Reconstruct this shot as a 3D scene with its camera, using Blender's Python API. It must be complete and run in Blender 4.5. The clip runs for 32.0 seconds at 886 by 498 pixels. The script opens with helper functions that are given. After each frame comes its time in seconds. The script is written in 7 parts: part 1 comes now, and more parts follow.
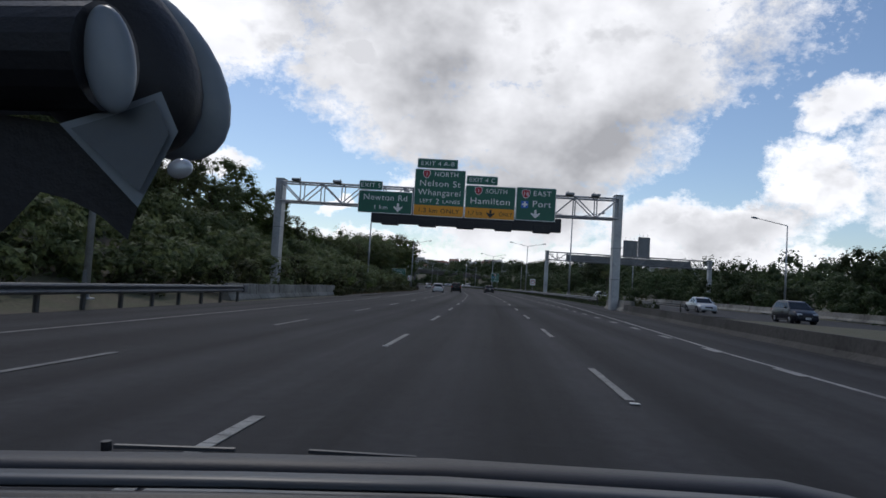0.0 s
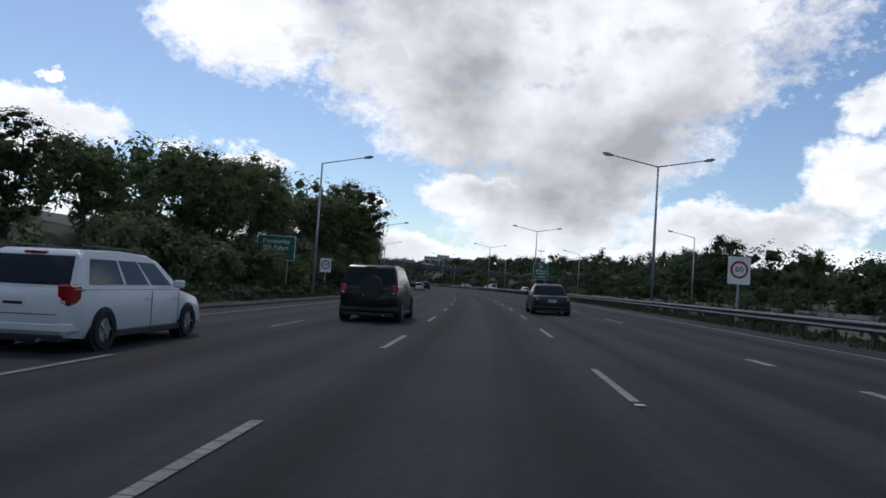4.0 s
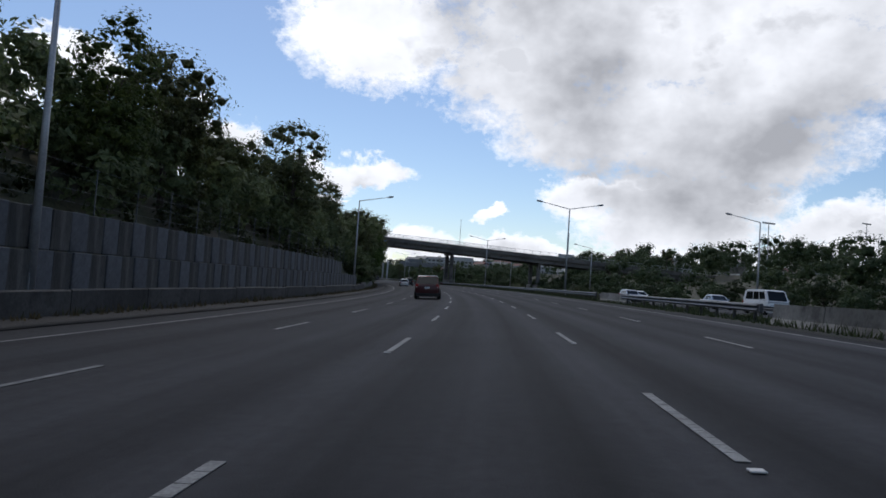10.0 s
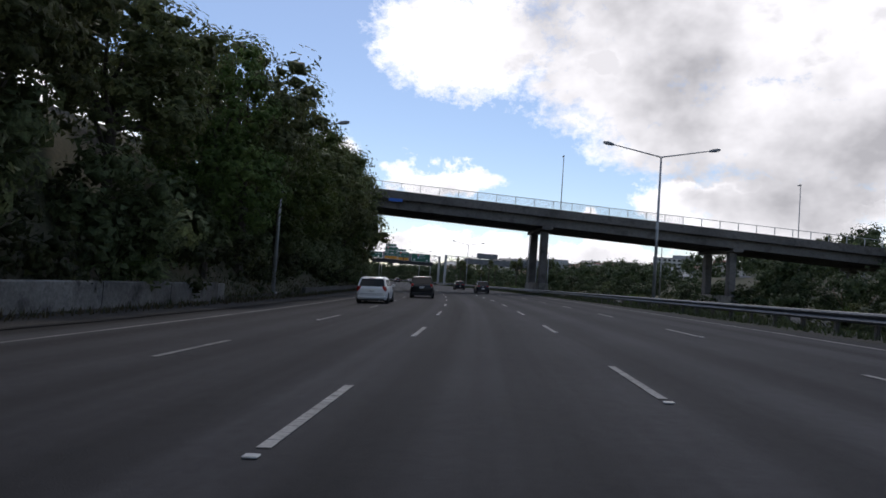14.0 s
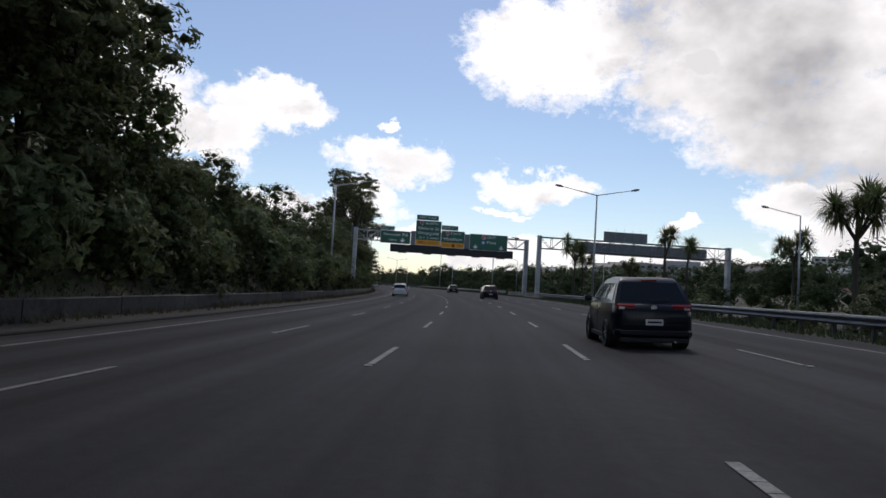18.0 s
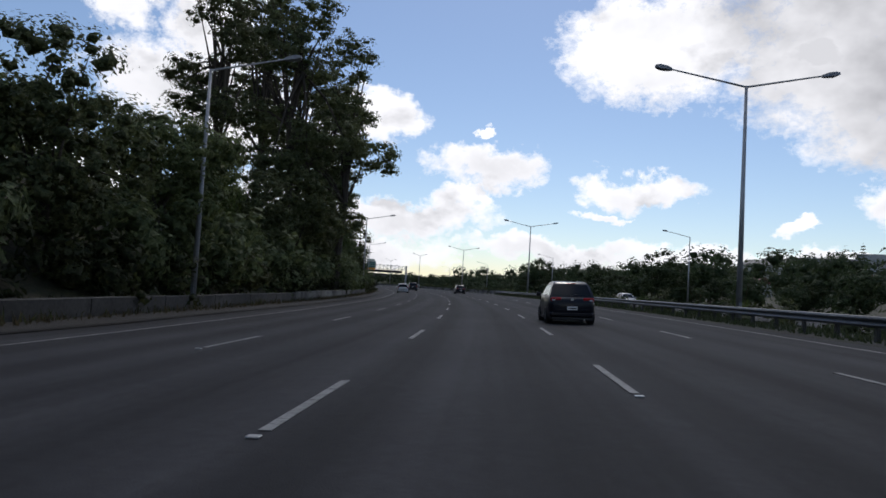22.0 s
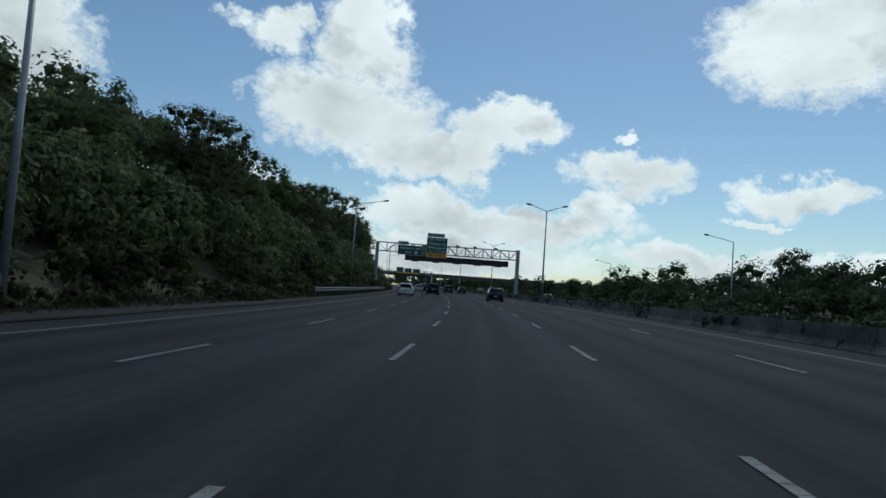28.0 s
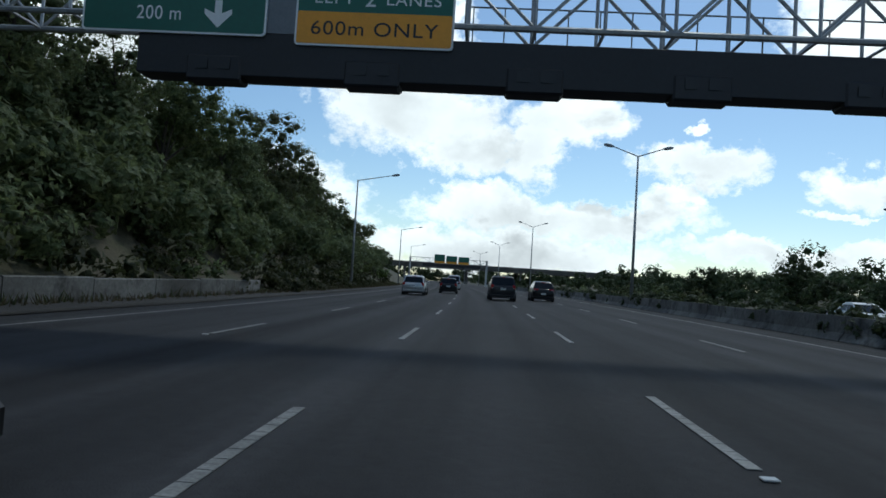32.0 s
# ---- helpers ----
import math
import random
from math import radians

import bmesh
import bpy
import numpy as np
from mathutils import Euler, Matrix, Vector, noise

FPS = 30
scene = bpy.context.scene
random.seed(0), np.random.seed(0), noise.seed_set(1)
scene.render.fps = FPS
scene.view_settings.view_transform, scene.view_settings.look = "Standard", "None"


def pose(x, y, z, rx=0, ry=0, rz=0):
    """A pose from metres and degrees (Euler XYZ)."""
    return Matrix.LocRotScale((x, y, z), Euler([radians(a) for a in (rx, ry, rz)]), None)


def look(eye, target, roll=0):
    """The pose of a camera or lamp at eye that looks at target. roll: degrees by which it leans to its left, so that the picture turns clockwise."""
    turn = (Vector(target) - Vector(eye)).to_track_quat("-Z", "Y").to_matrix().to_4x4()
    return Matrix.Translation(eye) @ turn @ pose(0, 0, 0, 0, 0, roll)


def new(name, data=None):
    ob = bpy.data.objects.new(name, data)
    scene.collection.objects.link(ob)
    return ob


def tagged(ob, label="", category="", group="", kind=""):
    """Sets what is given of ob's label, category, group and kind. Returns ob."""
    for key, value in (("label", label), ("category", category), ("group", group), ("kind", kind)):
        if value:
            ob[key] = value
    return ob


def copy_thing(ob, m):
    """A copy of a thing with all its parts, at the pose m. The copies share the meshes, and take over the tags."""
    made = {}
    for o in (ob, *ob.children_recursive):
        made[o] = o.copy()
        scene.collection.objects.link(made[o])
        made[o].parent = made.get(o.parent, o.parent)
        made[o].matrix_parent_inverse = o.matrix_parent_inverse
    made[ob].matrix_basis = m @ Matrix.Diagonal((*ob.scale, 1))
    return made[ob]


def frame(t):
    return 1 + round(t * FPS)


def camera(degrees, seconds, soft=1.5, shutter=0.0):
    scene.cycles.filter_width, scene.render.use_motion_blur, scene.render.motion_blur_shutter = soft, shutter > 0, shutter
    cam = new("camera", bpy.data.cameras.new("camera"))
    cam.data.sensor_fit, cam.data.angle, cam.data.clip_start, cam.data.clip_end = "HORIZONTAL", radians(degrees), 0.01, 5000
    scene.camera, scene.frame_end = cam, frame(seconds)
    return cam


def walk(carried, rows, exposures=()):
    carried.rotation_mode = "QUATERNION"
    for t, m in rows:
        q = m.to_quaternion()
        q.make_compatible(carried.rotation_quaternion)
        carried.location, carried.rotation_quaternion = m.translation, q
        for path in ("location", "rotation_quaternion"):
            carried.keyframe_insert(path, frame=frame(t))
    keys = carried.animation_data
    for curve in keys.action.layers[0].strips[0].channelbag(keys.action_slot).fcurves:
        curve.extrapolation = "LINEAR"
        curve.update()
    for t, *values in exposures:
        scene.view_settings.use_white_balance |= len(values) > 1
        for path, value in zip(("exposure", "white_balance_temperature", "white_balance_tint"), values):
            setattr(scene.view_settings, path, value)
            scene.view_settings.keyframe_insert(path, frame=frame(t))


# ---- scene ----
# the camera: seconds, place, tilt, lean, heading
cam = camera(66.89, 32.0, soft=1.6)
PATH = [
    (0.0, 0.25, -0.02, 1.19, 3.03, -3.52, -0.0),
    (0.5, 1.18, 12.45, 1.19, 3.04, -3.47, 0.3),
    (1.0, 2.07, 24.92, 1.19, 3.19, -3.47, 0.71),
    (1.5, 2.88, 37.39, 1.19, 3.23, -3.39, 1.02),
    (2.0, 3.63, 49.87, 1.19, 3.23, -3.34, 1.33),
    (2.5, 4.31, 62.35, 1.19, 3.2, -3.47, 1.78),
    (3.0, 4.91, 74.84, 1.19, 3.19, -3.62, 2.08),
    (3.5, 5.38, 87.33, 1.19, 3.06, -3.8, 2.33),
    (4.0, 5.74, 99.83, 1.19, 3.02, -3.92, 2.65),
    (4.5, 6.0, 112.33, 1.19, 3.01, -4.03, 3.16),
    (5.0, 6.13, 124.83, 1.19, 3.02, -4.19, 3.87),
    (5.5, 6.13, 137.33, 1.19, 3.02, -4.37, 4.68),
    (6.0, 5.97, 149.83, 1.19, 3.01, -4.48, 5.39),
    (6.5, 5.66, 162.33, 1.19, 2.94, -4.46, 6.06),
    (7.0, 5.17, 174.82, 1.19, 2.88, -4.29, 6.85),
    (7.5, 4.59, 187.3, 1.19, 3.11, -4.19, 7.57),
    (8.0, 3.81, 199.78, 1.19, 3.11, -4.12, 8.27),
    (8.5, 2.82, 212.24, 1.19, 3.11, -4.15, 9.45),
    (9.0, 1.63, 224.69, 1.19, 3.0, -4.16, 10.76),
    (9.5, 0.17, 237.1, 1.19, 2.94, -3.98, 11.82),
    (10.0, -1.51, 249.49, 1.19, 2.81, -3.94, 13.04),
    (10.5, -3.41, 261.84, 1.19, 2.69, -4.06, 14.14),
    (11.0, -5.55, 274.16, 1.19, 2.74, -4.31, 15.3),
    (11.5, -7.95, 286.43, 1.19, 2.79, -4.57, 16.41),
    (12.0, -10.58, 298.65, 1.19, 2.83, -4.73, 17.13),
    (12.5, -13.43, 310.82, 1.19, 2.86, -4.79, 17.92),
    (13.0, -16.51, 322.93, 1.19, 2.89, -4.66, 18.82),
    (13.5, -19.7, 335.01, 1.19, 2.83, -4.42, 19.79),
    (14.0, -23.12, 347.03, 1.19, 2.86, -4.08, 20.65),
    (14.5, -26.74, 358.99, 1.19, 2.81, -3.71, 21.83),
    (15.0, -30.58, 370.89, 1.19, 2.86, -3.56, 23.41),
    (15.5, -34.62, 382.72, 1.19, 2.95, -3.51, 24.76),
    (16.0, -38.86, 394.47, 1.19, 3.03, -3.51, 25.66),
    (16.5, -43.31, 406.16, 1.19, 3.07, -3.51, 26.26),
    (17.0, -47.96, 417.76, 1.19, 3.04, -3.48, 27.11),
    (17.5, -52.8, 429.28, 1.19, 3.19, -3.51, 27.98),
    (18.0, -57.84, 440.73, 1.19, 3.22, -3.51, 28.75),
    (18.5, -63.04, 452.09, 1.19, 3.12, -3.48, 29.63),
    (19.0, -68.44, 463.37, 1.19, 3.23, -3.41, 30.64),
    (19.5, -74.02, 474.56, 1.19, 3.28, -3.39, 31.79),
    (20.0, -79.8, 485.65, 1.19, 3.3, -3.46, 32.82),
    (20.5, -85.85, 496.6, 1.19, 3.33, -3.47, 33.94),
    (21.0, -92.08, 507.43, 1.19, 3.26, -3.38, 35.0),
    (21.5, -98.51, 518.16, 1.19, 3.3, -3.36, 36.0),
    (22.0, -105.12, 528.77, 1.19, 3.21, -3.38, 37.05),
    (22.5, -111.91, 539.27, 1.19, 3.28, -3.46, 38.13),
    (23.0, -118.89, 549.64, 1.19, 3.31, -3.54, 39.14),
    (23.5, -126.05, 559.89, 1.19, 3.3, -3.62, 40.03),
    (24.0, -133.39, 570.01, 1.19, 3.28, -3.67, 40.91),
    (24.5, -140.92, 579.99, 1.19, 3.32, -3.75, 41.81),
    (25.0, -148.62, 589.83, 1.19, 3.4, -3.96, 43.02),
    (25.5, -156.47, 599.56, 1.19, 3.4, -4.02, 44.15),
    (26.0, -164.49, 609.15, 1.19, 3.32, -4.04, 45.28),
    (26.5, -172.69, 618.59, 1.19, 3.25, -4.07, 46.36),
    (27.0, -181.05, 627.88, 1.19, 3.2, -4.13, 47.35),
    (27.5, -189.57, 637.03, 1.19, 3.21, -4.16, 48.18),
    (28.0, -198.23, 646.04, 1.19, 3.29, -4.05, 48.8),
    (28.5, -207.04, 654.91, 1.19, 3.48, -3.84, 49.71),
    (29.0, -215.98, 663.65, 1.19, 3.31, -3.51, 50.82),
    (29.5, -225.05, 672.26, 1.19, 3.44, -3.24, 51.85),
    (30.0, -234.23, 680.74, 1.19, 3.39, -2.96, 52.86),
    (30.5, -243.59, 689.03, 1.19, 3.19, -2.87, 53.71),
    (31.0, -253.05, 697.21, 1.19, 3.08, -3.03, 54.18),
    (31.5, -262.63, 705.24, 1.19, 2.8, -3.26, 54.34),
    (32.0, -272.3, 713.16, 1.19, 2.68, -3.56, 54.42),
]

EXPOSURE = [(0, -0.12, 6300, 12), (6, -0.1, 6150, 12), (11, -0.1, 6150, 12), (13, 0.0, 6300, 14), (14.2, 0.12, 6450, 15), (15.5, 0.15, 6450, 15), (16.5, 0.3, 6700, 16), (17.0, 0.42, 6900, 17), (18.0, 0.0, 6650, 14), (20.4, 0.0, 6150, 12), (21, 0.3, 6200, 12), (21.6, -0.05, 6350, 13), (23.5, -0.2, 6350, 12), (24, -0.3, 6300, 11), (25, -0.4, 6150, 8), (27.5, -0.45, 5920, -2), (30.5, -0.25, 5920, -2), (32, -0.05, 5950, 0)]
walk(cam, [(t, pose(x, y, z, 90 + p, r, w)) for t, x, y, z, p, r, w in PATH], EXPOSURE)

# ---- sky, clouds and sun ----
SUN_AZ, SUN_EL = 28.0, 52.0     # degrees to the left of the y axis, and above the horizon
# clouds: azimuth left of the y axis, elevation, half width, half height (degrees), greyness
GREAT_CLOUD = [(-5.1, 22.8, 25, 8.4, 1), (-1.0, 13.7, 10.7, 4.4, 1), (-9.2, 12.8, 10, 4.8, 1), (-13.9, 18.2, 10.5, 5.3, 1), (20.3, 20.0, 8.6, 4.3, 0.2),
               (-6.0, 7.8, 9.7, 2.8, 0.5), (1.9, 7.9, 3.3, 2.3, 0.2), (7.8, 17.8, 8.3, 5.0, 0.8), (14.5, 31.2, 24.5, 6.5, 0.5), (-15.3, 29.5, 20.2, 6.5, 1), (-5.2, 5.6, 8.6, 2.6, 0.5)]
RIGHT_CLOUDS = [(-30.7, 15.1, 3.3, 2.4, 0.1), (-29.0, 9.0, 4.1, 3.8, 0.15), (-21.2, 5.5, 9.3, 2.3, 0.3), (-40, 10, 9, 5, 0.4), (-52, 16, 10, 7, 0.5)]
SMALL_CLOUDS = [(21.4, 9.2, 4.5, 1.7, 0.15), (9.2, 6.1, 1.7, 0.7, 0.1), (33.6, 10.3, 4.9, 2.0, 0.15), (35.6, 7.5, 2.9, 1.3, 0.1), (45.1, 13.9, 5.5, 2.0, 0.1), (47.7, 11.4, 3.0, 3.1, 0.1), (24.0, 6.8, 1.6, 0.5, 0.1), (33.8, 13.5, 0.9, 0.6, 0)]
CUMULUS = [(56.9, 21.0, 4.0, 5.6, 0.12), (58.5, 14.2, 8.2, 3.9, 0.22), (53.7, 11.1, 6.3, 2.6, 0.3), (64.9, 19.4, 4.1, 1.9, 0.05), (42.7, 14.0, 4.4, 1.8, 0.1), (33.8, 10.5, 5.2, 1.4, 0.12), (50.5, 6.2, 8.4, 2.0, 0.25), (41, 6.0, 9, 1.7, 0.22)]
LOW_BANK = [(28, 3.4, 9, 1.1, 0.15), (10, 2.6, 16, 1.6, 0.25), (-20, 2.8, 20, 1.8, 0.25), (50, 3.0, 14, 2.0, 0.3), (70, 6, 9, 4, 0.4), (85, 14, 9, 8, 0.5)]
CLOUDS = GREAT_CLOUD + RIGHT_CLOUDS + SMALL_CLOUDS + CUMULUS + LOW_BANK


def make_world():
    world = bpy.data.worlds.new("sky")
    scene.world = world
    world.use_nodes = True
    nt = world.node_tree
    nt.nodes.clear()
    N, L = nt.nodes.new, nt.links.new

    def val(op, a, b=None, c=None, clamp=False):
        n = N("ShaderNodeMath")
        n.operation, n.use_clamp = op, clamp
        for i, v in enumerate((a, b, c)):
            if v is None:
                continue
            if isinstance(v, (int, float)):
                n.inputs[i].default_value = v
            else:
                L(v, n.inputs[i])
        return n.outputs[0]

    out, bg = N("ShaderNodeOutputWorld"), N("ShaderNodeBackground")
    sky = N("ShaderNodeTexSky")
    sky.sky_type, sky.sun_disc = "NISHITA", False
    sky.sun_elevation, sky.sun_rotation = radians(SUN_EL), radians(-SUN_AZ)
    sky.air_density, sky.dust_density, sky.ozone_density = 1.0, 0.3, 2.0
    tc = N("ShaderNodeTexCoord")
    sep = N("ShaderNodeSeparateXYZ")
    L(tc.outputs["Generated"], sep.inputs[0])
    x, y, z = sep.outputs
    az = val("MULTIPLY", val("ARCTAN2", val("MULTIPLY", x, -1.0), y), 57.2958)
    el = val("MULTIPLY", val("ARCSINE", z), 57.2958)

    def fbm(scale, detail, rough, off=0.0, stretch=2.0, lift=0.0):
        m = N("ShaderNodeMapping")
        L(tc.outputs["Generated"], m.inputs[0])
        m.inputs["Scale"].default_value = (1, 1, stretch)
        m.inputs["Location"].default_value = (off, off * 0.7, off * 1.3 + lift)
        t = N("ShaderNodeTexNoise")
        L(m.outputs[0], t.inputs["Vector"])
        t.inputs["Scale"].default_value, t.inputs["Detail"].default_value, t.inputs["Roughness"].default_value = scale, detail, rough
        return t.outputs["Fac"]

    # warped coordinates give the ellipses ragged, billowing rims
    big1, big2 = val("SUBTRACT", fbm(6, 4, 0.5, 0.0, 1.3), 0.5), val("SUBTRACT", fbm(6, 4, 0.5, 5.0, 1.3), 0.5)
    fine1, fine2 = val("SUBTRACT", fbm(22, 9, 0.62, 3.0, 1.2), 0.5), val("SUBTRACT", fbm(22, 9, 0.62, 8.0, 1.2), 0.5)
    azw = val("ADD", az, val("ADD", val("MULTIPLY", big1, 8.0), val("MULTIPLY", fine1, 5.5)))
    elw = val("ADD", el, val("ADD", val("MULTIPLY", big2, 5.5), val("MULTIPLY", fine2, 4.5)))
    mask = shade = None
    for a, e, ha, he, g in CLOUDS:
        da = val("DIVIDE", val("SUBTRACT", azw, float(a)), float(ha))
        de = val("DIVIDE", val("SUBTRACT", elw, float(e)), float(he))
        blob = val("SUBTRACT", 1.0, val("ADD", val("MULTIPLY", da, da), val("MULTIPLY", de, de)))
        # the lower side of a cloud is the greyer one
        dark = val("MULTIPLY", val("SUBTRACT", blob, val("MULTIPLY", de, 0.35)), float(g))
        mask = blob if mask is None else val("MAXIMUM", mask, blob)
        shade = dark if shade is None else val("MAXIMUM", shade, dark)
    # loose clouds over the part of the sky that lies behind
    back = val("MULTIPLY", val("SUBTRACT", fbm(2.2, 8, 0.6, 2.0), 0.54), 6.0)
    behind = val("MULTIPLY", val("SUBTRACT", val("ABSOLUTE", val("SUBTRACT", az, 15.0)), 75.0), 0.08, clamp=True)
    mask = val("MAXIMUM", mask, val("SUBTRACT", val("MULTIPLY", back, behind), val("SUBTRACT", 1.0, behind)))
    # torn edges: fine threads of vapour eat into the rims
    wisp = val("SUBTRACT", fbm(42, 8, 0.72, 15.0, 1.4), 0.5)
    dens = val("MULTIPLY", val("ADD", val("ADD", mask, 0.16), val("MULTIPLY", wisp, 1.7)), 1.45, clamp=True)
    lump = val("MULTIPLY", val("SUBTRACT", fbm(5.5, 5, 0.52, 9.0, 1.3), 0.34), 3.2, clamp=True)
    grey = val("MULTIPLY", val("MULTIPLY", val("ADD", shade, 0.10), 2.1, clamp=True), val("ADD", 0.25, val("MULTIPLY", lump, 0.75)), clamp=True)
    puff = val("MULTIPLY", val("SUBTRACT", fbm(9, 8, 0.62, 12.0, 2.2), 0.42), 2.6, clamp=True)
    grey = val("MAXIMUM", grey, val("MULTIPLY", val("MULTIPLY", puff, val("MULTIPLY", mask, 2.5, clamp=True)), 0.5))
    # billows: their undersides, away from the light, turn grey
    relief = val("SUBTRACT", fbm(9, 5, 0.52, 20.0, 1.5, 0.06), fbm(9, 5, 0.52, 20.0, 1.5))
    under = val("MULTIPLY", val("ADD", val("MULTIPLY", relief, 4.0), 0.12), val("MULTIPLY", mask, 3.0, clamp=True), clamp=True)
    grey = val("MAXIMUM", grey, val("MULTIPLY", under, 0.62))
    ccol = N("ShaderNodeMix")
    ccol.data_type = "RGBA"
    L(grey, ccol.inputs["Factor"])
    ccol.inputs["A"].default_value, ccol.inputs["B"].default_value = (12.0, 12.05, 12.1, 1), (4.1, 4.15, 4.3, 1)
    mix = N("ShaderNodeMix")
    mix.data_type = "RGBA"
    L(dens, mix.inputs["Factor"])
    L(sky.outputs[0], mix.inputs["A"])
    L(ccol.outputs["Result"], mix.inputs["B"])
    L(mix.outputs["Result"], bg.inputs["Color"])
    bg.inputs["Strength"].default_value = 0.11
    L(bg.outputs[0], out.inputs[0])


make_world()
sun = new("sun", bpy.data.lights.new("sun", "SUN"))
sun.data.energy, sun.data.angle, sun.data.color = 1.0, radians(6.0), (1.0, 0.95, 0.87)
_d = Vector((-math.sin(radians(SUN_AZ)) * math.cos(radians(SUN_EL)), math.cos(radians(SUN_AZ)) * math.cos(radians(SUN_EL)), math.sin(radians(SUN_EL))))
sun.matrix_world = look(_d * 300 + Vector((0, 300, 0)), (0, 300, 0))


# ---- materials ----
def mat(name, color, rough=0.6, metal=0.0, var=0.15, scale=4.0, bump=0.0, bscale=30.0, streak=None, spec=0.5, color2=None, stain=0.0, coat=0.0, emit=0.0):
    """A surface with variation at two scales, grain and relief. color2: what the large patches turn to. stain: dark patches."""
    m = bpy.data.materials.new(name)
    m.use_nodes = True
    nt = m.node_tree
    N, L = nt.nodes.new, nt.links.new
    b = nt.nodes["Principled BSDF"]
    tc = N("ShaderNodeTexCoord")
    src = tc.outputs["Object"]
    if streak:
        mp = N("ShaderNodeMapping")
        L(src, mp.inputs[0])
        mp.inputs["Scale"].default_value = streak
        src = mp.outputs[0]

    def noise_tex(sc, det, rg=0.55):
        t = N("ShaderNodeTexNoise")
        L(src, t.inputs["Vector"])
        t.inputs["Scale"].default_value, t.inputs["Detail"].default_value, t.inputs["Roughness"].default_value = sc, det, rg
        return t.outputs["Fac"]

    big, fine = noise_tex(scale * 0.18, 4), noise_tex(scale * 5, 3, 0.7)
    info = N("ShaderNodeObjectInfo")
    ramp = N("ShaderNodeMix")
    ramp.data_type = "RGBA"
    c2 = color2 or tuple(c * (1 - var * 1.6) for c in color)
    ramp.inputs["A"].default_value, ramp.inputs["B"].default_value = (*color, 1), (*c2, 1)
    sharp = N("ShaderNodeMapRange")
    L(big, sharp.inputs["Value"])
    sharp.inputs["From Min"].default_value, sharp.inputs["From Max"].default_value = 0.35, 0.65
    L(sharp.outputs[0], ramp.inputs["Factor"])
    hsv = N("ShaderNodeHueSaturation")
    L(ramp.outputs["Result"], hsv.inputs["Color"])
    mr = N("ShaderNodeMapRange")
    L(fine, mr.inputs["Value"])
    mr.inputs["From Min"].default_value, mr.inputs["From Max"].default_value = 0.3, 0.7
    mr.inputs["To Min"].default_value, mr.inputs["To Max"].default_value = 1 - var, 1 + var
    rnd = N("ShaderNodeMath")
    rnd.operation = "MULTIPLY_ADD"
    L(info.outputs["Random"], rnd.inputs[0])
    rnd.inputs[1].default_value, rnd.inputs[2].default_value = var * 0.8, 1 - var * 0.4
    vm = N("ShaderNodeMath")
    vm.operation = "MULTIPLY"
    L(mr.outputs[0], vm.inputs[0])
    L(rnd.outputs[0], vm.inputs[1])
    last = vm.outputs[0]
    if stain:
        st = N("ShaderNodeMapRange")
        L(noise_tex(scale * 0.7, 6, 0.65), st.inputs["Value"])
        st.inputs["From Min"].default_value, st.inputs["From Max"].default_value = 0.52, 0.68
        st.inputs["To Min"].default_value, st.inputs["To Max"].default_value = 1.0, 1 - stain
        v2 = N("ShaderNodeMath")
        v2.operation = "MULTIPLY"
        L(last, v2.inputs[0])
        L(st.outputs[0], v2.inputs[1])
        last = v2.outputs[0]
    L(last, hsv.inputs["Value"])
    L(hsv.outputs[0], b.inputs["Base Color"])
    b.inputs["Roughness"].default_value, b.inputs["Metallic"].default_value = rough, metal
    b.inputs["Specular IOR Level"].default_value = spec
    b.inputs["Coat Weight"].default_value = coat
    if emit:
        b.inputs["Emission Color"].default_value = (*color, 1)
        b.inputs["Emission Strength"].default_value = emit
    if bump:
        bp = N("ShaderNodeBump")
        L(noise_tex(bscale, 4, 0.6), bp.inputs["Height"])
        bp.inputs["Strength"].default_value, bp.inputs["Distance"].default_value = bump, 0.02
        L(bp.outputs[0], b.inputs["Normal"])
    return m


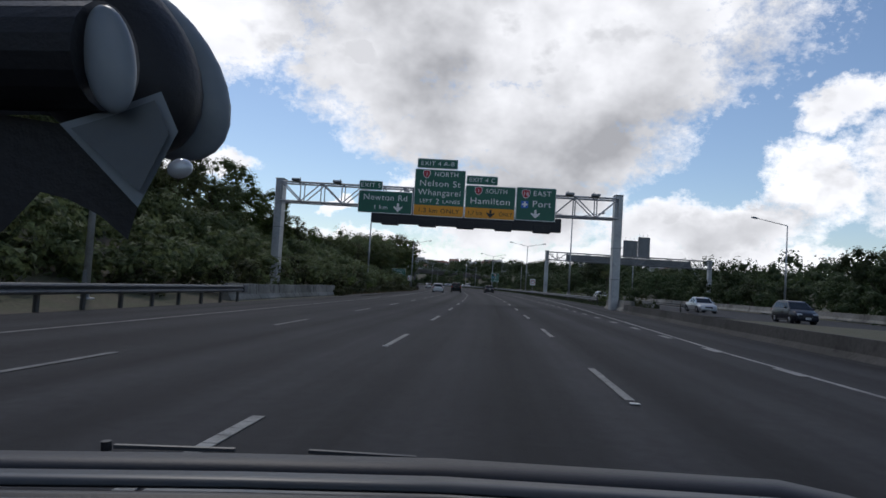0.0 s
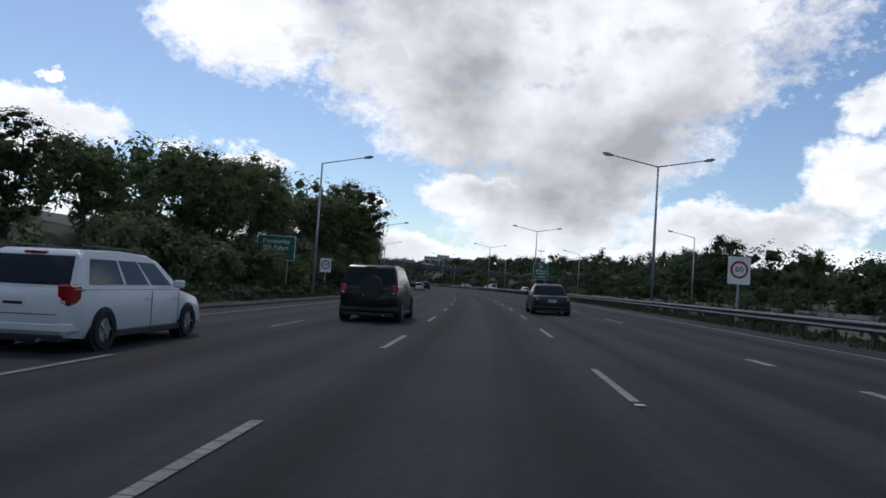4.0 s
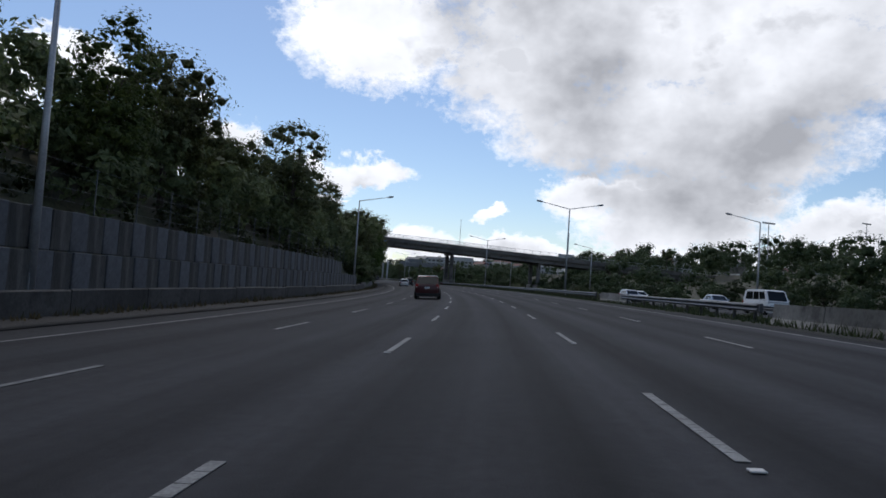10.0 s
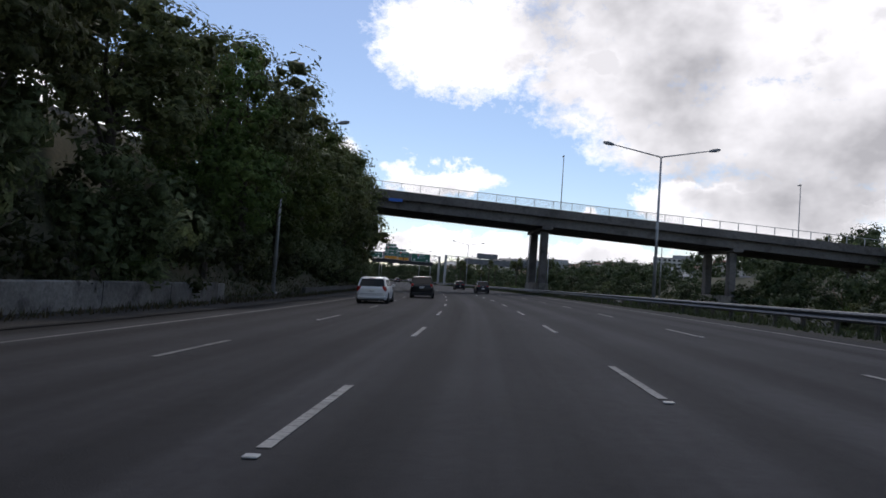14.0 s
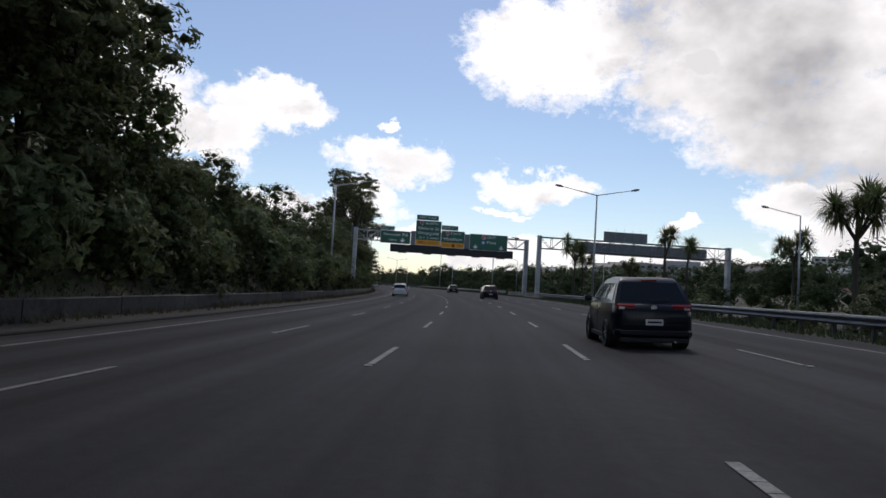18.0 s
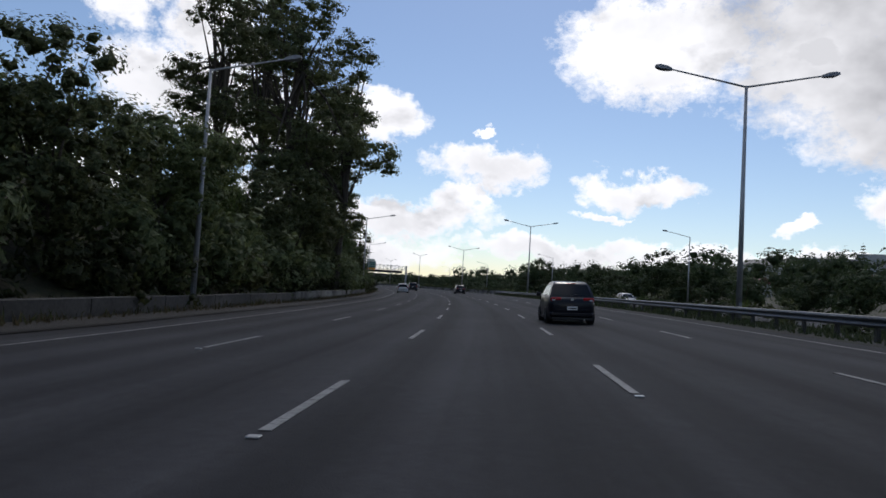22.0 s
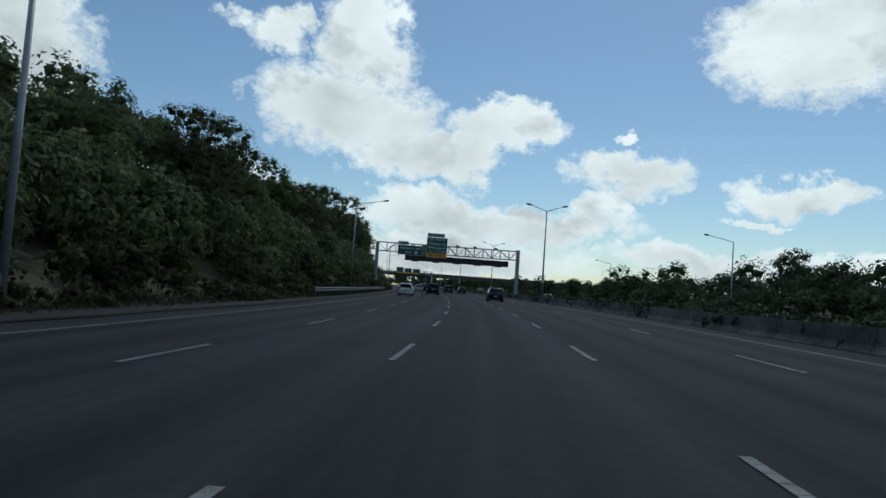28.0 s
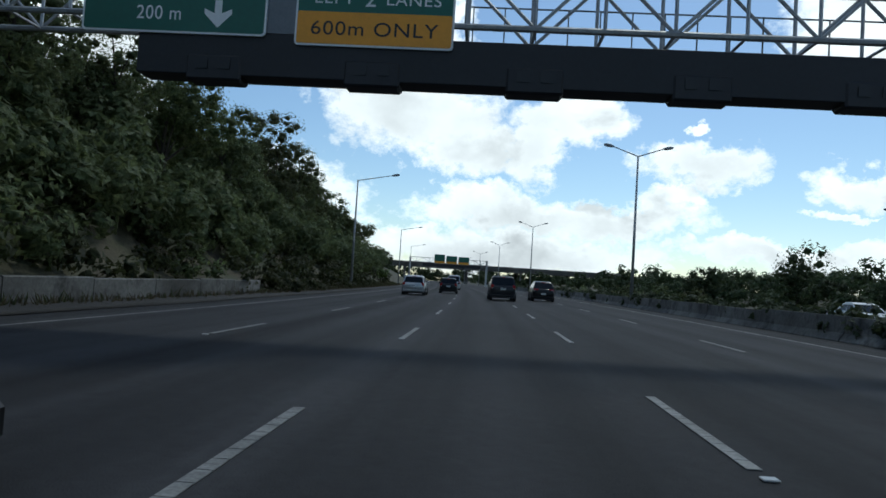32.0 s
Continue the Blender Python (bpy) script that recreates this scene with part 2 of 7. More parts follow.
def leaf_mat(name, color, color2, gloss=0.6, through_light=0.42, grain=7.0):
    """Foliage: tint varies leaf by leaf, spray by spray and plant by plant, a little light comes through."""
    m = bpy.data.materials.new(name)
    m.use_nodes = True
    nt = m.node_tree
    N, L = nt.nodes.new, nt.links.new
    b = nt.nodes["Principled BSDF"]
    geo, info = N("ShaderNodeNewGeometry"), N("ShaderNodeObjectInfo")
    mix = N("ShaderNodeMix")
    mix.data_type = "RGBA"
    mix.inputs["A"].default_value, mix.inputs["B"].default_value = (*color, 1), (*(a + 0.6 * (b_ - a) for a, b_ in zip(color, color2)), 1)
    L(geo.outputs["Random Per Island"], mix.inputs["Factor"])
    hsv = N("ShaderNodeHueSaturation")
    L(mix.outputs["Result"], hsv.inputs["Color"])
    v = N("ShaderNodeMapRange")
    L(info.outputs["Random"], v.inputs["Value"])
    v.inputs["To Min"].default_value, v.inputs["To Max"].default_value = 0.65, 1.35
    tc = N("ShaderNodeTexCoord")
    spray = N("ShaderNodeTexNoise")
    L(tc.outputs["Object"], spray.inputs["Vector"])
    spray.inputs["Scale"].default_value, spray.inputs["Detail"].default_value, spray.inputs["Roughness"].default_value = grain, 3, 0.7
    patch = N("ShaderNodeMapRange")
    L(spray.outputs["Fac"], patch.inputs["Value"])
    patch.inputs["From Min"].default_value, patch.inputs["From Max"].default_value = 0.35, 0.65
    patch.inputs["To Min"].default_value, patch.inputs["To Max"].default_value = 0.5, 1.4
    both = N("ShaderNodeMath")
    both.operation = "MULTIPLY"
    L(v.outputs[0], both.inputs[0])
    L(patch.outputs[0], both.inputs[1])
    L(both.outputs[0], hsv.inputs["Value"])
    bp = N("ShaderNodeBump")
    L(spray.outputs["Fac"], bp.inputs["Height"])
    bp.inputs["Strength"].default_value, bp.inputs["Distance"].default_value = 0.7, 0.15
    L(bp.outputs[0], b.inputs["Normal"])
    h = N("ShaderNodeMapRange")
    L(info.outputs["Random"], h.inputs["Value"])
    h.inputs["To Min"].default_value, h.inputs["To Max"].default_value = 0.48, 0.515
    L(h.outputs[0], hsv.inputs["Hue"])
    L(hsv.outputs[0], b.inputs["Base Color"])
    b.inputs["Roughness"].default_value = gloss
    b.inputs["Specular IOR Level"].default_value = 0.2
    tr, ms = N("ShaderNodeBsdfTranslucent"), N("ShaderNodeMixShader")
    L(hsv.outputs[0], tr.inputs["Color"])
    ms.inputs[0].default_value = through_light
    L(b.outputs[0], ms.inputs[1])
    L(tr.outputs[0], ms.inputs[2])
    L(ms.outputs[0], nt.nodes["Material Output"].inputs["Surface"])
    return m


def asphalt_mat():
    """Chip seal, with polished wheel tracks, darker oil bands and old seams that run along the lanes."""
    m = mat("asphalt", (0.029, 0.029, 0.0305), 0.88, var=0.15, scale=1.2, bump=0.35, bscale=60, color2=(0.022, 0.022, 0.0235), spec=0.2)
    nt = m.node_tree
    N, L = nt.nodes.new, nt.links.new
    b = nt.nodes["Principled BSDF"]
    old = b.inputs["Base Color"].links[0].from_socket
    at = N("ShaderNodeAttribute")
    at.attribute_name = "lane_place"
    mp = N("ShaderNodeMapping")
    L(at.outputs["Vector"], mp.inputs[0])
    mp.inputs["Scale"].default_value = (1.0, 0.012, 1.0)
    t = N("ShaderNodeTexNoise")
    L(mp.outputs[0], t.inputs["Vector"])
    t.inputs["Scale"].default_value, t.inputs["Detail"].default_value, t.inputs["Roughness"].default_value = 1.0, 5, 0.6
    sep = N("ShaderNodeSeparateXYZ")
    L(at.outputs["Vector"], sep.inputs[0])
    w = N("ShaderNodeMath")
    w.operation = "MULTIPLY_ADD"
    L(sep.outputs[0], w.inputs[0])
    w.inputs[1].default_value, w.inputs[2].default_value = 2 * math.pi / 1.73, 0.45
    c = N("ShaderNodeMath")
    c.operation = "COSINE"
    L(w.outputs[0], c.inputs[0])
    r = N("ShaderNodeMapRange")
    L(t.outputs["Fac"], r.inputs["Value"])
    r.inputs["From Min"].default_value, r.inputs["From Max"].default_value = 0.3, 0.7
    r.inputs["To Min"].default_value, r.inputs["To Max"].default_value = 0.55, 1.6
    s = N("ShaderNodeMath")
    s.operation = "MULTIPLY_ADD"
    L(c.outputs[0], s.inputs[0])
    s.inputs[1].default_value = 0.27
    L(r.outputs[0], s.inputs[2])
    mx = N("ShaderNodeVectorMath")
    mx.operation = "SCALE"
    L(old, mx.inputs[0])
    L(s.outputs[0], mx.inputs["Scale"])
    L(mx.outputs[0], b.inputs["Base Color"])
    return m


ASPHALT = asphalt_mat()
PAINT = mat("road_paint", (0.235, 0.235, 0.222), 0.7, var=0.3, scale=6, stain=0.6)
OLDPAINT = mat("worn_road_paint", (0.19, 0.19, 0.182), 0.75, var=0.35, scale=6, stain=0.6)
STUD = mat("reflector", (0.45, 0.45, 0.43), 0.3)
SOIL = mat("soil_and_litter", (0.072, 0.058, 0.038), 0.95, var=0.4, scale=1.5, bump=0.8, bscale=8, color2=(0.052, 0.058, 0.026))
# median verge: dark soil, with the shade under the rail in its colour
EARTH = mat("dark_earth_with_rail_shade", (0.024, 0.021, 0.016), 0.95, var=0.4, scale=2.5, bump=0.8, bscale=12, color2=(0.020, 0.024, 0.012))
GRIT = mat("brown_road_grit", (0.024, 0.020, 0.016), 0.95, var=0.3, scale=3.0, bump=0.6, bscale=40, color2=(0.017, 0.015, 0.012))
GRASS = mat("grass_ground", (0.075, 0.10, 0.03), 0.95, var=0.35, scale=1.0, bump=0.8, bscale=10, color2=(0.10, 0.095, 0.04))
STEEL = mat("galvanised_steel", (0.42, 0.43, 0.44), 0.5, 0.6, var=0.15, scale=3, stain=0.25)
RAILSTEEL = mat("dull_rail_steel", (0.115, 0.12, 0.125), 0.5, 0.35, var=0.25, scale=3, stain=0.35)
DULLSTEEL = mat("weathered_steel", (0.25, 0.26, 0.27), 0.55, 0.5, var=0.2, scale=3, stain=0.3)
DARK = mat("dark_panel", (0.018, 0.018, 0.021), 0.6, var=0.2, scale=2)
GREEN = mat("sign_green", (0.008, 0.115, 0.072), 0.4, var=0.08, scale=2)
ORANGE = mat("sign_orange", (0.80, 0.33, 0.012), 0.45, var=0.06, scale=2)
WHITE = mat("sign_white", (0.80, 0.80, 0.78), 0.45, var=0.05, scale=2)
RED = mat("sign_red", (0.42, 0.02, 0.035), 0.45, var=0.05)
BLUE = mat("sign_blue", (0.02, 0.12, 0.50), 0.45, var=0.05)
BLACK = mat("black_paint", (0.012, 0.012, 0.013), 0.5, var=0.1)
GREYBACK = mat("sign_backing_grey", (0.16, 0.17, 0.18), 0.5, 0.3, var=0.1)
CONC = mat("concrete", (0.25, 0.24, 0.215), 0.88, var=0.22, scale=1.2, bump=0.3, bscale=14, stain=0.6, color2=(0.11, 0.105, 0.09))
BRIDGE = mat("bridge_concrete", (0.150, 0.140, 0.130), 0.9, var=0.2, scale=0.8, bump=0.3, bscale=8, stain=0.5, color2=(0.095, 0.088, 0.082))
TIMBER = mat("weathered_timber", (0.10, 0.095, 0.085), 0.9, var=0.35, scale=2, bump=0.5, streak=(6, 6, 0.6), stain=0.4)
BARK = mat("bark", (0.075, 0.06, 0.045), 0.95, var=0.35, scale=3, bump=0.8, bscale=14, streak=(3, 3, 0.5))
LEAF = leaf_mat("leaf_green", (0.105, 0.128, 0.050), (0.145, 0.162, 0.068))
LEAFD = leaf_mat("leaf_dark", (0.095, 0.114, 0.050), (0.132, 0.147, 0.066))
LEAFL = leaf_mat("leaf_light", (0.074, 0.112, 0.028), (0.110, 0.142, 0.040))
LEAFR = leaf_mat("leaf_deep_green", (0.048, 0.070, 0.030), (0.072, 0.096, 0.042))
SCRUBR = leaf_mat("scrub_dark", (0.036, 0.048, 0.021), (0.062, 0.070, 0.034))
HILLGREEN = mat("hillside_green", (0.030, 0.042, 0.017), 0.95, var=0.35, scale=0.05, bump=0.5, bscale=0.3, color2=(0.042, 0.045, 0.022))
SCRUB = leaf_mat("scrub_olive", (0.046, 0.060, 0.024), (0.085, 0.088, 0.040))
DRYGRASS = leaf_mat("dry_grass", (0.060, 0.050, 0.030), (0.085, 0.070, 0.042), 0.8)
DRY = leaf_mat("dry_stem", (0.11, 0.075, 0.04), (0.17, 0.12, 0.065), 0.8)

# ---- the line of the road: distance along it and offset to the right of it ----
BENDS = [(-300, 1.0), (0, 1.5), (50, 2.6), (100, 4.1), (150, 5.9), (200, 7.5), (250, 8.4), (300, 8.4), (400, 7.8), (450, 7.65), (550, 8.2), (650, 8.3), (700, 7.4), (750, 6.0), (800, 4.4), (900, 2.6), (1000, 1.6), (1400, 0.5)]  # degrees a hundred metres
S0, S1 = -300, 1600
LINE_S = np.arange(S0, S1 + 1.0, 1.0)
LINE_K = np.interp(LINE_S, [b[0] for b in BENDS], [b[1] for b in BENDS]) / 100
LINE_H = np.concatenate([[0], np.cumsum((LINE_K[1:] + LINE_K[:-1]) / 2)])
LINE_H = np.radians(LINE_H - LINE_H[-S0] - 4.3)
LINE_X = np.concatenate([[0], np.cumsum(-np.sin(LINE_H[:-1]))])
LINE_Y = np.concatenate([[0], np.cumsum(np.cos(LINE_H[:-1]))])
LINE_X, LINE_Y = LINE_X - LINE_X[-S0], LINE_Y - LINE_Y[-S0]


def heading(s):
    return float(np.interp(s, LINE_S, LINE_H))


def bank(s):
    """Cross fall of the carriageway, metres up a metre to the right."""
    return float(np.interp(s, [0, 100, 200, 350, 500, 620, 720, 800], [0.01, 0.02, 0.042, 0.045, 0.035, 0.033, 0.018, 0.008]))


def road_z(s, lat):
    return bank(s) * max(-11.0, min(11.3, lat))


def place(s, lat, z=0.0):
    h = heading(s)
    return Vector((float(np.interp(s, LINE_S, LINE_X)) + math.cos(h) * lat, float(np.interp(s, LINE_S, LINE_Y)) + math.sin(h) * lat, z))


def smooth(a, b, v):
    v = max(0.0, min(1.0, (v - a) / (b - a)))
    return v * v * (3 - 2 * v)


# height of the hill beside the road, left and right of it
LEFT_S = [-300, 0, 60, 120, 160, 200, 260, 330, 440, 460, 560, 640, 720, 800, 900, 1050, 1600]
LEFT_H = [4, 4, 4.5, 5.0, 4.5, 6, 8, 8, 9.5, 8, 6, 7, 9, 9, 7, 5, 5]
LEFT_W = [14, 14, 16, 22, 20, 10, 9, 9, 9, 9, 12, 14, 16, 14, 12, 14, 14]


def terrain(s, lat):
    """Ground height at a place beside the road."""
    base = road_z(s, lat)
    n = noise.noise((s * 0.03, lat * 0.03, 1.7))
    if lat < -11:
        h, w = float(np.interp(s, LEFT_S, LEFT_H)), float(np.interp(s, LEFT_S, LEFT_W))
        up = h * smooth(0.0, w, -11.8 - lat) + 3.0 * smooth(25, 90, -lat)
        return base - 0.05 + up + n * 1.0 * smooth(13, 24, -lat)
    if lat > 11.5:
        far = smooth(40, 120, lat) * 4 + smooth(150, 500, lat) * 7 + 7.0 * smooth(60, 112, lat) * smooth(290, 350, s) * (1 - smooth(540, 620, s))
        return base + n * 0.5 * smooth(13, 18, lat) - 0.1 + far - 0.25 * smooth(14, 17, lat) * (1 - smooth(32, 36, lat))
    return base - 0.06


# ---- small mesh helpers ----
def mesh_of(name, bm, material=None, smooth_faces=False):
    me = bpy.data.meshes.new(name)
    bm.to_mesh(me)
    bm.free()
    if material:
        me.materials.append(material)
    if smooth_faces:
        me.polygons.foreach_set("use_smooth", [True] * len(me.polygons))
    return me


def part(name, bm, material, parent, label="", smooth_faces=False):
    ob = new(name, mesh_of(name, bm, material, smooth_faces))
    ob.parent = parent
    if label:
        ob["label"] = label
    return ob


def piece(name, me, parent, m):
    ob = new(name, me)
    ob.parent = parent
    ob.matrix_basis = m
    return ob


def thing(name, m, label, category, group="", kind=""):
    ob = new(name)
    ob.empty_display_size = 0.3
    ob.matrix_basis = m
    return tagged(ob, label, category, group, kind)


def structure(name, bm, material, label, category, smooth_faces=False, kind="structure"):
    return tagged(new(name, mesh_of(name, bm, material, smooth_faces)), label, category, kind=kind)


def box(bm, x0, x1, y0, y1, z0, z1, bevel=0.0):
    vs = [bm.verts.new((x, y, z)) for z in (z0, z1) for y in (y0, y1) for x in (x0, x1)]
    fs = [bm.faces.new([vs[i] for i in f]) for f in ((0, 2, 3, 1), (4, 5, 7, 6), (0, 1, 5, 4), (1, 3, 7, 5), (3, 2, 6, 7), (2, 0, 4, 6))]
    if bevel:
        es = list({e for f in fs for e in f.edges})
        bmesh.ops.bevel(bm, geom=es, offset=bevel, segments=1, affect="EDGES")
    return bm


def box_bm(*a, **k):
    return box(bmesh.new(), *a, **k)


def bar(bm, a, b, r, sides=6, r2=None):
    """A round bar from a to b, tapering to r2."""
    a, b = Vector(a), Vector(b)
    d = (b - a).normalized()
    u = d.orthogonal().normalized()
    v = d.cross(u)
    r2 = r if r2 is None else r2
    rings = []
    for c, q in ((a, r), (b, r2)):
        rings.append([bm.verts.new(c + (u * math.cos(2 * math.pi * i / sides) + v * math.sin(2 * math.pi * i / sides)) * q) for i in range(sides)])
    for i in range(sides):
        j = (i + 1) % sides
        bm.faces.new((rings[0][i], rings[0][j], rings[1][j], rings[1][i]))
    bm.faces.new(rings[0][::-1])
    bm.faces.new(rings[1])
    return bm


def bar_bm(*a, **k):
    return bar(bmesh.new(), *a, **k)


def sweep(bm, profile, stations, closed=True):
    """Carries a profile of (lat, z) along the road. stations: (s, lat, z)."""
    rings = [[bm.verts.new(place(s, lat + p[0], z + p[1])) for p in profile] for s, lat, z in stations]
    n = len(profile)
    for a, b in zip(rings, rings[1:]):
        for i in range(n if closed else n - 1):
            j = (i + 1) % n
            bm.faces.new((a[i], b[i], b[j], a[j]))
    if closed:
        bm.faces.new(rings[0])
        bm.faces.new(rings[-1][::-1])
    return bm


def road_pose(s, lat, z=None, turn=0.0):
    """At the road's side: x to the right, y along the road, z up."""
    p = place(s, lat, terrain(s, lat) if z is None else z)
    return pose(p.x, p.y, p.z, 0, 0, math.degrees(heading(s)) + turn)


# ---- ground: one sheet ----
def make_ground():
    lats = [-420, -300, -200, -140, -100, -75, -55, -42, -34, -28, -24, -21, -18.5, -16.5, -15, -13.8, -12.8, -12, -11.4, -10.9, -9.6,
            11.2, 11.6, 12.2, 13, 14, 15, 16, 17.2, 19, 24, 30, 33, 35, 38, 44, 55, 70, 95, 130, 180, 260, 380, 520]
    ss = [float(v) for v in range(S0, S1 + 1, 6)]
    bm = bmesh.new()
    rows = [[bm.verts.new(place(s, l, terrain(s, l))) for l in lats] for s in ss]
    gap = lats.index(-9.6)
    for a, b in zip(rows, rows[1:]):
        for i in range(len(lats) - 1):
            f = bm.faces.new((a[i], a[i + 1], b[i + 1], b[i]))
            f.smooth = True
    # far plain out to the horizon, just under the verge
    ring = [bm.verts.new((4600 * math.cos(k * math.pi / 24), 4600 * math.sin(k * math.pi / 24), -4)) for k in range(48)]
    bm.faces.new(ring)
    structure("ground", bm, SOIL, "dark soil and leaf litter under roadside scrub", "ground")


make_ground()


def road_band(l0, l1, ds, bm, s0=S0, s1=S1, dz=0.0, n=1):
    ss = np.arange(s0, s1 + 0.01, ds)
    rows = [[bm.verts.new(place(s, l0 + (l1 - l0) * k / n, road_z(s, l0 + (l1 - l0) * k / n) + dz)) for k in range(n + 1)] for s in ss]
    for a, b in zip(rows, rows[1:]):
        for i in range(n):
            bm.faces.new((a[i], a[i + 1], b[i + 1], b[i]))
    return bm


def make_road():
    n, l0, l1 = 6, -11.0, 11.3
    ob = structure("road", road_band(l0, l1, 5, bmesh.new(), n=n), ASPHALT, "worn dark grey asphalt motorway carriageway with five lanes", "road")
    at = ob.data.attributes.new("lane_place", "FLOAT_VECTOR", "POINT")
    vals = []
    for s in np.arange(S0, S1 + 0.01, 5):
        for k in range(n + 1):
            vals += [l0 + (l1 - l0) * k / n, s, 0.0]
    at.data.foreach_set("vector", vals)


make_road()


def opposite_band():
    bm = bmesh.new()
    ss = np.arange(S0, S1, 8.0)
    rows = [[bm.verts.new(place(s, l, road_z(s, 11.3) - 0.15)) for l in (17.6, 24.5, 32.0)] for s in ss]
    for a, b in zip(rows, rows[1:]):
        for i in range(2):
            bm.faces.new((a[i], a[i + 1], b[i + 1], b[i]))
    return bm


structure("road_opposite", opposite_band(), ASPHALT, "grey asphalt carriageway of the opposite direction", "road")


def verge(name, s0, s1, l0, l1, material, label, lift=0.03):
    """A thin sheet of earth or turf laid along the road's edge, with an uneven rim."""
    bm = bmesh.new()
    ss = np.arange(s0, s1 + 0.01, 2.0)
    rows = []
    for s in ss:
        e = 0.22 * noise.noise((s * 0.21, 3.3, l0))
        ls = [l0 + e, l0 + e + 0.12] + [l0 + (l1 - l0) * k / 4 for k in range(1, 5)]
        rows.append([bm.verts.new(place(s, l, max(road_z(s, l), terrain(s, l) if abs(l) > 11.3 else -9) + (0.002 if k == 0 else lift + 0.02 * noise.noise((s * 0.5, l, 5.0))))) for k, l in enumerate(ls)])
    for a, b in zip(rows, rows[1:]):
        for i in range(len(a) - 1):
            bm.faces.new((a[i], a[i + 1], b[i + 1], b[i]) if l1 > l0 else (a[i], b[i], b[i + 1], a[i + 1])).smooth = True
    structure(name, bm, material, label, "verge")


# this strip's colour also carries the shade below the rail beam
verge("verge_median", 58, 671, 9.75, 12.6, EARTH, "dark earth with short weeds and painted shade under the median guard rail")
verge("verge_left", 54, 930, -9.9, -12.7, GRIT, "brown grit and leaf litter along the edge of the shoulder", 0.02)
verge("verge_grass", 98, 136, -16.0, -23.0, GRASS, "mown bright green grass on the roadside slope", 0.05)

# ---- lane markings ----
def ribbed_dash(n=12, pitch=0.25, gap=0.014):
    bm = bmesh.new()
    for k in range(n):
        box(bm, -0.055, 0.055, k * pitch, (k + 1) * pitch - gap, 0, 0.006)
    return bm


dash_me = mesh_of("lane_dash", ribbed_dash(), PAINT)
old_dash_me = mesh_of("lane_dash", ribbed_dash(), OLDPAINT)
stud_me = mesh_of("road_stud", box_bm(-0.055, 0.055, -0.045, 0.045, 0, 0.016, bevel=0.006), STUD)
marks = tagged(new("lane_markings"), "worn white broken lane lines painted on asphalt", "road marking", kind="structure")


def lay(me, name, s, lat):
    h = bank(s)
    p = place(s, lat, road_z(s, lat) + 0.005)
    piece(name, me, marks, pose(p.x, p.y, p.z, 0, -math.degrees(math.atan(h)), math.degrees(heading(s))))


def edge_line(name, s0, s1, lat_at, label, material=PAINT):
    bm = bmesh.new()
    ss = np.arange(s0, s1 + 0.01, 5.0)
    rows = [[bm.verts.new(place(s, lat_at(s) + d, road_z(s, lat_at(s) + d) + 0.006)) for d in (-0.055, 0.055)] for s in ss]
    for a, b in zip(rows, rows[1:]):
        bm.faces.new((a[0], a[1], b[1], b[0]))
    structure(name, bm, material, label, "road marking")


def right_edge(s):
    return float(np.interp(s, [15, 110], [5.45, 8.8]))


edge_line("edge_line_left", S0, S1 - 10, lambda s: float(np.interp(s, [0, 150, 700, 800], [-8.0, -8.3, -8.3, -8.5])), "thin worn white edge line on asphalt", OLDPAINT)
edge_line("edge_line_right", S0, S1 - 10, right_edge, "thin solid white edge line on asphalt")

# ---- lamp posts ----
def lamp_post(arms, height=11.0, reach=3.4):
    """Tapered steel pole with one or two rising arms and flat lanterns. Built at the origin, arms along x."""
    root = thing("street_lamp", pose(0, 0, 0), "tall galvanised steel street lamp with %s beside the motorway" % ("two outstretched arms" if arms == 2 else "one outstretched arm"), "street lamp", "lamps along the motorway")
    part("base", box_bm(-0.22, 0.22, -0.22, 0.22, -0.3, 0.04, bevel=0.02), STEEL, root)
    part("pole", bar_bm((0, 0, 0), (0, 0, height), 0.13, 10, 0.065), STEEL, root, smooth_faces=True)
    part("hatch", box_bm(-0.06, 0.06, -0.155, -0.11, 0.5, 0.95), DULLSTEEL, root)
    for sign in ((1, -1) if arms == 2 else (1,)):
        arm = part("arm", bar_bm((0, 0, height - 0.05), (sign * reach, 0, height + 0.62), 0.05, 8, 0.035), STEEL, root)
        bm = bmesh.new()
        x0 = sign * (reach - 0.1)
        ring = []
        for dx, w, z0, z1 in ((0, 0.07, -0.05, 0.05), (0.22, 0.16, -0.08, 0.10), (0.55, 0.17, -0.10, 0.10), (0.75, 0.10, -0.06, 0.05)):
            zc = height + 0.6 + dx * 0.18
            ring.append([bm.verts.new((x0 + sign * dx, y, zc + zz)) for y, zz in ((-w, z0), (w, z0), (w * 0.7, z1), (-w * 0.7, z1))])
        for a, b in zip(ring, ring[1:]):
            for i in range(4):
                bm.faces.new((a[i], a[(i + 1) % 4], b[(i + 1) % 4], b[i]))
        bm.faces.new(ring[0])
        bm.faces.new(ring[-1][::-1])
        part("lantern", bm, DULLSTEEL, root)
    return root


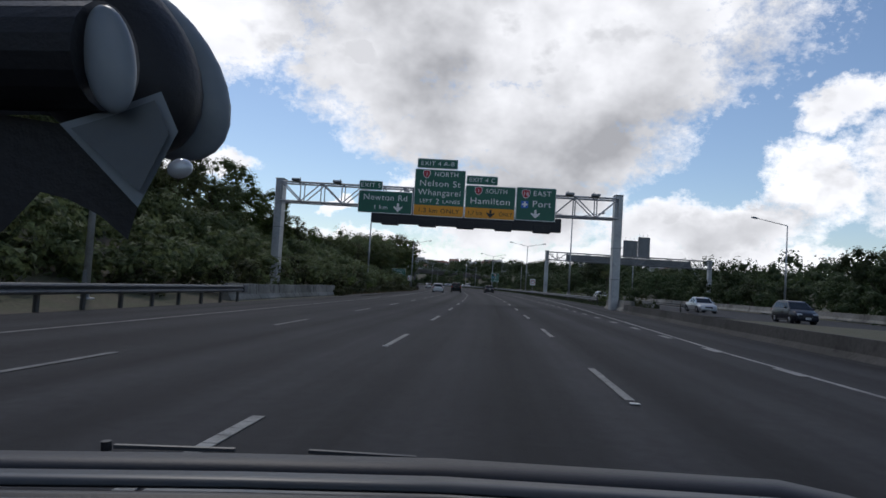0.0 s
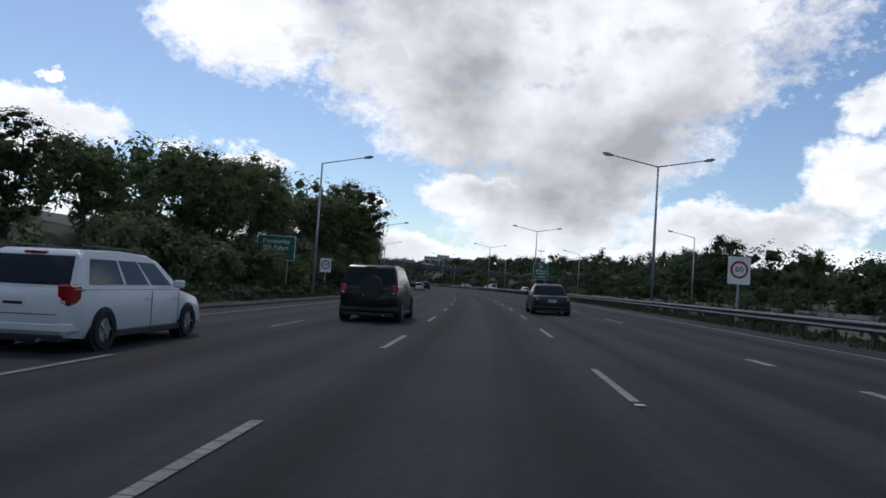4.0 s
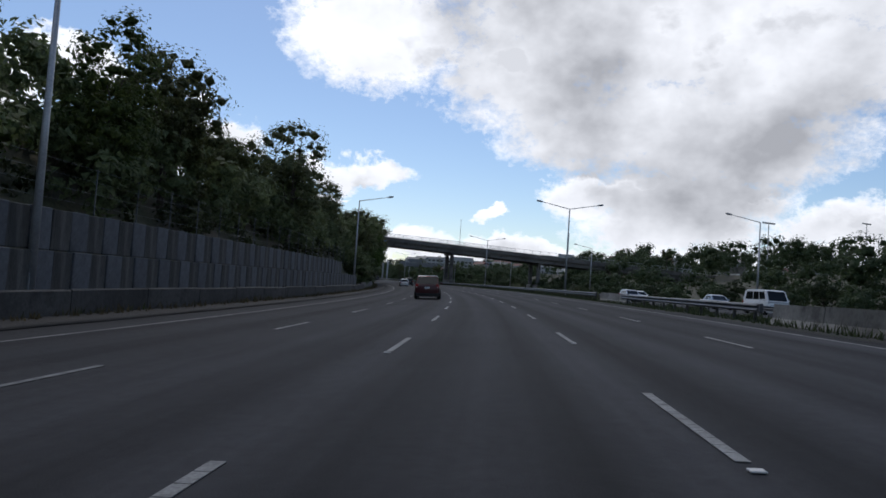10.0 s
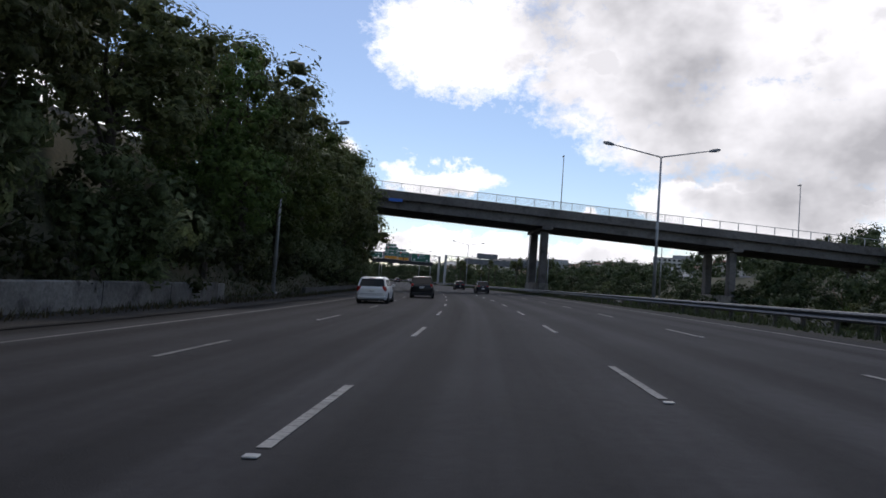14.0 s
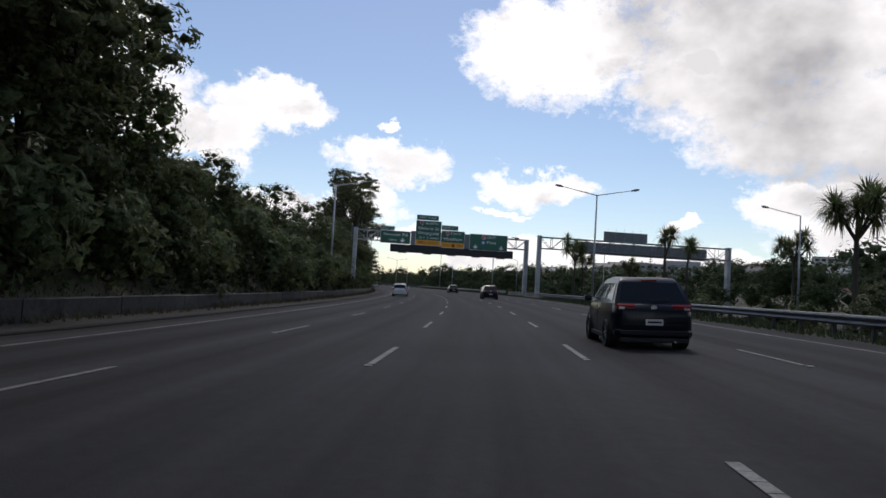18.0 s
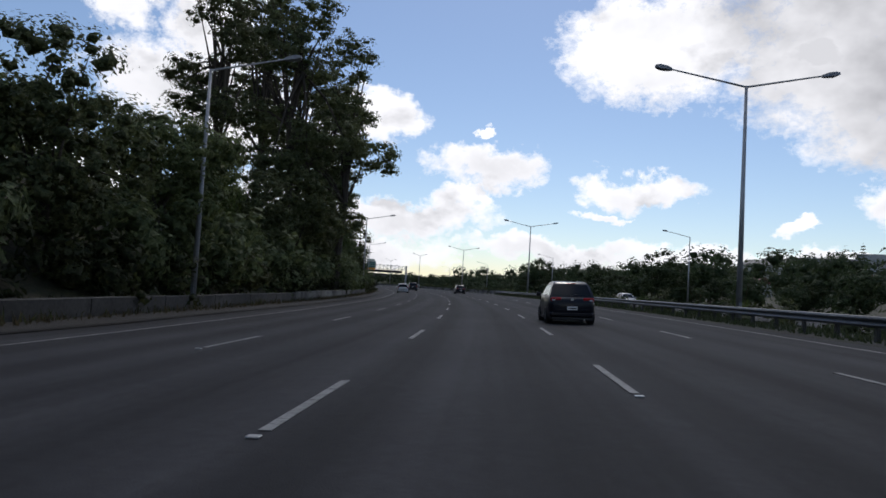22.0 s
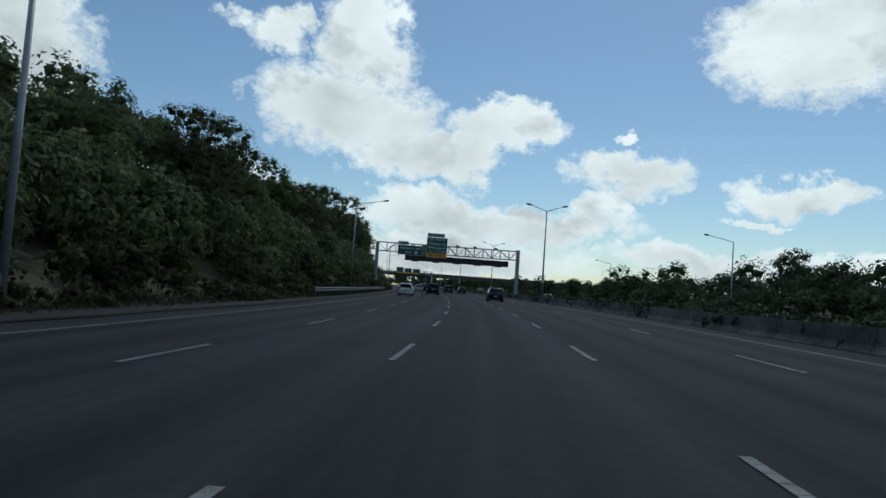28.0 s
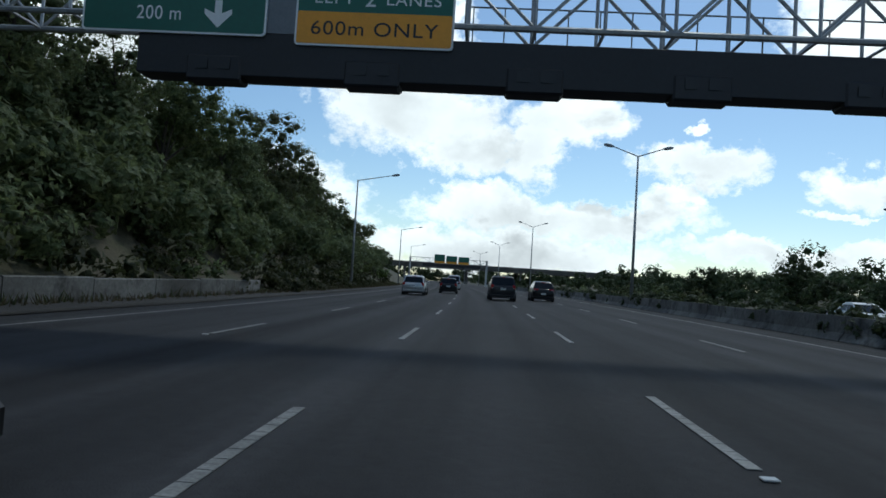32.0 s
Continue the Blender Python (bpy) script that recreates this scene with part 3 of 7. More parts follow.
DOUBLE_S = [(85.5, 11.1), (149, 12.6), (210, 12.6), (262, 12.6), (330, 12.6), (396.3, 12.5), (455, 13.1), (514, 12.2), (580, 11.3), (648.5, 11.4), (718.5, 11.2)]
SHORT_S = [(781, 9.7), (850, 11.2), (915, 11), (975, 11), (1035, 11), (1100, 11)]
SINGLE_S = [(22, -13.5), (86, -14.6), (153, -12.9), (211, -12.7), (268, -12.7), (331, -12.7), (393, -12.8), (453, -12.8), (515, -13.0), (579, -12.6), (647, -12.7), (717, -12.6), (784.5, -13.8), (865, -12.1), (930, -12.5), (995, -12.6)]
OPPOSITE_S = [(78, 34.4), (142, 34.2), (199, 34.3), (257.5, 33.6), (326, 33.8), (392.5, 35), (455, 34.6), (518, 34.2), (581, 34), (645, 34), (716, 33.9), (790.5, 37), (867, 43.8)]


def put_lamps():
    two, one, short = lamp_post(2, 10.6), lamp_post(1, 10.6), lamp_post(2, 11.3, 1.9)
    first = True
    for proto, spots, turn in ((two, DOUBLE_S, 0), (short, SHORT_S, 0), (one, SINGLE_S, 0), (one, OPPOSITE_S, 180)):
        for i, (s, lat) in enumerate(spots):
            z = terrain(s, min(lat, 32.0)) if lat > -20 else None
            m = road_pose(s, lat, z, turn)
            if proto is one and spots is OPPOSITE_S or i:
                copy_thing(proto, m)
            else:
                proto.matrix_basis = m


put_lamps()


# ---- lettering ----
def lettering(name, text, size, x, z, y, parent, material, align="CENTER", width=None, label=""):
    """Flat raised letters that face back along the road (-y); x, z: middle of the line."""
    cu = bpy.data.curves.new(name, "FONT")
    cu.body, cu.size, cu.align_x, cu.align_y, cu.extrude, cu.space_character = text, size, align, "CENTER", 0.004, 1.08
    tmp = bpy.data.objects.new(name, cu)
    scene.collection.objects.link(tmp)
    me = bpy.data.meshes.new_from_object(tmp.evaluated_get(bpy.context.evaluated_depsgraph_get()))
    bpy.data.objects.remove(tmp)
    bpy.data.curves.remove(cu)
    me.materials.clear()
    me.materials.append(material)
    if width:
        w = max(v.co.x for v in me.vertices) - min(v.co.x for v in me.vertices)
        for v in me.vertices:
            v.co.x *= min(1.15, width / w)
    # one mesh a word: faces that lie closer than a word space belong together
    spans = sorted((min(me.vertices[i].co.x for i in p.vertices), max(me.vertices[i].co.x for i in p.vertices), p.index) for p in me.polygons)
    words, end = [], None
    for a, b, i in spans:
        if end is None or a > end + 0.26 * size:
            words.append([])
            end = b
        words[-1].append(i)
        end = max(end, b)
    for w in words:
        ids = sorted({v for i in w for v in me.polygons[i].vertices})
        back = {v: k for k, v in enumerate(ids)}
        one = bpy.data.meshes.new(name)
        one.from_pydata([me.vertices[v].co for v in ids], [], [[back[v] for v in me.polygons[i].vertices] for i in w])
        one.materials.append(material)
        ob = new(name, one)
        ob.parent = parent
        ob.matrix_basis = pose(x, y, z, 90, 0, 0)
        if label:
            ob["label"] = label
    bpy.data.meshes.remove(me)
    return ob


def rounded_panel(x0, x1, z0, z1, y0, y1, r):
    bm = bmesh.new()
    pts = []
    for cx, cz, a0 in ((x1 - r, z1 - r, 0), (x0 + r, z1 - r, 90), (x0 + r, z0 + r, 180), (x1 - r, z0 + r, 270)):
        for k in range(4):
            a = radians(a0 + 30 * k)
            pts.append((cx + r * math.cos(a), cz + r * math.sin(a)))
    f, b = [bm.verts.new((x, y0, z)) for x, z in pts], [bm.verts.new((x, y1, z)) for x, z in pts]
    bm.faces.new(f[::-1])
    bm.faces.new(b)
    for i in range(len(pts)):
        j = (i + 1) % len(pts)
        bm.faces.new((f[i], f[j], b[j], b[i]))
    return bm


def arrow_down(x, z, size, y, parent, material):
    bm = bmesh.new()
    w = size
    outline = [(-0.13, 0.5), (0.13, 0.5), (0.13, 0.02), (0.5, 0.18), (0.5, 0.0), (0, -0.5), (-0.5, 0.0), (-0.5, 0.18), (-0.13, 0.02)]
    f = [bm.verts.new((x + a * w, y, z + b * w)) for a, b in outline]
    k = [bm.verts.new((x + a * w, y + 0.008, z + b * w)) for a, b in outline]
    bm.faces.new(f[::-1])
    bm.faces.new(k)
    for i in range(len(f)):
        j = (i + 1) % len(f)
        bm.faces.new((f[i], f[j], k[j], k[i]))
    return part("arrow", bm, material, parent)


def shield(x, z, size, y, parent, text):
    """Route shield: white rim, red field, white number."""
    for k, m, dy in ((1.0, WHITE, 0.0), (0.86, RED, -0.004)):
        bm = bmesh.new()
        pts = [(-0.42, 0.42), (0, 0.5), (0.42, 0.42), (0.46, 0.0), (0.30, -0.34), (0, -0.52), (-0.30, -0.34), (-0.46, 0.0)]
        f = [bm.verts.new((x + a * size * k, y + dy, z + b * size * k)) for a, b in pts]
        g = [bm.verts.new((x + a * size * k, y + 0.006, z + b * size * k)) for a, b in pts]
        bm.faces.new(f[::-1])
        bm.faces.new(g)
        for i in range(8):
            bm.faces.new((f[i], f[(i + 1) % 8], g[(i + 1) % 8], g[i]))
        part("shield", bm, m, parent)
    lettering("number", text, size * 0.62, x, z, y - 0.009, parent, WHITE)


def cross_mark(x, z, size, y, parent):
    part("hospital_square", box_bm(x - size / 2, x + size / 2, y, y + 0.006, z - size / 2, z + size / 2), BLUE, parent)
    bm = box(bmesh.new(), x - size * 0.4, x + size * 0.4, y - 0.005, y, z - size * 0.13, z + size * 0.13)
    box(bm, x - size * 0.13, x + size * 0.13, y - 0.006, y - 0.001, z - size * 0.4, z + size * 0.4)
    part("white_cross", bm, WHITE, parent)


FRONT = -0.74     # the sign faces stand this far before the truss's middle


def sign_panel(root, x0, x1, z0, z1, material=GREEN, name="sign_panel", label="", rim=True):
    p = part(name, rounded_panel(x0, x1, z0, z1, FRONT, FRONT + 0.05, 0.09), WHITE if rim else material, root, label)
    if rim:
        part("sign_face", rounded_panel(x0 + 0.045, x1 - 0.045, z0 + 0.045, z1 - 0.045, FRONT - 0.005, FRONT, 0.07), material, p)
    return p


def lines(panel, rows):
    for text, size, x, z, m, w in rows:
        lettering("lettering", text, size, x, z, FRONT - 0.012, panel, m, width=w)


def truss(root, x0, x1, z0, z1, depth, bays, material=STEEL, r=0.055):
    """Box truss along x: four chords, uprights, diagonals and cross ties, each bar a part."""
    h = depth / 2
    for y in (-h, h):
        for z in (z0, z1):
            part("chord", bar_bm((x0, y, z), (x1, y, z), r * 1.25, 6), material, root)
    n = bays
    up = mesh_of("upright", bar_bm((0, 0, z0), (0, 0, z1), r * 0.8, 5), material)
    tie = mesh_of("tie", bar_bm((0, -h, 0), (0, h, 0), r * 0.7, 5), material)
    step = (x1 - x0) / n
    dia = mesh_of("diagonal", bar_bm((0, 0, z0), (step, 0, z1), r * 0.8, 5), material)
    dib = mesh_of("diagonal", bar_bm((0, 0, z1), (step, 0, z0), r * 0.8, 5), material)
    for i in range(n + 1):
        x = x0 + i * step
        for y in (-h, h):
            piece("upright", up, root, pose(x, y, 0))
            if i < n:
                piece("diagonal", dia if i % 2 else dib, root, pose(x, y, 0))
        for z in (z0, z1):
            piece("tie", tie, root, pose(x, 0, z))


def gantry_post(root, x, z0, z1, w=0.55, d=0.9):
    p = part("post", box_bm(x - w / 2, x + w / 2, -d / 2, d / 2, z0, z1, bevel=0.03), STEEL, root)
    part("base_plate", box_bm(x - w * 0.8, x + w * 0.8, -d * 0.75, d * 0.75, z0 - 0.02, z0 + 0.06), DULLSTEEL, root)
    part("cap", box_bm(x - w * 0.55, x + w * 0.55, -d * 0.55, d * 0.55, z1, z1 + 0.05), DULLSTEEL, root)
    for z in (z0 + 2.2, z0 + 4.4):
        part("splice_flange", box_bm(x - w * 0.56, x + w * 0.56, -d * 0.56, d * 0.56, z, z + 0.05), DULLSTEEL, root)


def signal_housing(root, x0, x1, z0, z1, teeth):
    """Long dark lane-signal housing below the signs, with the deeper signal boxes hanging under it."""
    body = part("signal_housing", box_bm(x0, x1, FRONT + 0.06, FRONT + 0.75, z0, z1, bevel=0.02), DARK, root, "long black lane-signal housing")
    for i in range(teeth):
        x = x0 + (x1 - x0) * (i + 0.5) / teeth
        part("signal_box", box_bm(x - 0.62, x + 0.62, FRONT + 0.02, FRONT + 0.6, z0 - 0.13, z0 + 0.45, bevel=0.05), DARK, body)
        for k in (-0.25, 0.25):
            part("lens_panel", box_bm(x + k - 0.13, x + k + 0.13, FRONT + 0.0, FRONT + 0.025, z0 + 0.12, z0 + 0.34), BLACK, body)


def luminaires(root, xs, z):
    for x in xs:
        p = part("camera_box", box_bm(x - 0.3, x + 0.3, -0.95, -0.55, z + 0.02, z + 0.2, bevel=0.03), DULLSTEEL, root)
        part("bracket", bar_bm((x, -0.6, z + 0.05), (x, 0.3, z - 0.02), 0.03, 5), DULLSTEEL, p)
        part("stay", bar_bm((x, 0.3, z), (x, 0.3, z + 0.45), 0.025, 5), DULLSTEEL, p)


def exit_tab(root, x0, x1, z0, z1, text):
    p = sign_panel(root, x0, x1, z0, z1, name="exit_panel")
    lines(p, [(text, 0.42, (x0 + x1) / 2, (z0 + z1) / 2, WHITE, (x1 - x0) * 0.82)])


def orange_strip(panel, x0, x1, z0, z1):
    return part("orange_strip", rounded_panel(x0 + 0.045, x1 - 0.045, z0 + 0.045, z1, FRONT - 0.009, FRONT - 0.004, 0.05), ORANGE, panel)


def newton(root, x0, x1, z0, z1, dist):
    p = sign_panel(root, x0, x1, z0, z1)
    m, w, h = (x0 + x1) / 2, x1 - x0, z1 - z0
    lines(p, [("Newton Rd", 0.60, m, z1 - 0.30 * h, WHITE, w * 0.80), (dist, 0.44, m - 0.08 * w, z0 + 0.26 * h, WHITE, w * 0.24)])
    arrow_down(x0 + 0.74 * w, z0 + 0.28 * h, 0.62, FRONT - 0.014, p, WHITE)


def north(root, x0, x1, z0, z1, strip, text):
    p = sign_panel(root, x0, x1, z0, z1)
    m, w = (x0 + x1) / 2, x1 - x0
    orange_strip(p, x0, x1, z0, z0 + strip)
    h = z1 - z0 - strip
    b = z0 + strip
    lines(p, [("NORTH", 0.46, m + 0.12 * w, b + 0.86 * h, WHITE, w * 0.46), ("Nelson St", 0.62, m, b + 0.60 * h, WHITE, w * 0.80),
              ("Whangarei", 0.62, m, b + 0.35 * h, WHITE, w * 0.84), ("LEFT", 0.36, m - 0.26 * w, b + 0.11 * h, WHITE, w * 0.25), ("2", 0.52, m - 0.03 * w, b + 0.11 * h, WHITE, None),
              ("LANES", 0.36, m + 0.24 * w, b + 0.11 * h, WHITE, w * 0.34), (text, 0.44, m, z0 + strip * 0.5, BLACK, w * 0.80)])
    shield(m - 0.27 * w, b + 0.86 * h, 0.60, FRONT - 0.012, p, "1")


def south(root, x0, x1, z0, z1, strip, dist):
    p = sign_panel(root, x0, x1, z0, z1)
    m, w = (x0 + x1) / 2, x1 - x0
    orange_strip(p, x0, x1, z0, z0 + strip)
    b, h = z0 + strip, z1 - z0 - strip
    lines(p, [("SOUTH", 0.46, m + 0.12 * w, b + 0.76 * h, WHITE, w * 0.42), ("Hamilton", 0.62, m, b + 0.30 * h, WHITE, w * 0.78),
              (dist, 0.40, m - 0.29 * w, z0 + strip * 0.5, BLACK, w * 0.27), ("ONLY", 0.40, m + 0.32 * w, z0 + strip * 0.5, BLACK, w * 0.26)])
    shield(m - 0.24 * w, b + 0.76 * h, 0.60, FRONT - 0.012, p, "1")
    arrow_down(m + 0.02 * w, z0 + strip * 0.5, strip * 0.72, FRONT - 0.014, p, BLACK)


def east(root, x0, x1, z0, z1, arrows):
    p = sign_panel(root, x0, x1, z0, z1)
    m, h = (x0 + x1) / 2, z1 - z0
    lines(p, [("EAST", 0.50, m + 0.42, z1 - 0.18 * h, WHITE, 1.25), ("Port", 0.64, m + 0.42, z1 - 0.50 * h, WHITE, 1.3)])
    shield(m - 0.72, z1 - 0.20 * h, 0.66, FRONT - 0.012, p, "16")
    cross_mark(m - 0.78, z1 - 0.52 * h, 0.5, FRONT - 0.012, p)
    for a in arrows:
        arrow_down(x0 + (x1 - x0) * a, z0 + 0.20 * h, 0.62, FRONT - 0.014, p, WHITE)


def gantry_one():
    s = 48.1
    g = thing("sign_gantry", road_pose(s, 0, 0.0), "galvanised truss gantry carrying four green motorway direction signs over the road", "sign gantry", "gantries over the motorway")
    gantry_post(g, -15.3, terrain(s, -15.3) - 0.1, 8.15)
    gantry_post(g, 9.1, 0.05, 8.2)
    truss(g, -15.2, 9.05, 6.55, 7.95, 1.1, 16)
    newton(g, -9.4, -5.5, 6.0, 7.6, "1 km")
    exit_tab(g, -9.4, -7.7, 7.63, 8.3, "EXIT 5")
    north(g, -5.42, -1.8, 5.98, 9.35, 0.78, "1.3 km ONLY")
    exit_tab(g, -5.3, -2.4, 9.4, 10.1, "EXIT 4 A-B")
    south(g, -1.76, 1.8, 5.98, 8.35, 0.78, "1.7 km")
    exit_tab(g, -1.74, 0.5, 8.4, 9.05, "EXIT 4 C")
    east(g, 1.84, 4.65, 6.05, 8.4, (0.5,))
    signal_housing(g, -8.4, 5.1, 5.35, 6.3, 5)
    part("grey_backing", box_bm(-5.55, -5.3, FRONT + 0.06, FRONT + 0.1, 6.0, 7.9), GREYBACK, g)
    luminaires(g, (-14, -11, 5.6, 7.4), 7.98)


def gantry_two():
    s = 548
    g = thing("sign_gantry", road_pose(s, 0, 0.0), "galvanised truss gantry with four green direction signs over the motorway", "sign gantry", "gantries over the motorway")
    gantry_post(g, -14.0, terrain(s, -14.0) - 0.1, 9.0)
    gantry_post(g, 11.05, 0.3, 8.75)
    truss(g, -13.9, 11.0, 7.35, 8.75, 1.1, 16)
    part("grey_backing", box_bm(-6.0, 2.6, FRONT + 0.06, FRONT + 0.12, 6.95, 9.0), GREYBACK, g)
    newton(g, -10.4, -6.05, 7.0, 8.85, "500 m")
    exit_tab(g, -10.4, -8.4, 8.88, 9.5, "EXIT 5")
    north(g, -5.35, -1.65, 7.0, 10.6, 0.78, "800m ONLY")
    exit_tab(g, -5.3, -2.1, 10.65, 11.4, "EXIT 4 A-B")
    south(g, -1.6, 1.8, 6.85, 9.35, 0.78, "1.2 km")
    exit_tab(g, -1.62, 0.8, 9.4, 10.1, "EXIT 4 C")
    east(g, 2.55, 8.1, 6.8, 9.15, (0.16, 0.84))
    signal_housing(g, -8.9, 9.0, 5.85, 6.95, 5)
    luminaires(g, (-12.5, 9.4), 8.8)
    mast = part("antenna_mast", bar_bm((-14.6, 0.3, 7.0), (-14.6, 0.3, 9.6), 0.04, 5), DULLSTEEL, g)
    for z in (8.2, 8.6, 9.0, 9.4):
        part("antenna_rod", bar_bm((-15.0, 0.3, z), (-14.3, 0.3, z), 0.02, 4), DULLSTEEL, mast)


def gantry_four():
    s = 815
    g = thing("sign_gantry", road_pose(s, 0, 0.0), "galvanised truss gantry with two green direction signs over the motorway", "sign gantry", "gantries over the motorway")
    gantry_post(g, -13.0, terrain(s, -13.0) - 0.1, 8.2)
    gantry_post(g, 11.15, 0.0, 8.4)
    truss(g, -12.9, 11.1, 6.75, 8.25, 1.2, 16)
    part("grey_backing", box_bm(-5.4, -4.5, FRONT + 0.06, FRONT + 0.12, 6.4, 8.2), GREYBACK, g)
    newton(g, -9.5, -5.3, 6.3, 7.95, "200 m")
    exit_tab(g, -9.5, -7.7, 8.0, 8.6, "EXIT 5")
    north(g, -4.65, -1.15, 6.15, 9.6, 0.76, "600m ONLY")
    exit_tab(g, -4.6, -1.65, 9.65, 10.3, "EXIT 4 A-B")
    signal_housing(g, -8.2, 9.5, 5.42, 6.4, 5)
    luminaires(g, (0.6, 3.6, 7.2), 8.3)
    for x in np.arange(-0.8, 10.5, 0.75):
        part("walkway_post", bar_bm((x, 0.75, 6.7), (x, 0.75, 7.75), 0.022, 4), DULLSTEEL, g)
    for z in (7.2, 7.75):
        part("walkway_rail", bar_bm((-0.9, 0.75, z), (10.6, 0.75, z), 0.022, 4), DULLSTEEL, g)
    for x in (-4.4, -3.6, -2.6, -1.8):
        part("sign_stay", bar_bm((x, FRONT + 0.1, 10.25), (x, FRONT + 0.1, 10.5), 0.02, 4), DULLSTEEL, g)


def gantry_opposite(s, x0, x1, z0, z1, backs):
    g = thing("sign_gantry", road_pose(s, 0, 0.0), "steel truss gantry over the opposite carriageway, sign backs showing", "sign gantry", "gantries over the motorway")
    gantry_post(g, x0, terrain(s, x0) - 0.1, z1 + 0.15)
    gantry_post(g, x1, terrain(s, x1) - 0.1, z1 + 0.15)
    truss(g, x0, x1, z0, z1, 1.1, 16, DULLSTEEL)
    for a, b, c, d in backs:
        p = part("sign_back", box_bm(a, b, 0.6, 0.68, c, d), GREYBACK, g, "grey back of a sign panel")
        for k in range(int((b - a) / 1.4) + 1):
            x = a + 0.3 + k * 1.4
            if x < b:
                part("rib", box_bm(x - 0.04, x + 0.04, 0.54, 0.6, c + 0.05, d - 0.05), DULLSTEEL, p)
    return g


gantry_one()
gantry_two()
gantry_four()
_g = gantry_opposite(116.3, 12.0, 40.0, 6.6, 7.95, [(15.4, 37.0, 6.45, 7.75), (25.2, 27.7, 7.8, 10.8), (27.75, 29.8, 7.8, 11.5)])
for _x in (25.6, 26.3, 27.0, 28.0, 28.6, 29.3):
    part("sign_stay", bar_bm((_x, 0.62, 10.7), (_x, 0.62, 11.3 if _x < 27.5 else 12.0), 0.02, 4), DULLSTEEL, _g)
_g = gantry_opposite(545, 12.35, 40.0, 7.5, 9.1, [(18.0, 37.0, 7.2, 8.9), (21.8, 28.2, 9.1, 10.6)])
for _x in (22.4, 23.6, 24.8, 26.0, 27.2):
    part("sign_stay", bar_bm((_x, 0.62, 10.5), (_x, 0.62, 11.0), 0.02, 4), DULLSTEEL, _g)
# the next gantry and bridges, far down the road
_g = thing("sign_gantry", road_pose(1010, 0, 0.0), "distant truss gantry with green signs above an orange strip", "sign gantry", "gantries over the motorway")
gantry_post(_g, -13, 0, 8)
gantry_post(_g, 11, 0, 8)
truss(_g, -13, 11, 6.6, 8, 1.2, 12)
signal_housing(_g, -9, 9, 5.4, 6.4, 5)
for _a, _b, _c in ((-5.5, -2.2, 9.2), (-1.8, 1.6, 8.9), (2.0, 5.4, 8.8)):
    _p = sign_panel(_g, _a, _b, 6.4, _c)
    part("orange_strip", box_bm(_a + 0.05, _b - 0.05, FRONT - 0.009, FRONT - 0.004, 6.45, 7.1), ORANGE, _p)


# ---- overbridge ----
def bridge(s0, s1, lat0, lat1, z_under, slope, piers, label, rail=True, depth=1.5):
    """Concrete bridge across the road. z_under: height of the soffit over the road's line; slope: rise a metre to the right."""
    mid = (s0 + s1) / 2
    b = thing("overbridge", road_pose(mid, 0, 0.0), label, "bridge", "bridges over the motorway")
    w = (s1 - s0) / 2
    zu = lambda x: z_under + slope * x

    def slab(name, y0, y1, dz0, dz1, material=BRIDGE, lbl=""):
        bm = bmesh.new()
        n = 10
        rows = []
        for i in range(n + 1):
            x = lat0 + (lat1 - lat0) * i / n
            rows.append([bm.verts.new((x, y, zu(x) + dz)) for y, dz in ((y0, dz0), (y1, dz0), (y1, dz1), (y0, dz1))])
        for p, q in zip(rows, rows[1:]):
            for k in range(4):
                bm.faces.new((p[k], q[k], q[(k + 1) % 4], p[(k + 1) % 4]))
        bm.faces.new(rows[0])
        bm.faces.new(rows[-1][::-1])
        return part(name, bm, material, b, lbl)

    slab("deck", -w, w, depth, depth + 0.35)
    n = 6
    for i in range(n):
        y = -w + 0.9 + (2 * w - 1.8) * i / (n - 1)
        slab("girder", y - 0.28, y + 0.28, 0.0, depth - 0.003)
    for y0, y1 in ((-w - 0.14, -w - 0.004), (w + 0.004, w + 0.14)):
        slab("parapet", y0, y1, depth - 0.15, depth + 0.95)
    if rail:
        for side in (-w - 0.07, w + 0.07):
            rl = slab("hand_rail", side - 0.03, side + 0.03, depth + 1.95, depth + 2.02, STEEL)
            x = lat0
            post = mesh_of("rail_post", box_bm(-0.04, 0.04, -0.04, 0.04, 0, 1.05), STEEL)
            bal = mesh_of("baluster", box_bm(-0.012, 0.012, -0.012, 0.012, 0, 1.0), STEEL)
            while x < lat1:
                piece("rail_post", post, b, pose(x, side, zu(x) + depth + 0.95))
                if -12 < x < 30 and side < 0:
                    for k in range(1, 20):
                        piece("baluster", bal, rl, pose(x + k * 0.125, side, zu(x + k * 0.125) + depth + 0.95))
                x += 2.5
    for px in piers:
        g0 = terrain(mid, px)
        part("pier_cap", box_bm(px - 0.7, px + 0.7, -w + 0.5, w - 0.5, zu(px) - 0.45, zu(px) - 0.003, bevel=0.05), BRIDGE, b)
        for y in (-w + 2.4, w - 2.4):
            c = part("pier_column", box_bm(px - 0.48, px + 0.48, y - 0.55, y + 0.55, g0 - 0.5, zu(px) - 0.453, bevel=0.08), BRIDGE, b)
        part("crash_wall", box_bm(px - 0.62, px + 0.62, -w + 0.9, w - 0.9, g0 - 0.4, g0 + 1.7, bevel=0.05), CONC, b)
    return b, zu


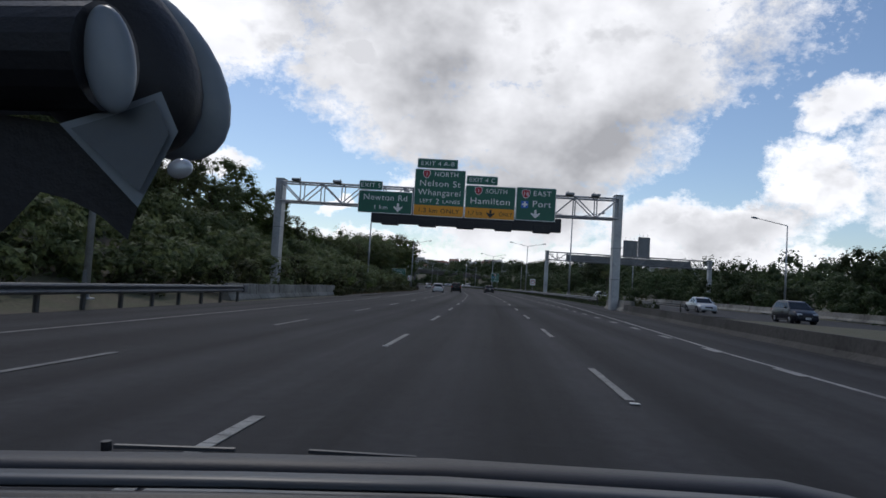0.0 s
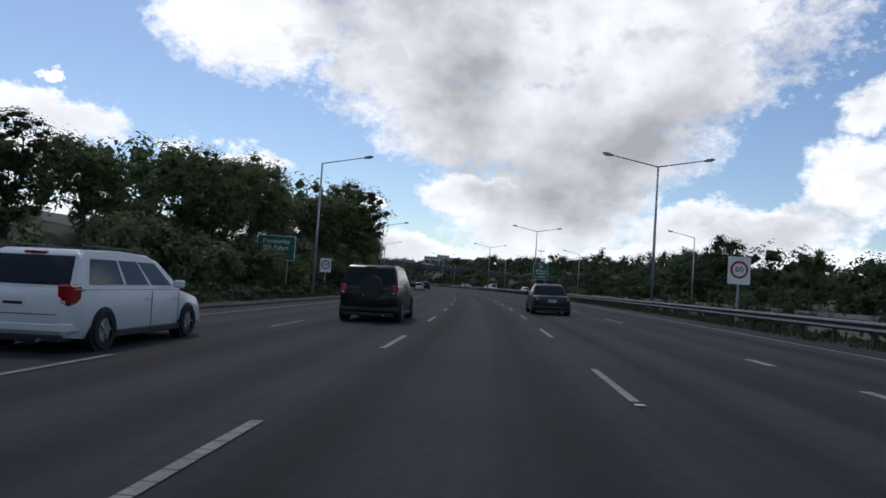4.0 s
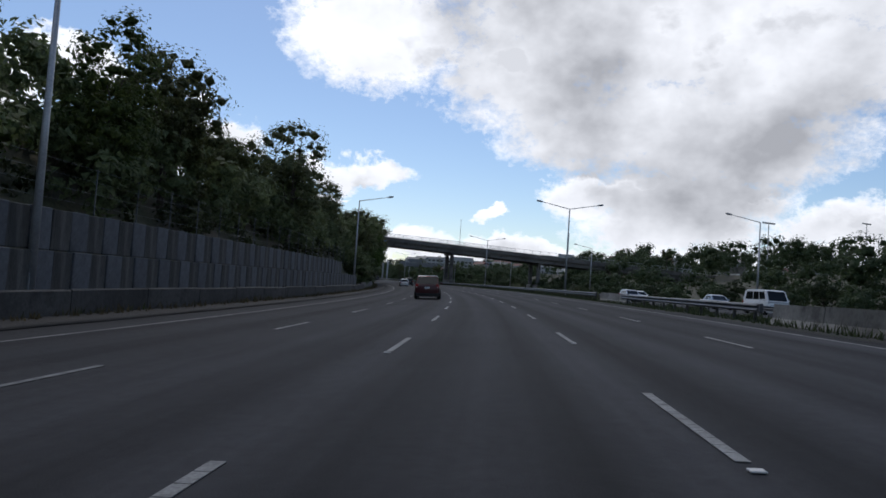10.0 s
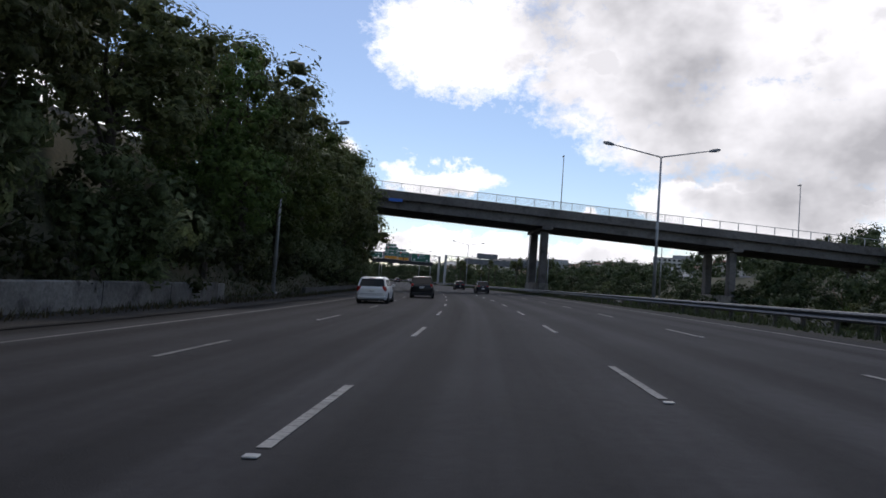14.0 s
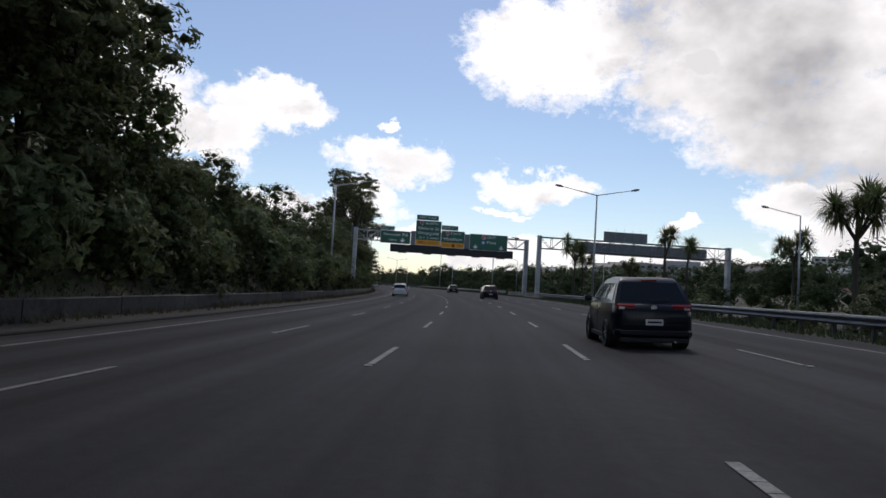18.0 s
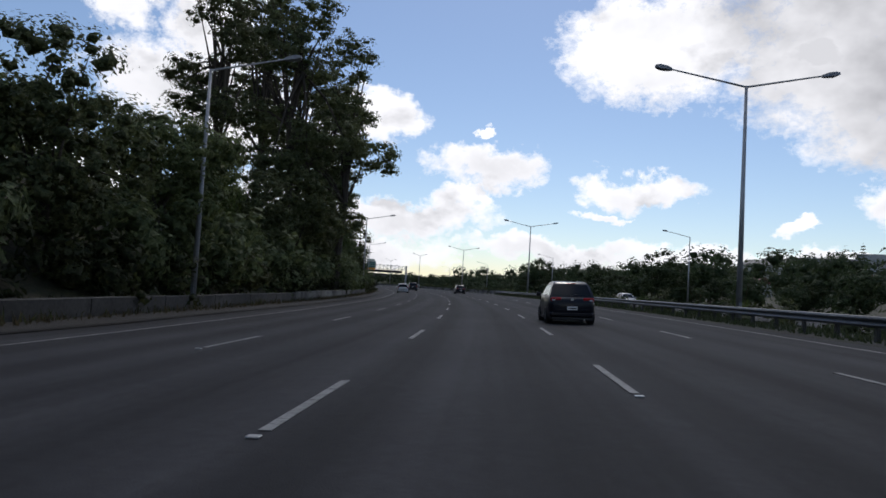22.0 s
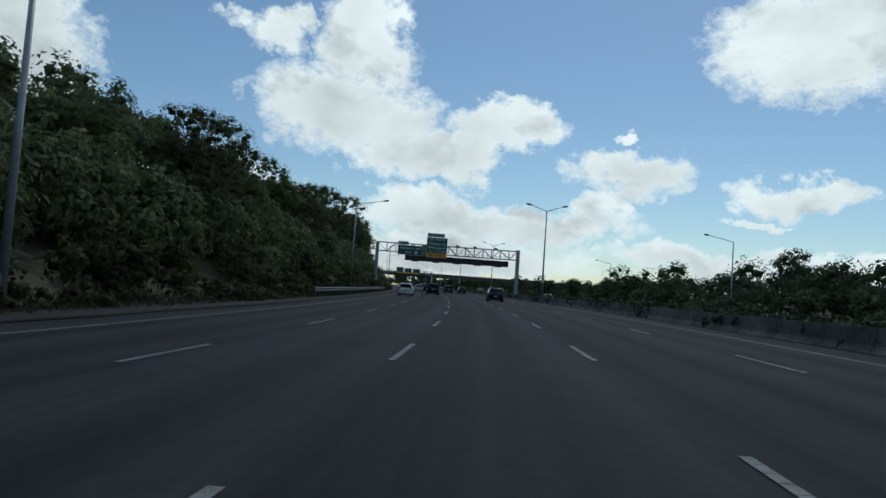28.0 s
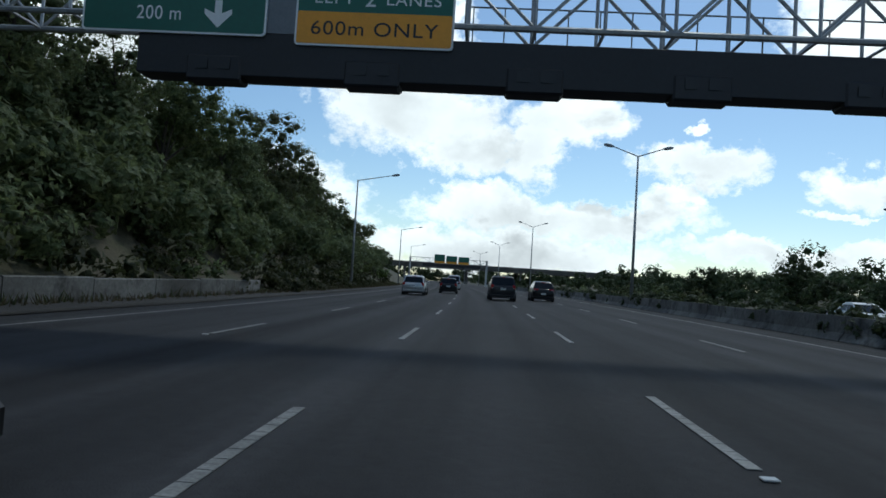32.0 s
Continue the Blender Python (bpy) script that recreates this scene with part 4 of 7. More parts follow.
_b, _zu = bridge(437, 449, -40, 120, 10.0, -0.040, (12.1, 38, 60, 82, 104), "long grey concrete overbridge with a steel hand rail across the motorway", depth=1.35)
for _x in (13.6, 46.0, -20.0):
    part("lamp_column", bar_bm((_x, -5.7, _zu(_x) + 1.4), (_x, -5.7, _zu(_x) + 9.5), 0.08, 7, 0.05), STEEL, _b)
    part("lamp_head", box_bm(_x - 0.1, _x + 0.1, -5.8, -5.1, _zu(_x) + 9.45, _zu(_x) + 9.6, bevel=0.03), DULLSTEEL, _b)
part("name_plate", box_bm(-9.0, -7.2, -6.165, -6.15, 11.2, 11.6), BLUE, _b, "small blue name plate")
bridge(1120, 1134, -60, 90, 7.0, 0.0, (-16, 14, 40), "distant concrete road bridge over the motorway", rail=False)


# ---- barriers and walls ----
W_BEAM = [(0.0, 0.0), (0.05, 0.02), (0.08, 0.07), (0.05, 0.12), (0.0, 0.155), (0.05, 0.19), (0.08, 0.24), (0.05, 0.29), (0.0, 0.31), (-0.012, 0.31), (0.035, 0.285), (0.066, 0.24), (0.035, 0.195), (-0.012, 0.155), (0.035, 0.115), (0.066, 0.07), (0.035, 0.025), (-0.012, 0.0)]
rail_post_me = mesh_of("rail_post", box_bm(-0.05, 0.05, -0.075, 0.075, -0.1, 0.74, bevel=0.01), TIMBER)
rail_block_me = mesh_of("blockout", box_bm(-0.07, 0.07, -0.075, 0.075, 0.42, 0.72, bevel=0.01), TIMBER)


def guard_rail(s0, s1, lat, face, label="weathered galvanised W-beam guard rail on timber posts", lift=0.0, post_step=2.0, ends=True):
    """face: +1 where the beam bulges to the right, -1 to the left."""
    root = tagged(new("guard_rail"), label, "guard rail", "guard rails along the motorway")
    bm = bmesh.new()
    ss = list(np.arange(s0, s1, 4.0)) + [s1]
    sweep(bm, [(p[0] * face, p[1]) for p in W_BEAM], [(s, lat, road_z(s, lat) + 0.42 + lift) for s in ss])
    part("beam", bm, RAILSTEEL, root)
    s = s0 + 0.6
    while s < s1:
        z = road_z(s, lat)
        p = place(s, lat - face * 0.15, z + lift)
        m = pose(p.x, p.y, p.z, 0, 0, math.degrees(heading(s)))
        piece("rail_post", rail_post_me, root, m)
        s += post_step
    if ends:
        for s in (s0, s1):
            h = heading(s)
            p = place(s, lat, road_z(s, lat) + 0.40 + lift)
            bm = box_bm(-0.03, 0.10 * 1, -0.25, 0.25, 0, 0.36, bevel=0.03)
            e = part("end_terminal", bm, RAILSTEEL, root)
            e.matrix_basis = pose(p.x, p.y, p.z, 0, 0, math.degrees(h))


guard_rail(62, 264, 10.35, -1)
guard_rail(276, 297.5, 10.35, -1)
guard_rail(306, 533, 10.35, -1)
guard_rail(560, 671, 10.35, -1)
guard_rail(-60, 31, -11.3, 1)
guard_rail(172, 196, -11.3, 1)
guard_rail(748, 804, -11.3, 1)
guard_rail(58, 300, 17.0, 1, "galvanised guard rail along the opposite carriageway", lift=-0.15, post_step=8.0)
guard_rail(306, 700, 17.0, 1, "galvanised guard rail along the opposite carriageway", lift=-0.15, post_step=8.0)

WALLPANEL = mat("grey_wall_panel", (0.105, 0.108, 0.115), 0.9, var=0.3, scale=0.9, bump=0.3, bscale=14, stain=0.45, color2=(0.065, 0.065, 0.066))
STAINED = mat("blotched_concrete", (0.17, 0.165, 0.15), 0.92, var=0.3, scale=1.6, bump=0.4, bscale=10, stain=0.75, color2=(0.055, 0.052, 0.045))
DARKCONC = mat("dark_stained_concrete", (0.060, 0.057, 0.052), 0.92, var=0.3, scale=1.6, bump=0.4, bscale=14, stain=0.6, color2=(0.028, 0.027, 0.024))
LOW_WALL = [(-0.14, 0), (-0.14, 0.80), (-0.10, 0.84), (0.10, 0.84), (0.14, 0.80), (0.14, 0)]
JERSEY = [(-0.30, 0), (-0.30, 0.08), (-0.14, 0.30), (-0.09, 0.80), (0.09, 0.80), (0.14, 0.30), (0.30, 0.08), (0.30, 0)]


def barrier_run(s0, s1, lat, label, unit=6.0, profile=JERSEY, material=CONC, top=1.0, lat_at=None):
    """A run of precast barrier units with open joints; each unit is a part."""
    root = tagged(new("concrete_barrier"), label, "concrete barrier", "concrete barriers beside the road")
    s = s0
    while s < s1 - 0.2:
        e = min(s + unit, s1)
        la = lat if lat_at is None else lat_at(s)
        bm = bmesh.new()
        k = random.uniform(0.96, 1.04) * top
        sweep(bm, [(a, b * k) for a, b in profile], [(q, la, road_z(q, la) - 0.05) for q in np.linspace(s, e - 0.05, 3)])
        part("barrier_unit", bm, material, root)
        s = e
    return root


barrier_run(43.5, 52, 9.45, "weathered concrete crash barrier round the gantry post", 2.2, top=0.95)
barrier_run(52, 57, 10.6, "weathered concrete crash barrier beside the guard rail", 2.5, top=0.7)
barrier_run(31, 54, -12.2, "stained low concrete barrier below the bushes", 4.0)
barrier_run(197, 246, -12.1, "blotched pale low concrete wall at the foot of the slope", 4.5, LOW_WALL, STAINED, top=1.1)
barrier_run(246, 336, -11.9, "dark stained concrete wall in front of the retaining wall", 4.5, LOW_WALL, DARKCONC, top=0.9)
barrier_run(336, 382, -12.3, "blotched pale low concrete wall under overhanging trees", 5.0, LOW_WALL, STAINED, top=1.15)
barrier_run(400, 440, -12.3, "dark patchy low concrete wall under overhanging trees", 5.0, LOW_WALL, DARKCONC, top=0.7)
barrier_run(440, 462, -11.9, "pale grey concrete barrier with a hand-drawn line along it", 5.0, top=1.05)
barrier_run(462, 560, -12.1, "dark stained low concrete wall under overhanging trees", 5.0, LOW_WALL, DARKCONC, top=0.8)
barrier_run(560, 595, -12.1, "stain-patched low concrete wall under overhanging trees", 5.0, LOW_WALL, DARKCONC, top=0.75)
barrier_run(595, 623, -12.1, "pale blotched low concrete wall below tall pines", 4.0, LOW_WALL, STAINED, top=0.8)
barrier_run(623, 645, -12.1, "stain-patched low concrete wall under overhanging trees", 5.0, LOW_WALL, DARKCONC, top=0.75)
barrier_run(804, 836, -12.2, "stained low concrete wall with grass along its top", 4.0, LOW_WALL, STAINED, top=0.9)
barrier_run(264.5, 275.5, 10.7, "stained pale concrete barrier in the median gap", 3.6)
barrier_run(298, 306, 10.9, "broken pale concrete barrier between two guard rails", 2.0, top=1.0)
barrier_run(533, 560, 10.9, "concrete barrier round the gantry posts with tufts of grass", 4.5)
barrier_run(671, 1000, 10.9, "long stained pale concrete median barrier half hidden by bushes", 6.0, material=STAINED)
barrier_run(-60, 43, 7.6, "dark weathered concrete median barrier", 6.0, material=DARKCONC, top=0.66, lat_at=lambda s: float(np.interp(s, [-60, 43], [7.4, 8.9])))
barrier_run(-60, 330, 33.0, "pale stained concrete barrier below the hedge of the opposite carriageway", 12.0, top=0.9)


def crib_wall(s0, s1, lat, tiers):
    """Retaining wall of upright weathered panels in two stepped tiers, each panel a part."""
    root = tagged(new("retaining_wall"), "weathered grey panel retaining wall in two tiers below a wire fence", "retaining wall")
    w = 0.95
    for tier in range(tiers):
        me = mesh_of("wall_panel", box_bm(-0.08, 0.08, -w / 2 + 0.02, w / 2 - 0.02, 0, 1.22, bevel=0.02), TIMBER)
        mo = mesh_of("wall_panel", box_bm(-0.16, 0.10, -w / 2 + 0.02, w / 2 - 0.02, 0, 1.24, bevel=0.02), WALLPANEL)
        s, i = s0 + 4 * tier, 0
        while s < s1 - 14 * tier:
            z = road_z(s, lat) + 0.55 + tier * 1.26
            p = place(s, lat - 0.28 * tier + random.uniform(-0.02, 0.02), z)
            piece("wall_panel", me if i % 2 else mo, root, pose(p.x, p.y, p.z, 0, random.uniform(-1, 1), math.degrees(heading(s))))
            s += w
            i += 1
    return root


crib_wall(238, 334, -12.75, 2)


def wire_fence(s0, s1, lat, base, h, label):
    root = tagged(new("wire_fence"), label, "fence")
    s = s0
    post = mesh_of("fence_post", bar_bm((0, 0, -0.3), (0, 0, h), 0.022, 6), RAILSTEEL)
    while s < s1:
        p = place(s, lat, base(s))
        piece("fence_post", post, root, pose(p.x, p.y, p.z))
        s += 3.0
    for k in range(5):
        bm = bmesh.new()
        z = 0.15 + (h - 0.2) * k / 4
        sweep(bm, [(-0.004, 0), (0, 0.006), (0.004, 0)], [(q, lat, base(q) + z) for q in np.arange(s0, s1, 6.0)])
        part("fence_wire", bm, DULLSTEEL, root)
    return root


wire_fence(240, 332, -14.0, lambda s: road_z(s, -12) + 2.9, 1.9, "tall wire fence on steel posts above the retaining wall")


# ---- road signs and boxes ----
def post_sign(s, lat, w, h, z0, rows, label, posts=2, face=GREEN, turn=0.0):
    g = thing("road_sign", road_pose(s, lat, None, turn), label, "road sign")
    base = terrain(s, lat)
    for x in ((-w * 0.32, w * 0.32) if posts == 2 else (0,)):
        part("post", bar_bm((x, 0.06, -0.3), (x, 0.06, z0 + h * 0.9), 0.055, 7), STEEL, g)
    p = part("sign_panel", rounded_panel(-w / 2, w / 2, z0, z0 + h, -0.03, 0.0, 0.08), WHITE, g)
    part("sign_face", rounded_panel(-w / 2 + 0.04, w / 2 - 0.04, z0 + 0.04, z0 + h - 0.04, -0.035, -0.03, 0.06), face, p)
    for text, size, x, z, m, width in rows:
        lettering("lettering", text, size, x, z0 + z, -0.042, p, m, width=width)
    return g, p, z0


_g, _p, _z = post_sign(205.5, 12.75, 2.35, 2.55, 2.6, [("Port", 0.56, 0.30, 1.38, WHITE, 1.1), ("USE RIGHT", 0.30, 0, 0.92, WHITE, 1.7), ("2 LANES", 0.38, 0, 0.42, WHITE, 1.6)], "green roadside direction sign with a red route shield on two posts")
shield(0, _z + 2.08, 0.55, -0.042, _p, "16")
cross_mark(-0.62, _z + 1.4, 0.4, -0.042, _p)
post_sign(152.0, -15.8, 3.0, 1.9, 2.2, [("Ponsonby", 0.48, 0, 1.45, WHITE, 2.1), ("Mt Eden", 0.48, 0, 0.95, WHITE, 1.9), ("THIS EXIT", 0.30, 0, 0.42, WHITE, 1.4)], "green roadside direction sign among roadside bushes")


def speed_disc(s, lat, z0):
    g = thing("speed_sign", road_pose(s, lat), "square white speed sign board with a red ring, on one post", "road sign", "speed signs")
    part("post", bar_bm((0, 0.05, -0.3), (0, 0.05, z0 + 1.0), 0.05, 7), STEEL, g)
    p = part("board", rounded_panel(-0.5, 0.5, z0, z0 + 1.25, -0.03, 0.0, 0.06), WHITE, g)
    for r, m, y in ((0.40, RED, -0.036), (0.30, WHITE, -0.041)):
        bm = bmesh.new()
        bmesh.ops.create_circle(bm, cap_ends=True, radius=r, segments=28, matrix=Matrix.Translation((0, y, z0 + 0.66)) @ Matrix.Rotation(radians(90), 4, "X"))
        part("ring" if m is RED else "disc", bm, m, p)
    lettering("number", "80", 0.36, 0, z0 + 0.66, -0.046, p, BLACK)


speed_disc(131, 11.6, 1.9)
speed_disc(160, -13.4, 1.9)


def cabinet(s, lat, w=0.8, h=1.25):
    g = thing("roadside_cabinet", road_pose(s, lat), "pale grey metal equipment cabinet on a concrete base beside the road", "cabinet", "equipment cabinets")
    part("base", box_bm(-w * 0.6, w * 0.6, -0.35, 0.35, -0.3, 0.12, bevel=0.02), CONC, g)
    part("body", box_bm(-w / 2, w / 2, -0.28, 0.28, 0.12, h, bevel=0.03), PALE, g)
    part("roof", box_bm(-w / 2 - 0.04, w / 2 + 0.04, -0.32, 0.32, h, h + 0.06, bevel=0.015), PALE, g)
    d = part("door", box_bm(-w / 2 + 0.05, w / 2 - 0.05, -0.295, -0.281, 0.2, h - 0.08), PALE, g)
    part("handle", box_bm(w * 0.28, w * 0.34, -0.315, -0.296, 0.6, 0.78), DULLSTEEL, d)


PALE = mat("pale_enamel", (0.50, 0.50, 0.47), 0.5, var=0.08, scale=2, stain=0.2)
cabinet(41, -17.2)
cabinet(541, -14.9, 0.7, 1.7)
cabinet(811, -14.4, 0.9, 1.2)


# ---- plants ----
def cards(centres, normals, sizes, aspect=0.55, rnd=None):
    """Many small pointed leaves as one mesh's vertices and faces."""
    rnd = rnd or np.random.RandomState(3)
    n = len(centres)
    t = np.cross(normals, rnd.normal(size=(n, 3)))
    t /= np.linalg.norm(t, axis=1)[:, None] + 1e-9
    b = np.cross(normals, t)
    s = sizes[:, None]
    skew = b * s * (rnd.rand(n, 1) - 0.5) * 0.8
    verts = np.stack([centres - t * s * 0.8 + b * s * aspect, centres - t * s * 0.8 - b * s * aspect, centres + t * s + skew], 1).reshape(-1, 3)
    faces = np.arange(3 * n).reshape(n, 3)
    return verts, faces


def mesh_from(name, parts, materials):
    """parts: (verts, faces, material index, and the soft normals of the clump that the leaves belong to)."""
    vs, fs, mi, ns, o = [], [], [], [], 0
    for v, f, m, nv in parts:
        vs.append(v)
        ns.append(nv)
        fs += (f + o).tolist()
        mi += [m] * len(f)
        o += len(v)
    me = bpy.data.meshes.new(name)
    me.from_pydata(np.concatenate(vs).tolist(), [], fs)
    for m in materials:
        me.materials.append(m)
    me.polygons.foreach_set("material_index", mi)
    me.polygons.foreach_set("use_smooth", [True] * len(mi))
    me.normals_split_custom_set_from_vertices(np.concatenate(ns).tolist())
    return me


def unit(v):
    return v / (np.linalg.norm(v, axis=-1, keepdims=True) + 1e-9)


OCTA = (np.array([(1, 0, 0), (0, 1, 0), (-1, 0, 0), (0, -1, 0), (0, 0, 1), (0, 0, -1)], float), np.array([(0, 1, 4), (1, 2, 4), (2, 3, 4), (3, 0, 4), (1, 0, 5), (2, 1, 5), (3, 2, 5), (0, 3, 5)]))


def cores(shape, centres, radii, rnd):
    """The dense body of each clump, under its outer leaves."""
    v, f = shape
    n = len(centres)
    size = rnd.uniform(0.78, 1.14, (n, len(v), 1))
    turn = np.linalg.qr(np.random.RandomState(n % 9973).normal(size=(64, 3, 3)))[0]
    turn *= np.sign(np.linalg.det(turn))[:, None, None]
    w = np.einsum("vj,nij->nvi", v, turn)[np.arange(n) % 64]
    q = w * radii[:, None] * (0.45 + 0.9 * (size - 0.5)) + centres[:, None]
    return q.reshape(-1, 3), (f[None] + (np.arange(n) * len(v))[:, None, None]).reshape(-1, 3), w.reshape(-1, 3)


def crown(rnd, lobes, clumps, leaves, leaf, clump_r, hollow=0.55, flat=1.0):
    """Leaf clumps spread over lobes, each lobe (x, y, z, rx, ry, rz)."""
    vol = np.array([l[3] * l[4] for l in lobes])
    pick = rnd.choice(len(lobes), clumps, p=vol / vol.sum())
    d = rnd.normal(size=(clumps, 3))
    d /= np.linalg.norm(d, axis=1)[:, None]
    r = hollow + (1 - hollow) * rnd.rand(clumps) ** 0.5
    r *= 1 + 0.07 * rnd.normal(size=clumps)
    L = np.array(lobes)[pick]
    c = L[:, :3] + d * L[:, 3:] * r[:, None] * 0.9
    leaves, leaf = int(leaves * 1.75), leaf * 0.56
    cr = clump_r * rnd.uniform(0.6, 1.3, clumps)
    idx = np.repeat(np.arange(clumps), leaves)
    o = rnd.normal(size=(len(idx), 3)) + d[idx] * 0.5 + np.array([0, 0, 0.35])
    o /= np.linalg.norm(o, axis=1)[:, None]
    shell = (0.50 + 0.52 * rnd.rand(len(idx)) ** 0.7) * (1 + 0.12 * rnd.normal(size=len(idx)))
    p = c[idx] + o * np.array([1, 1, 0.75 * flat]) * (cr[idx] * shell * 0.85)[:, None]
    nrm = o + d[idx] * 0.3 + rnd.normal(size=o.shape) * 0.25 + np.array([0, 0, 0.2])
    nrm /= np.linalg.norm(nrm, axis=1)[:, None]
    return cards(p, nrm, leaf * rnd.uniform(0.6, 1.4, len(idx)), 0.6, rnd), c, np.repeat(unit(o + d[idx] * 0.45 + nrm * 0.35), 3, 0), cores(OCTA, c, np.outer(cr, (0.40, 0.40, 0.30 * flat)), rnd)


def wood(bm, trunk, limbs, rnd, tips):
    """A bent, tapered trunk with limbs towards some of the clumps."""
    h, r = trunk
    pts = [Vector((0, 0, -0.4))]
    for k in range(1, 6):
        pts.append(Vector((rnd.normal() * 0.12 * k * h / 12, rnd.normal() * 0.12 * k * h / 12, h * k / 5)))
    for k in range(5):
        bar(bm, pts[k], pts[k + 1], r * (1 - 0.16 * k), 7, r * (1 - 0.16 * (k + 1)))
    for i in range(limbs):
        t = Vector(tips[rnd.randint(len(tips))])
        k = rnd.randint(2, 5)
        a = pts[k]
        m = a.lerp(t, 0.5) + Vector((0, 0, 0.12 * (t - a).length))
        bar(bm, a, m, r * 0.35, 5, r * 0.2)
        bar(bm, m, t, r * 0.2, 4, r * 0.06)


def tree(name, seed, lobes, clumps, leaves, leaf, clump_r, trunk, limbs, material, label, category="tree", hollow=0.55, flat=1.0):
    rnd = np.random.RandomState(seed)
    root = tagged(new(name), label, category, "trees beside the motorway")
    (v, f), tips, soft, (cv, cf, cn) = crown(rnd, lobes, clumps, leaves, leaf, clump_r, hollow, flat)
    c = new("crown", mesh_from("crown", [(v, f, 0, soft), (cv, cf, 0, cn)], [material]))
    c.parent = root
    bm = bmesh.new()
    wood(bm, trunk, limbs, rnd, tips)
    part("trunk", bm, BARK, root)
    return root


def norfolk(seed, h, label):
    """Star pine: straight trunk with level tiers of drooping branches."""
    rnd = np.random.RandomState(seed)
    root = tagged(new("norfolk_pine"), label, "tree", "trees beside the motorway")
    P, Nn, S = [], [], []
    bm = bmesh.new()
    bar(bm, (0, 0, -0.4), (0, 0, h), 0.32, 8, 0.03)
    z = h * 0.18
    while z < h - 0.4:
        reach = 0.26 * (h - z) ** 0.85 + 0.3
        k = 7
        a0 = rnd.rand() * 6
        for i in range(k):
            a = a0 + 2 * math.pi * i / k + rnd.normal() * 0.1
            end = Vector((math.cos(a) * reach, math.sin(a) * reach, z + 0.12 * reach))
            bar(bm, (0, 0, z), end, 0.05, 4, 0.015)
            m = int(14 + reach * 9)
            t = rnd.rand(m) ** 0.7
            side = rnd.normal(size=m) * 0.16 * reach * (1.15 - t)
            q = np.outer(t, end) + np.array([0, 0, z]) * (1 - t)[:, None]
            q += np.outer(side, (-math.sin(a), math.cos(a), 0))
            q[:, 2] += rnd.normal(size=m) * 0.12
            P.append(q)
            S.append(np.full(m, 0.2 + 0.03 * reach))
        z += 0.75 + 0.02 * h
    P, S = np.concatenate(P), np.concatenate(S)
    Nn = rnd.normal(size=P.shape) * 0.5 + np.array([0, 0, 1])
    Nn /= np.linalg.norm(Nn, axis=1)[:, None]
    v, f = cards(P, Nn, S * rnd.uniform(0.8, 1.5, len(S)), 0.3, rnd)
    c = new("crown", mesh_from("crown", [(v, f, 0, np.repeat(Nn, 3, 0))], [LEAFD]))
    c.parent = root
    part("trunk", bm, BARK, root)
    return root


def cabbage_tree(seed, h, heads, label, spread=0.14):
    """Bare forked stems that end in spiky heads of sword leaves."""
    rnd = np.random.RandomState(seed)
    root = tagged(new("cabbage_tree"), label, "tree", "trees beside the motorway")
    bm = bmesh.new()
    fork = Vector((0, 0, h * 0.64))
    bar(bm, (0, 0, -0.3), fork, 0.15, 7, 0.11)
    for i in range(heads):
        a = 2 * math.pi * i / heads + rnd.rand()
        top = Vector((math.cos(a) * h * spread, math.sin(a) * h * spread, h * rnd.uniform(0.78, 0.98)))
        bar(bm, fork, top, 0.09, 6, 0.07)
        lb = bmesh.new()
        for k in range(190):
            d = Vector(rnd.normal(size=3))
            d.z = d.z * 0.8 + 0.25
            d.normalize()
            ln = rnd.uniform(0.8, 1.25)
            side = d.cross(Vector((0, 0, 1)))
            side = side.normalized() * 0.035 if side.length > 0.01 else Vector((0.035, 0, 0))
            m, e = top + d * ln * 0.6, top + d * ln - Vector((0, 0, 0.25 * ln * (1 - max(0, d.z))))
            vs = [lb.verts.new(p) for p in (top - side * 0.5, m - side, e, m + side, top + side * 0.5)]
            lb.faces.new(vs)
        part("leaf_head", lb, LEAF, root)
    part("trunk", bm, BARK, root)
    return root


def flax(seed, label):
    rnd = np.random.RandomState(seed)
    root = tagged(new("flax_bush"), label, "bush", "flax bushes")
    bm = bmesh.new()
    for k in range(110):
        a, t = rnd.rand() * 6.28, rnd.uniform(0.15, 0.75)
        ln = rnd.uniform(1.0, 1.9)
        d = Vector((math.cos(a) * math.sin(t), math.sin(a) * math.sin(t), math.cos(t)))
        side = Vector((-math.sin(a), math.cos(a), 0)) * rnd.uniform(0.03, 0.05)
        o = Vector((rnd.normal() * 0.2, rnd.normal() * 0.2, -0.05))
        m, e = o + d * ln * 0.6, o + d * ln + Vector((math.cos(a), math.sin(a), -0.6)) * 0.25 * ln * t
        bm.faces.new([bm.verts.new(p) for p in (o - side * 0.6, m - side, e, m + side, o + side * 0.6)])
    part("leaf_tuft", bm, LEAFL, root)
    sb = bmesh.new()
    for k in range(3):
        bar(sb, (rnd.normal() * 0.15, rnd.normal() * 0.15, 0), (rnd.normal() * 0.5, rnd.normal() * 0.5, rnd.uniform(2.0, 2.6)), 0.02, 4, 0.012)
    part("flower_stalk", sb, DRY, root)
    return root


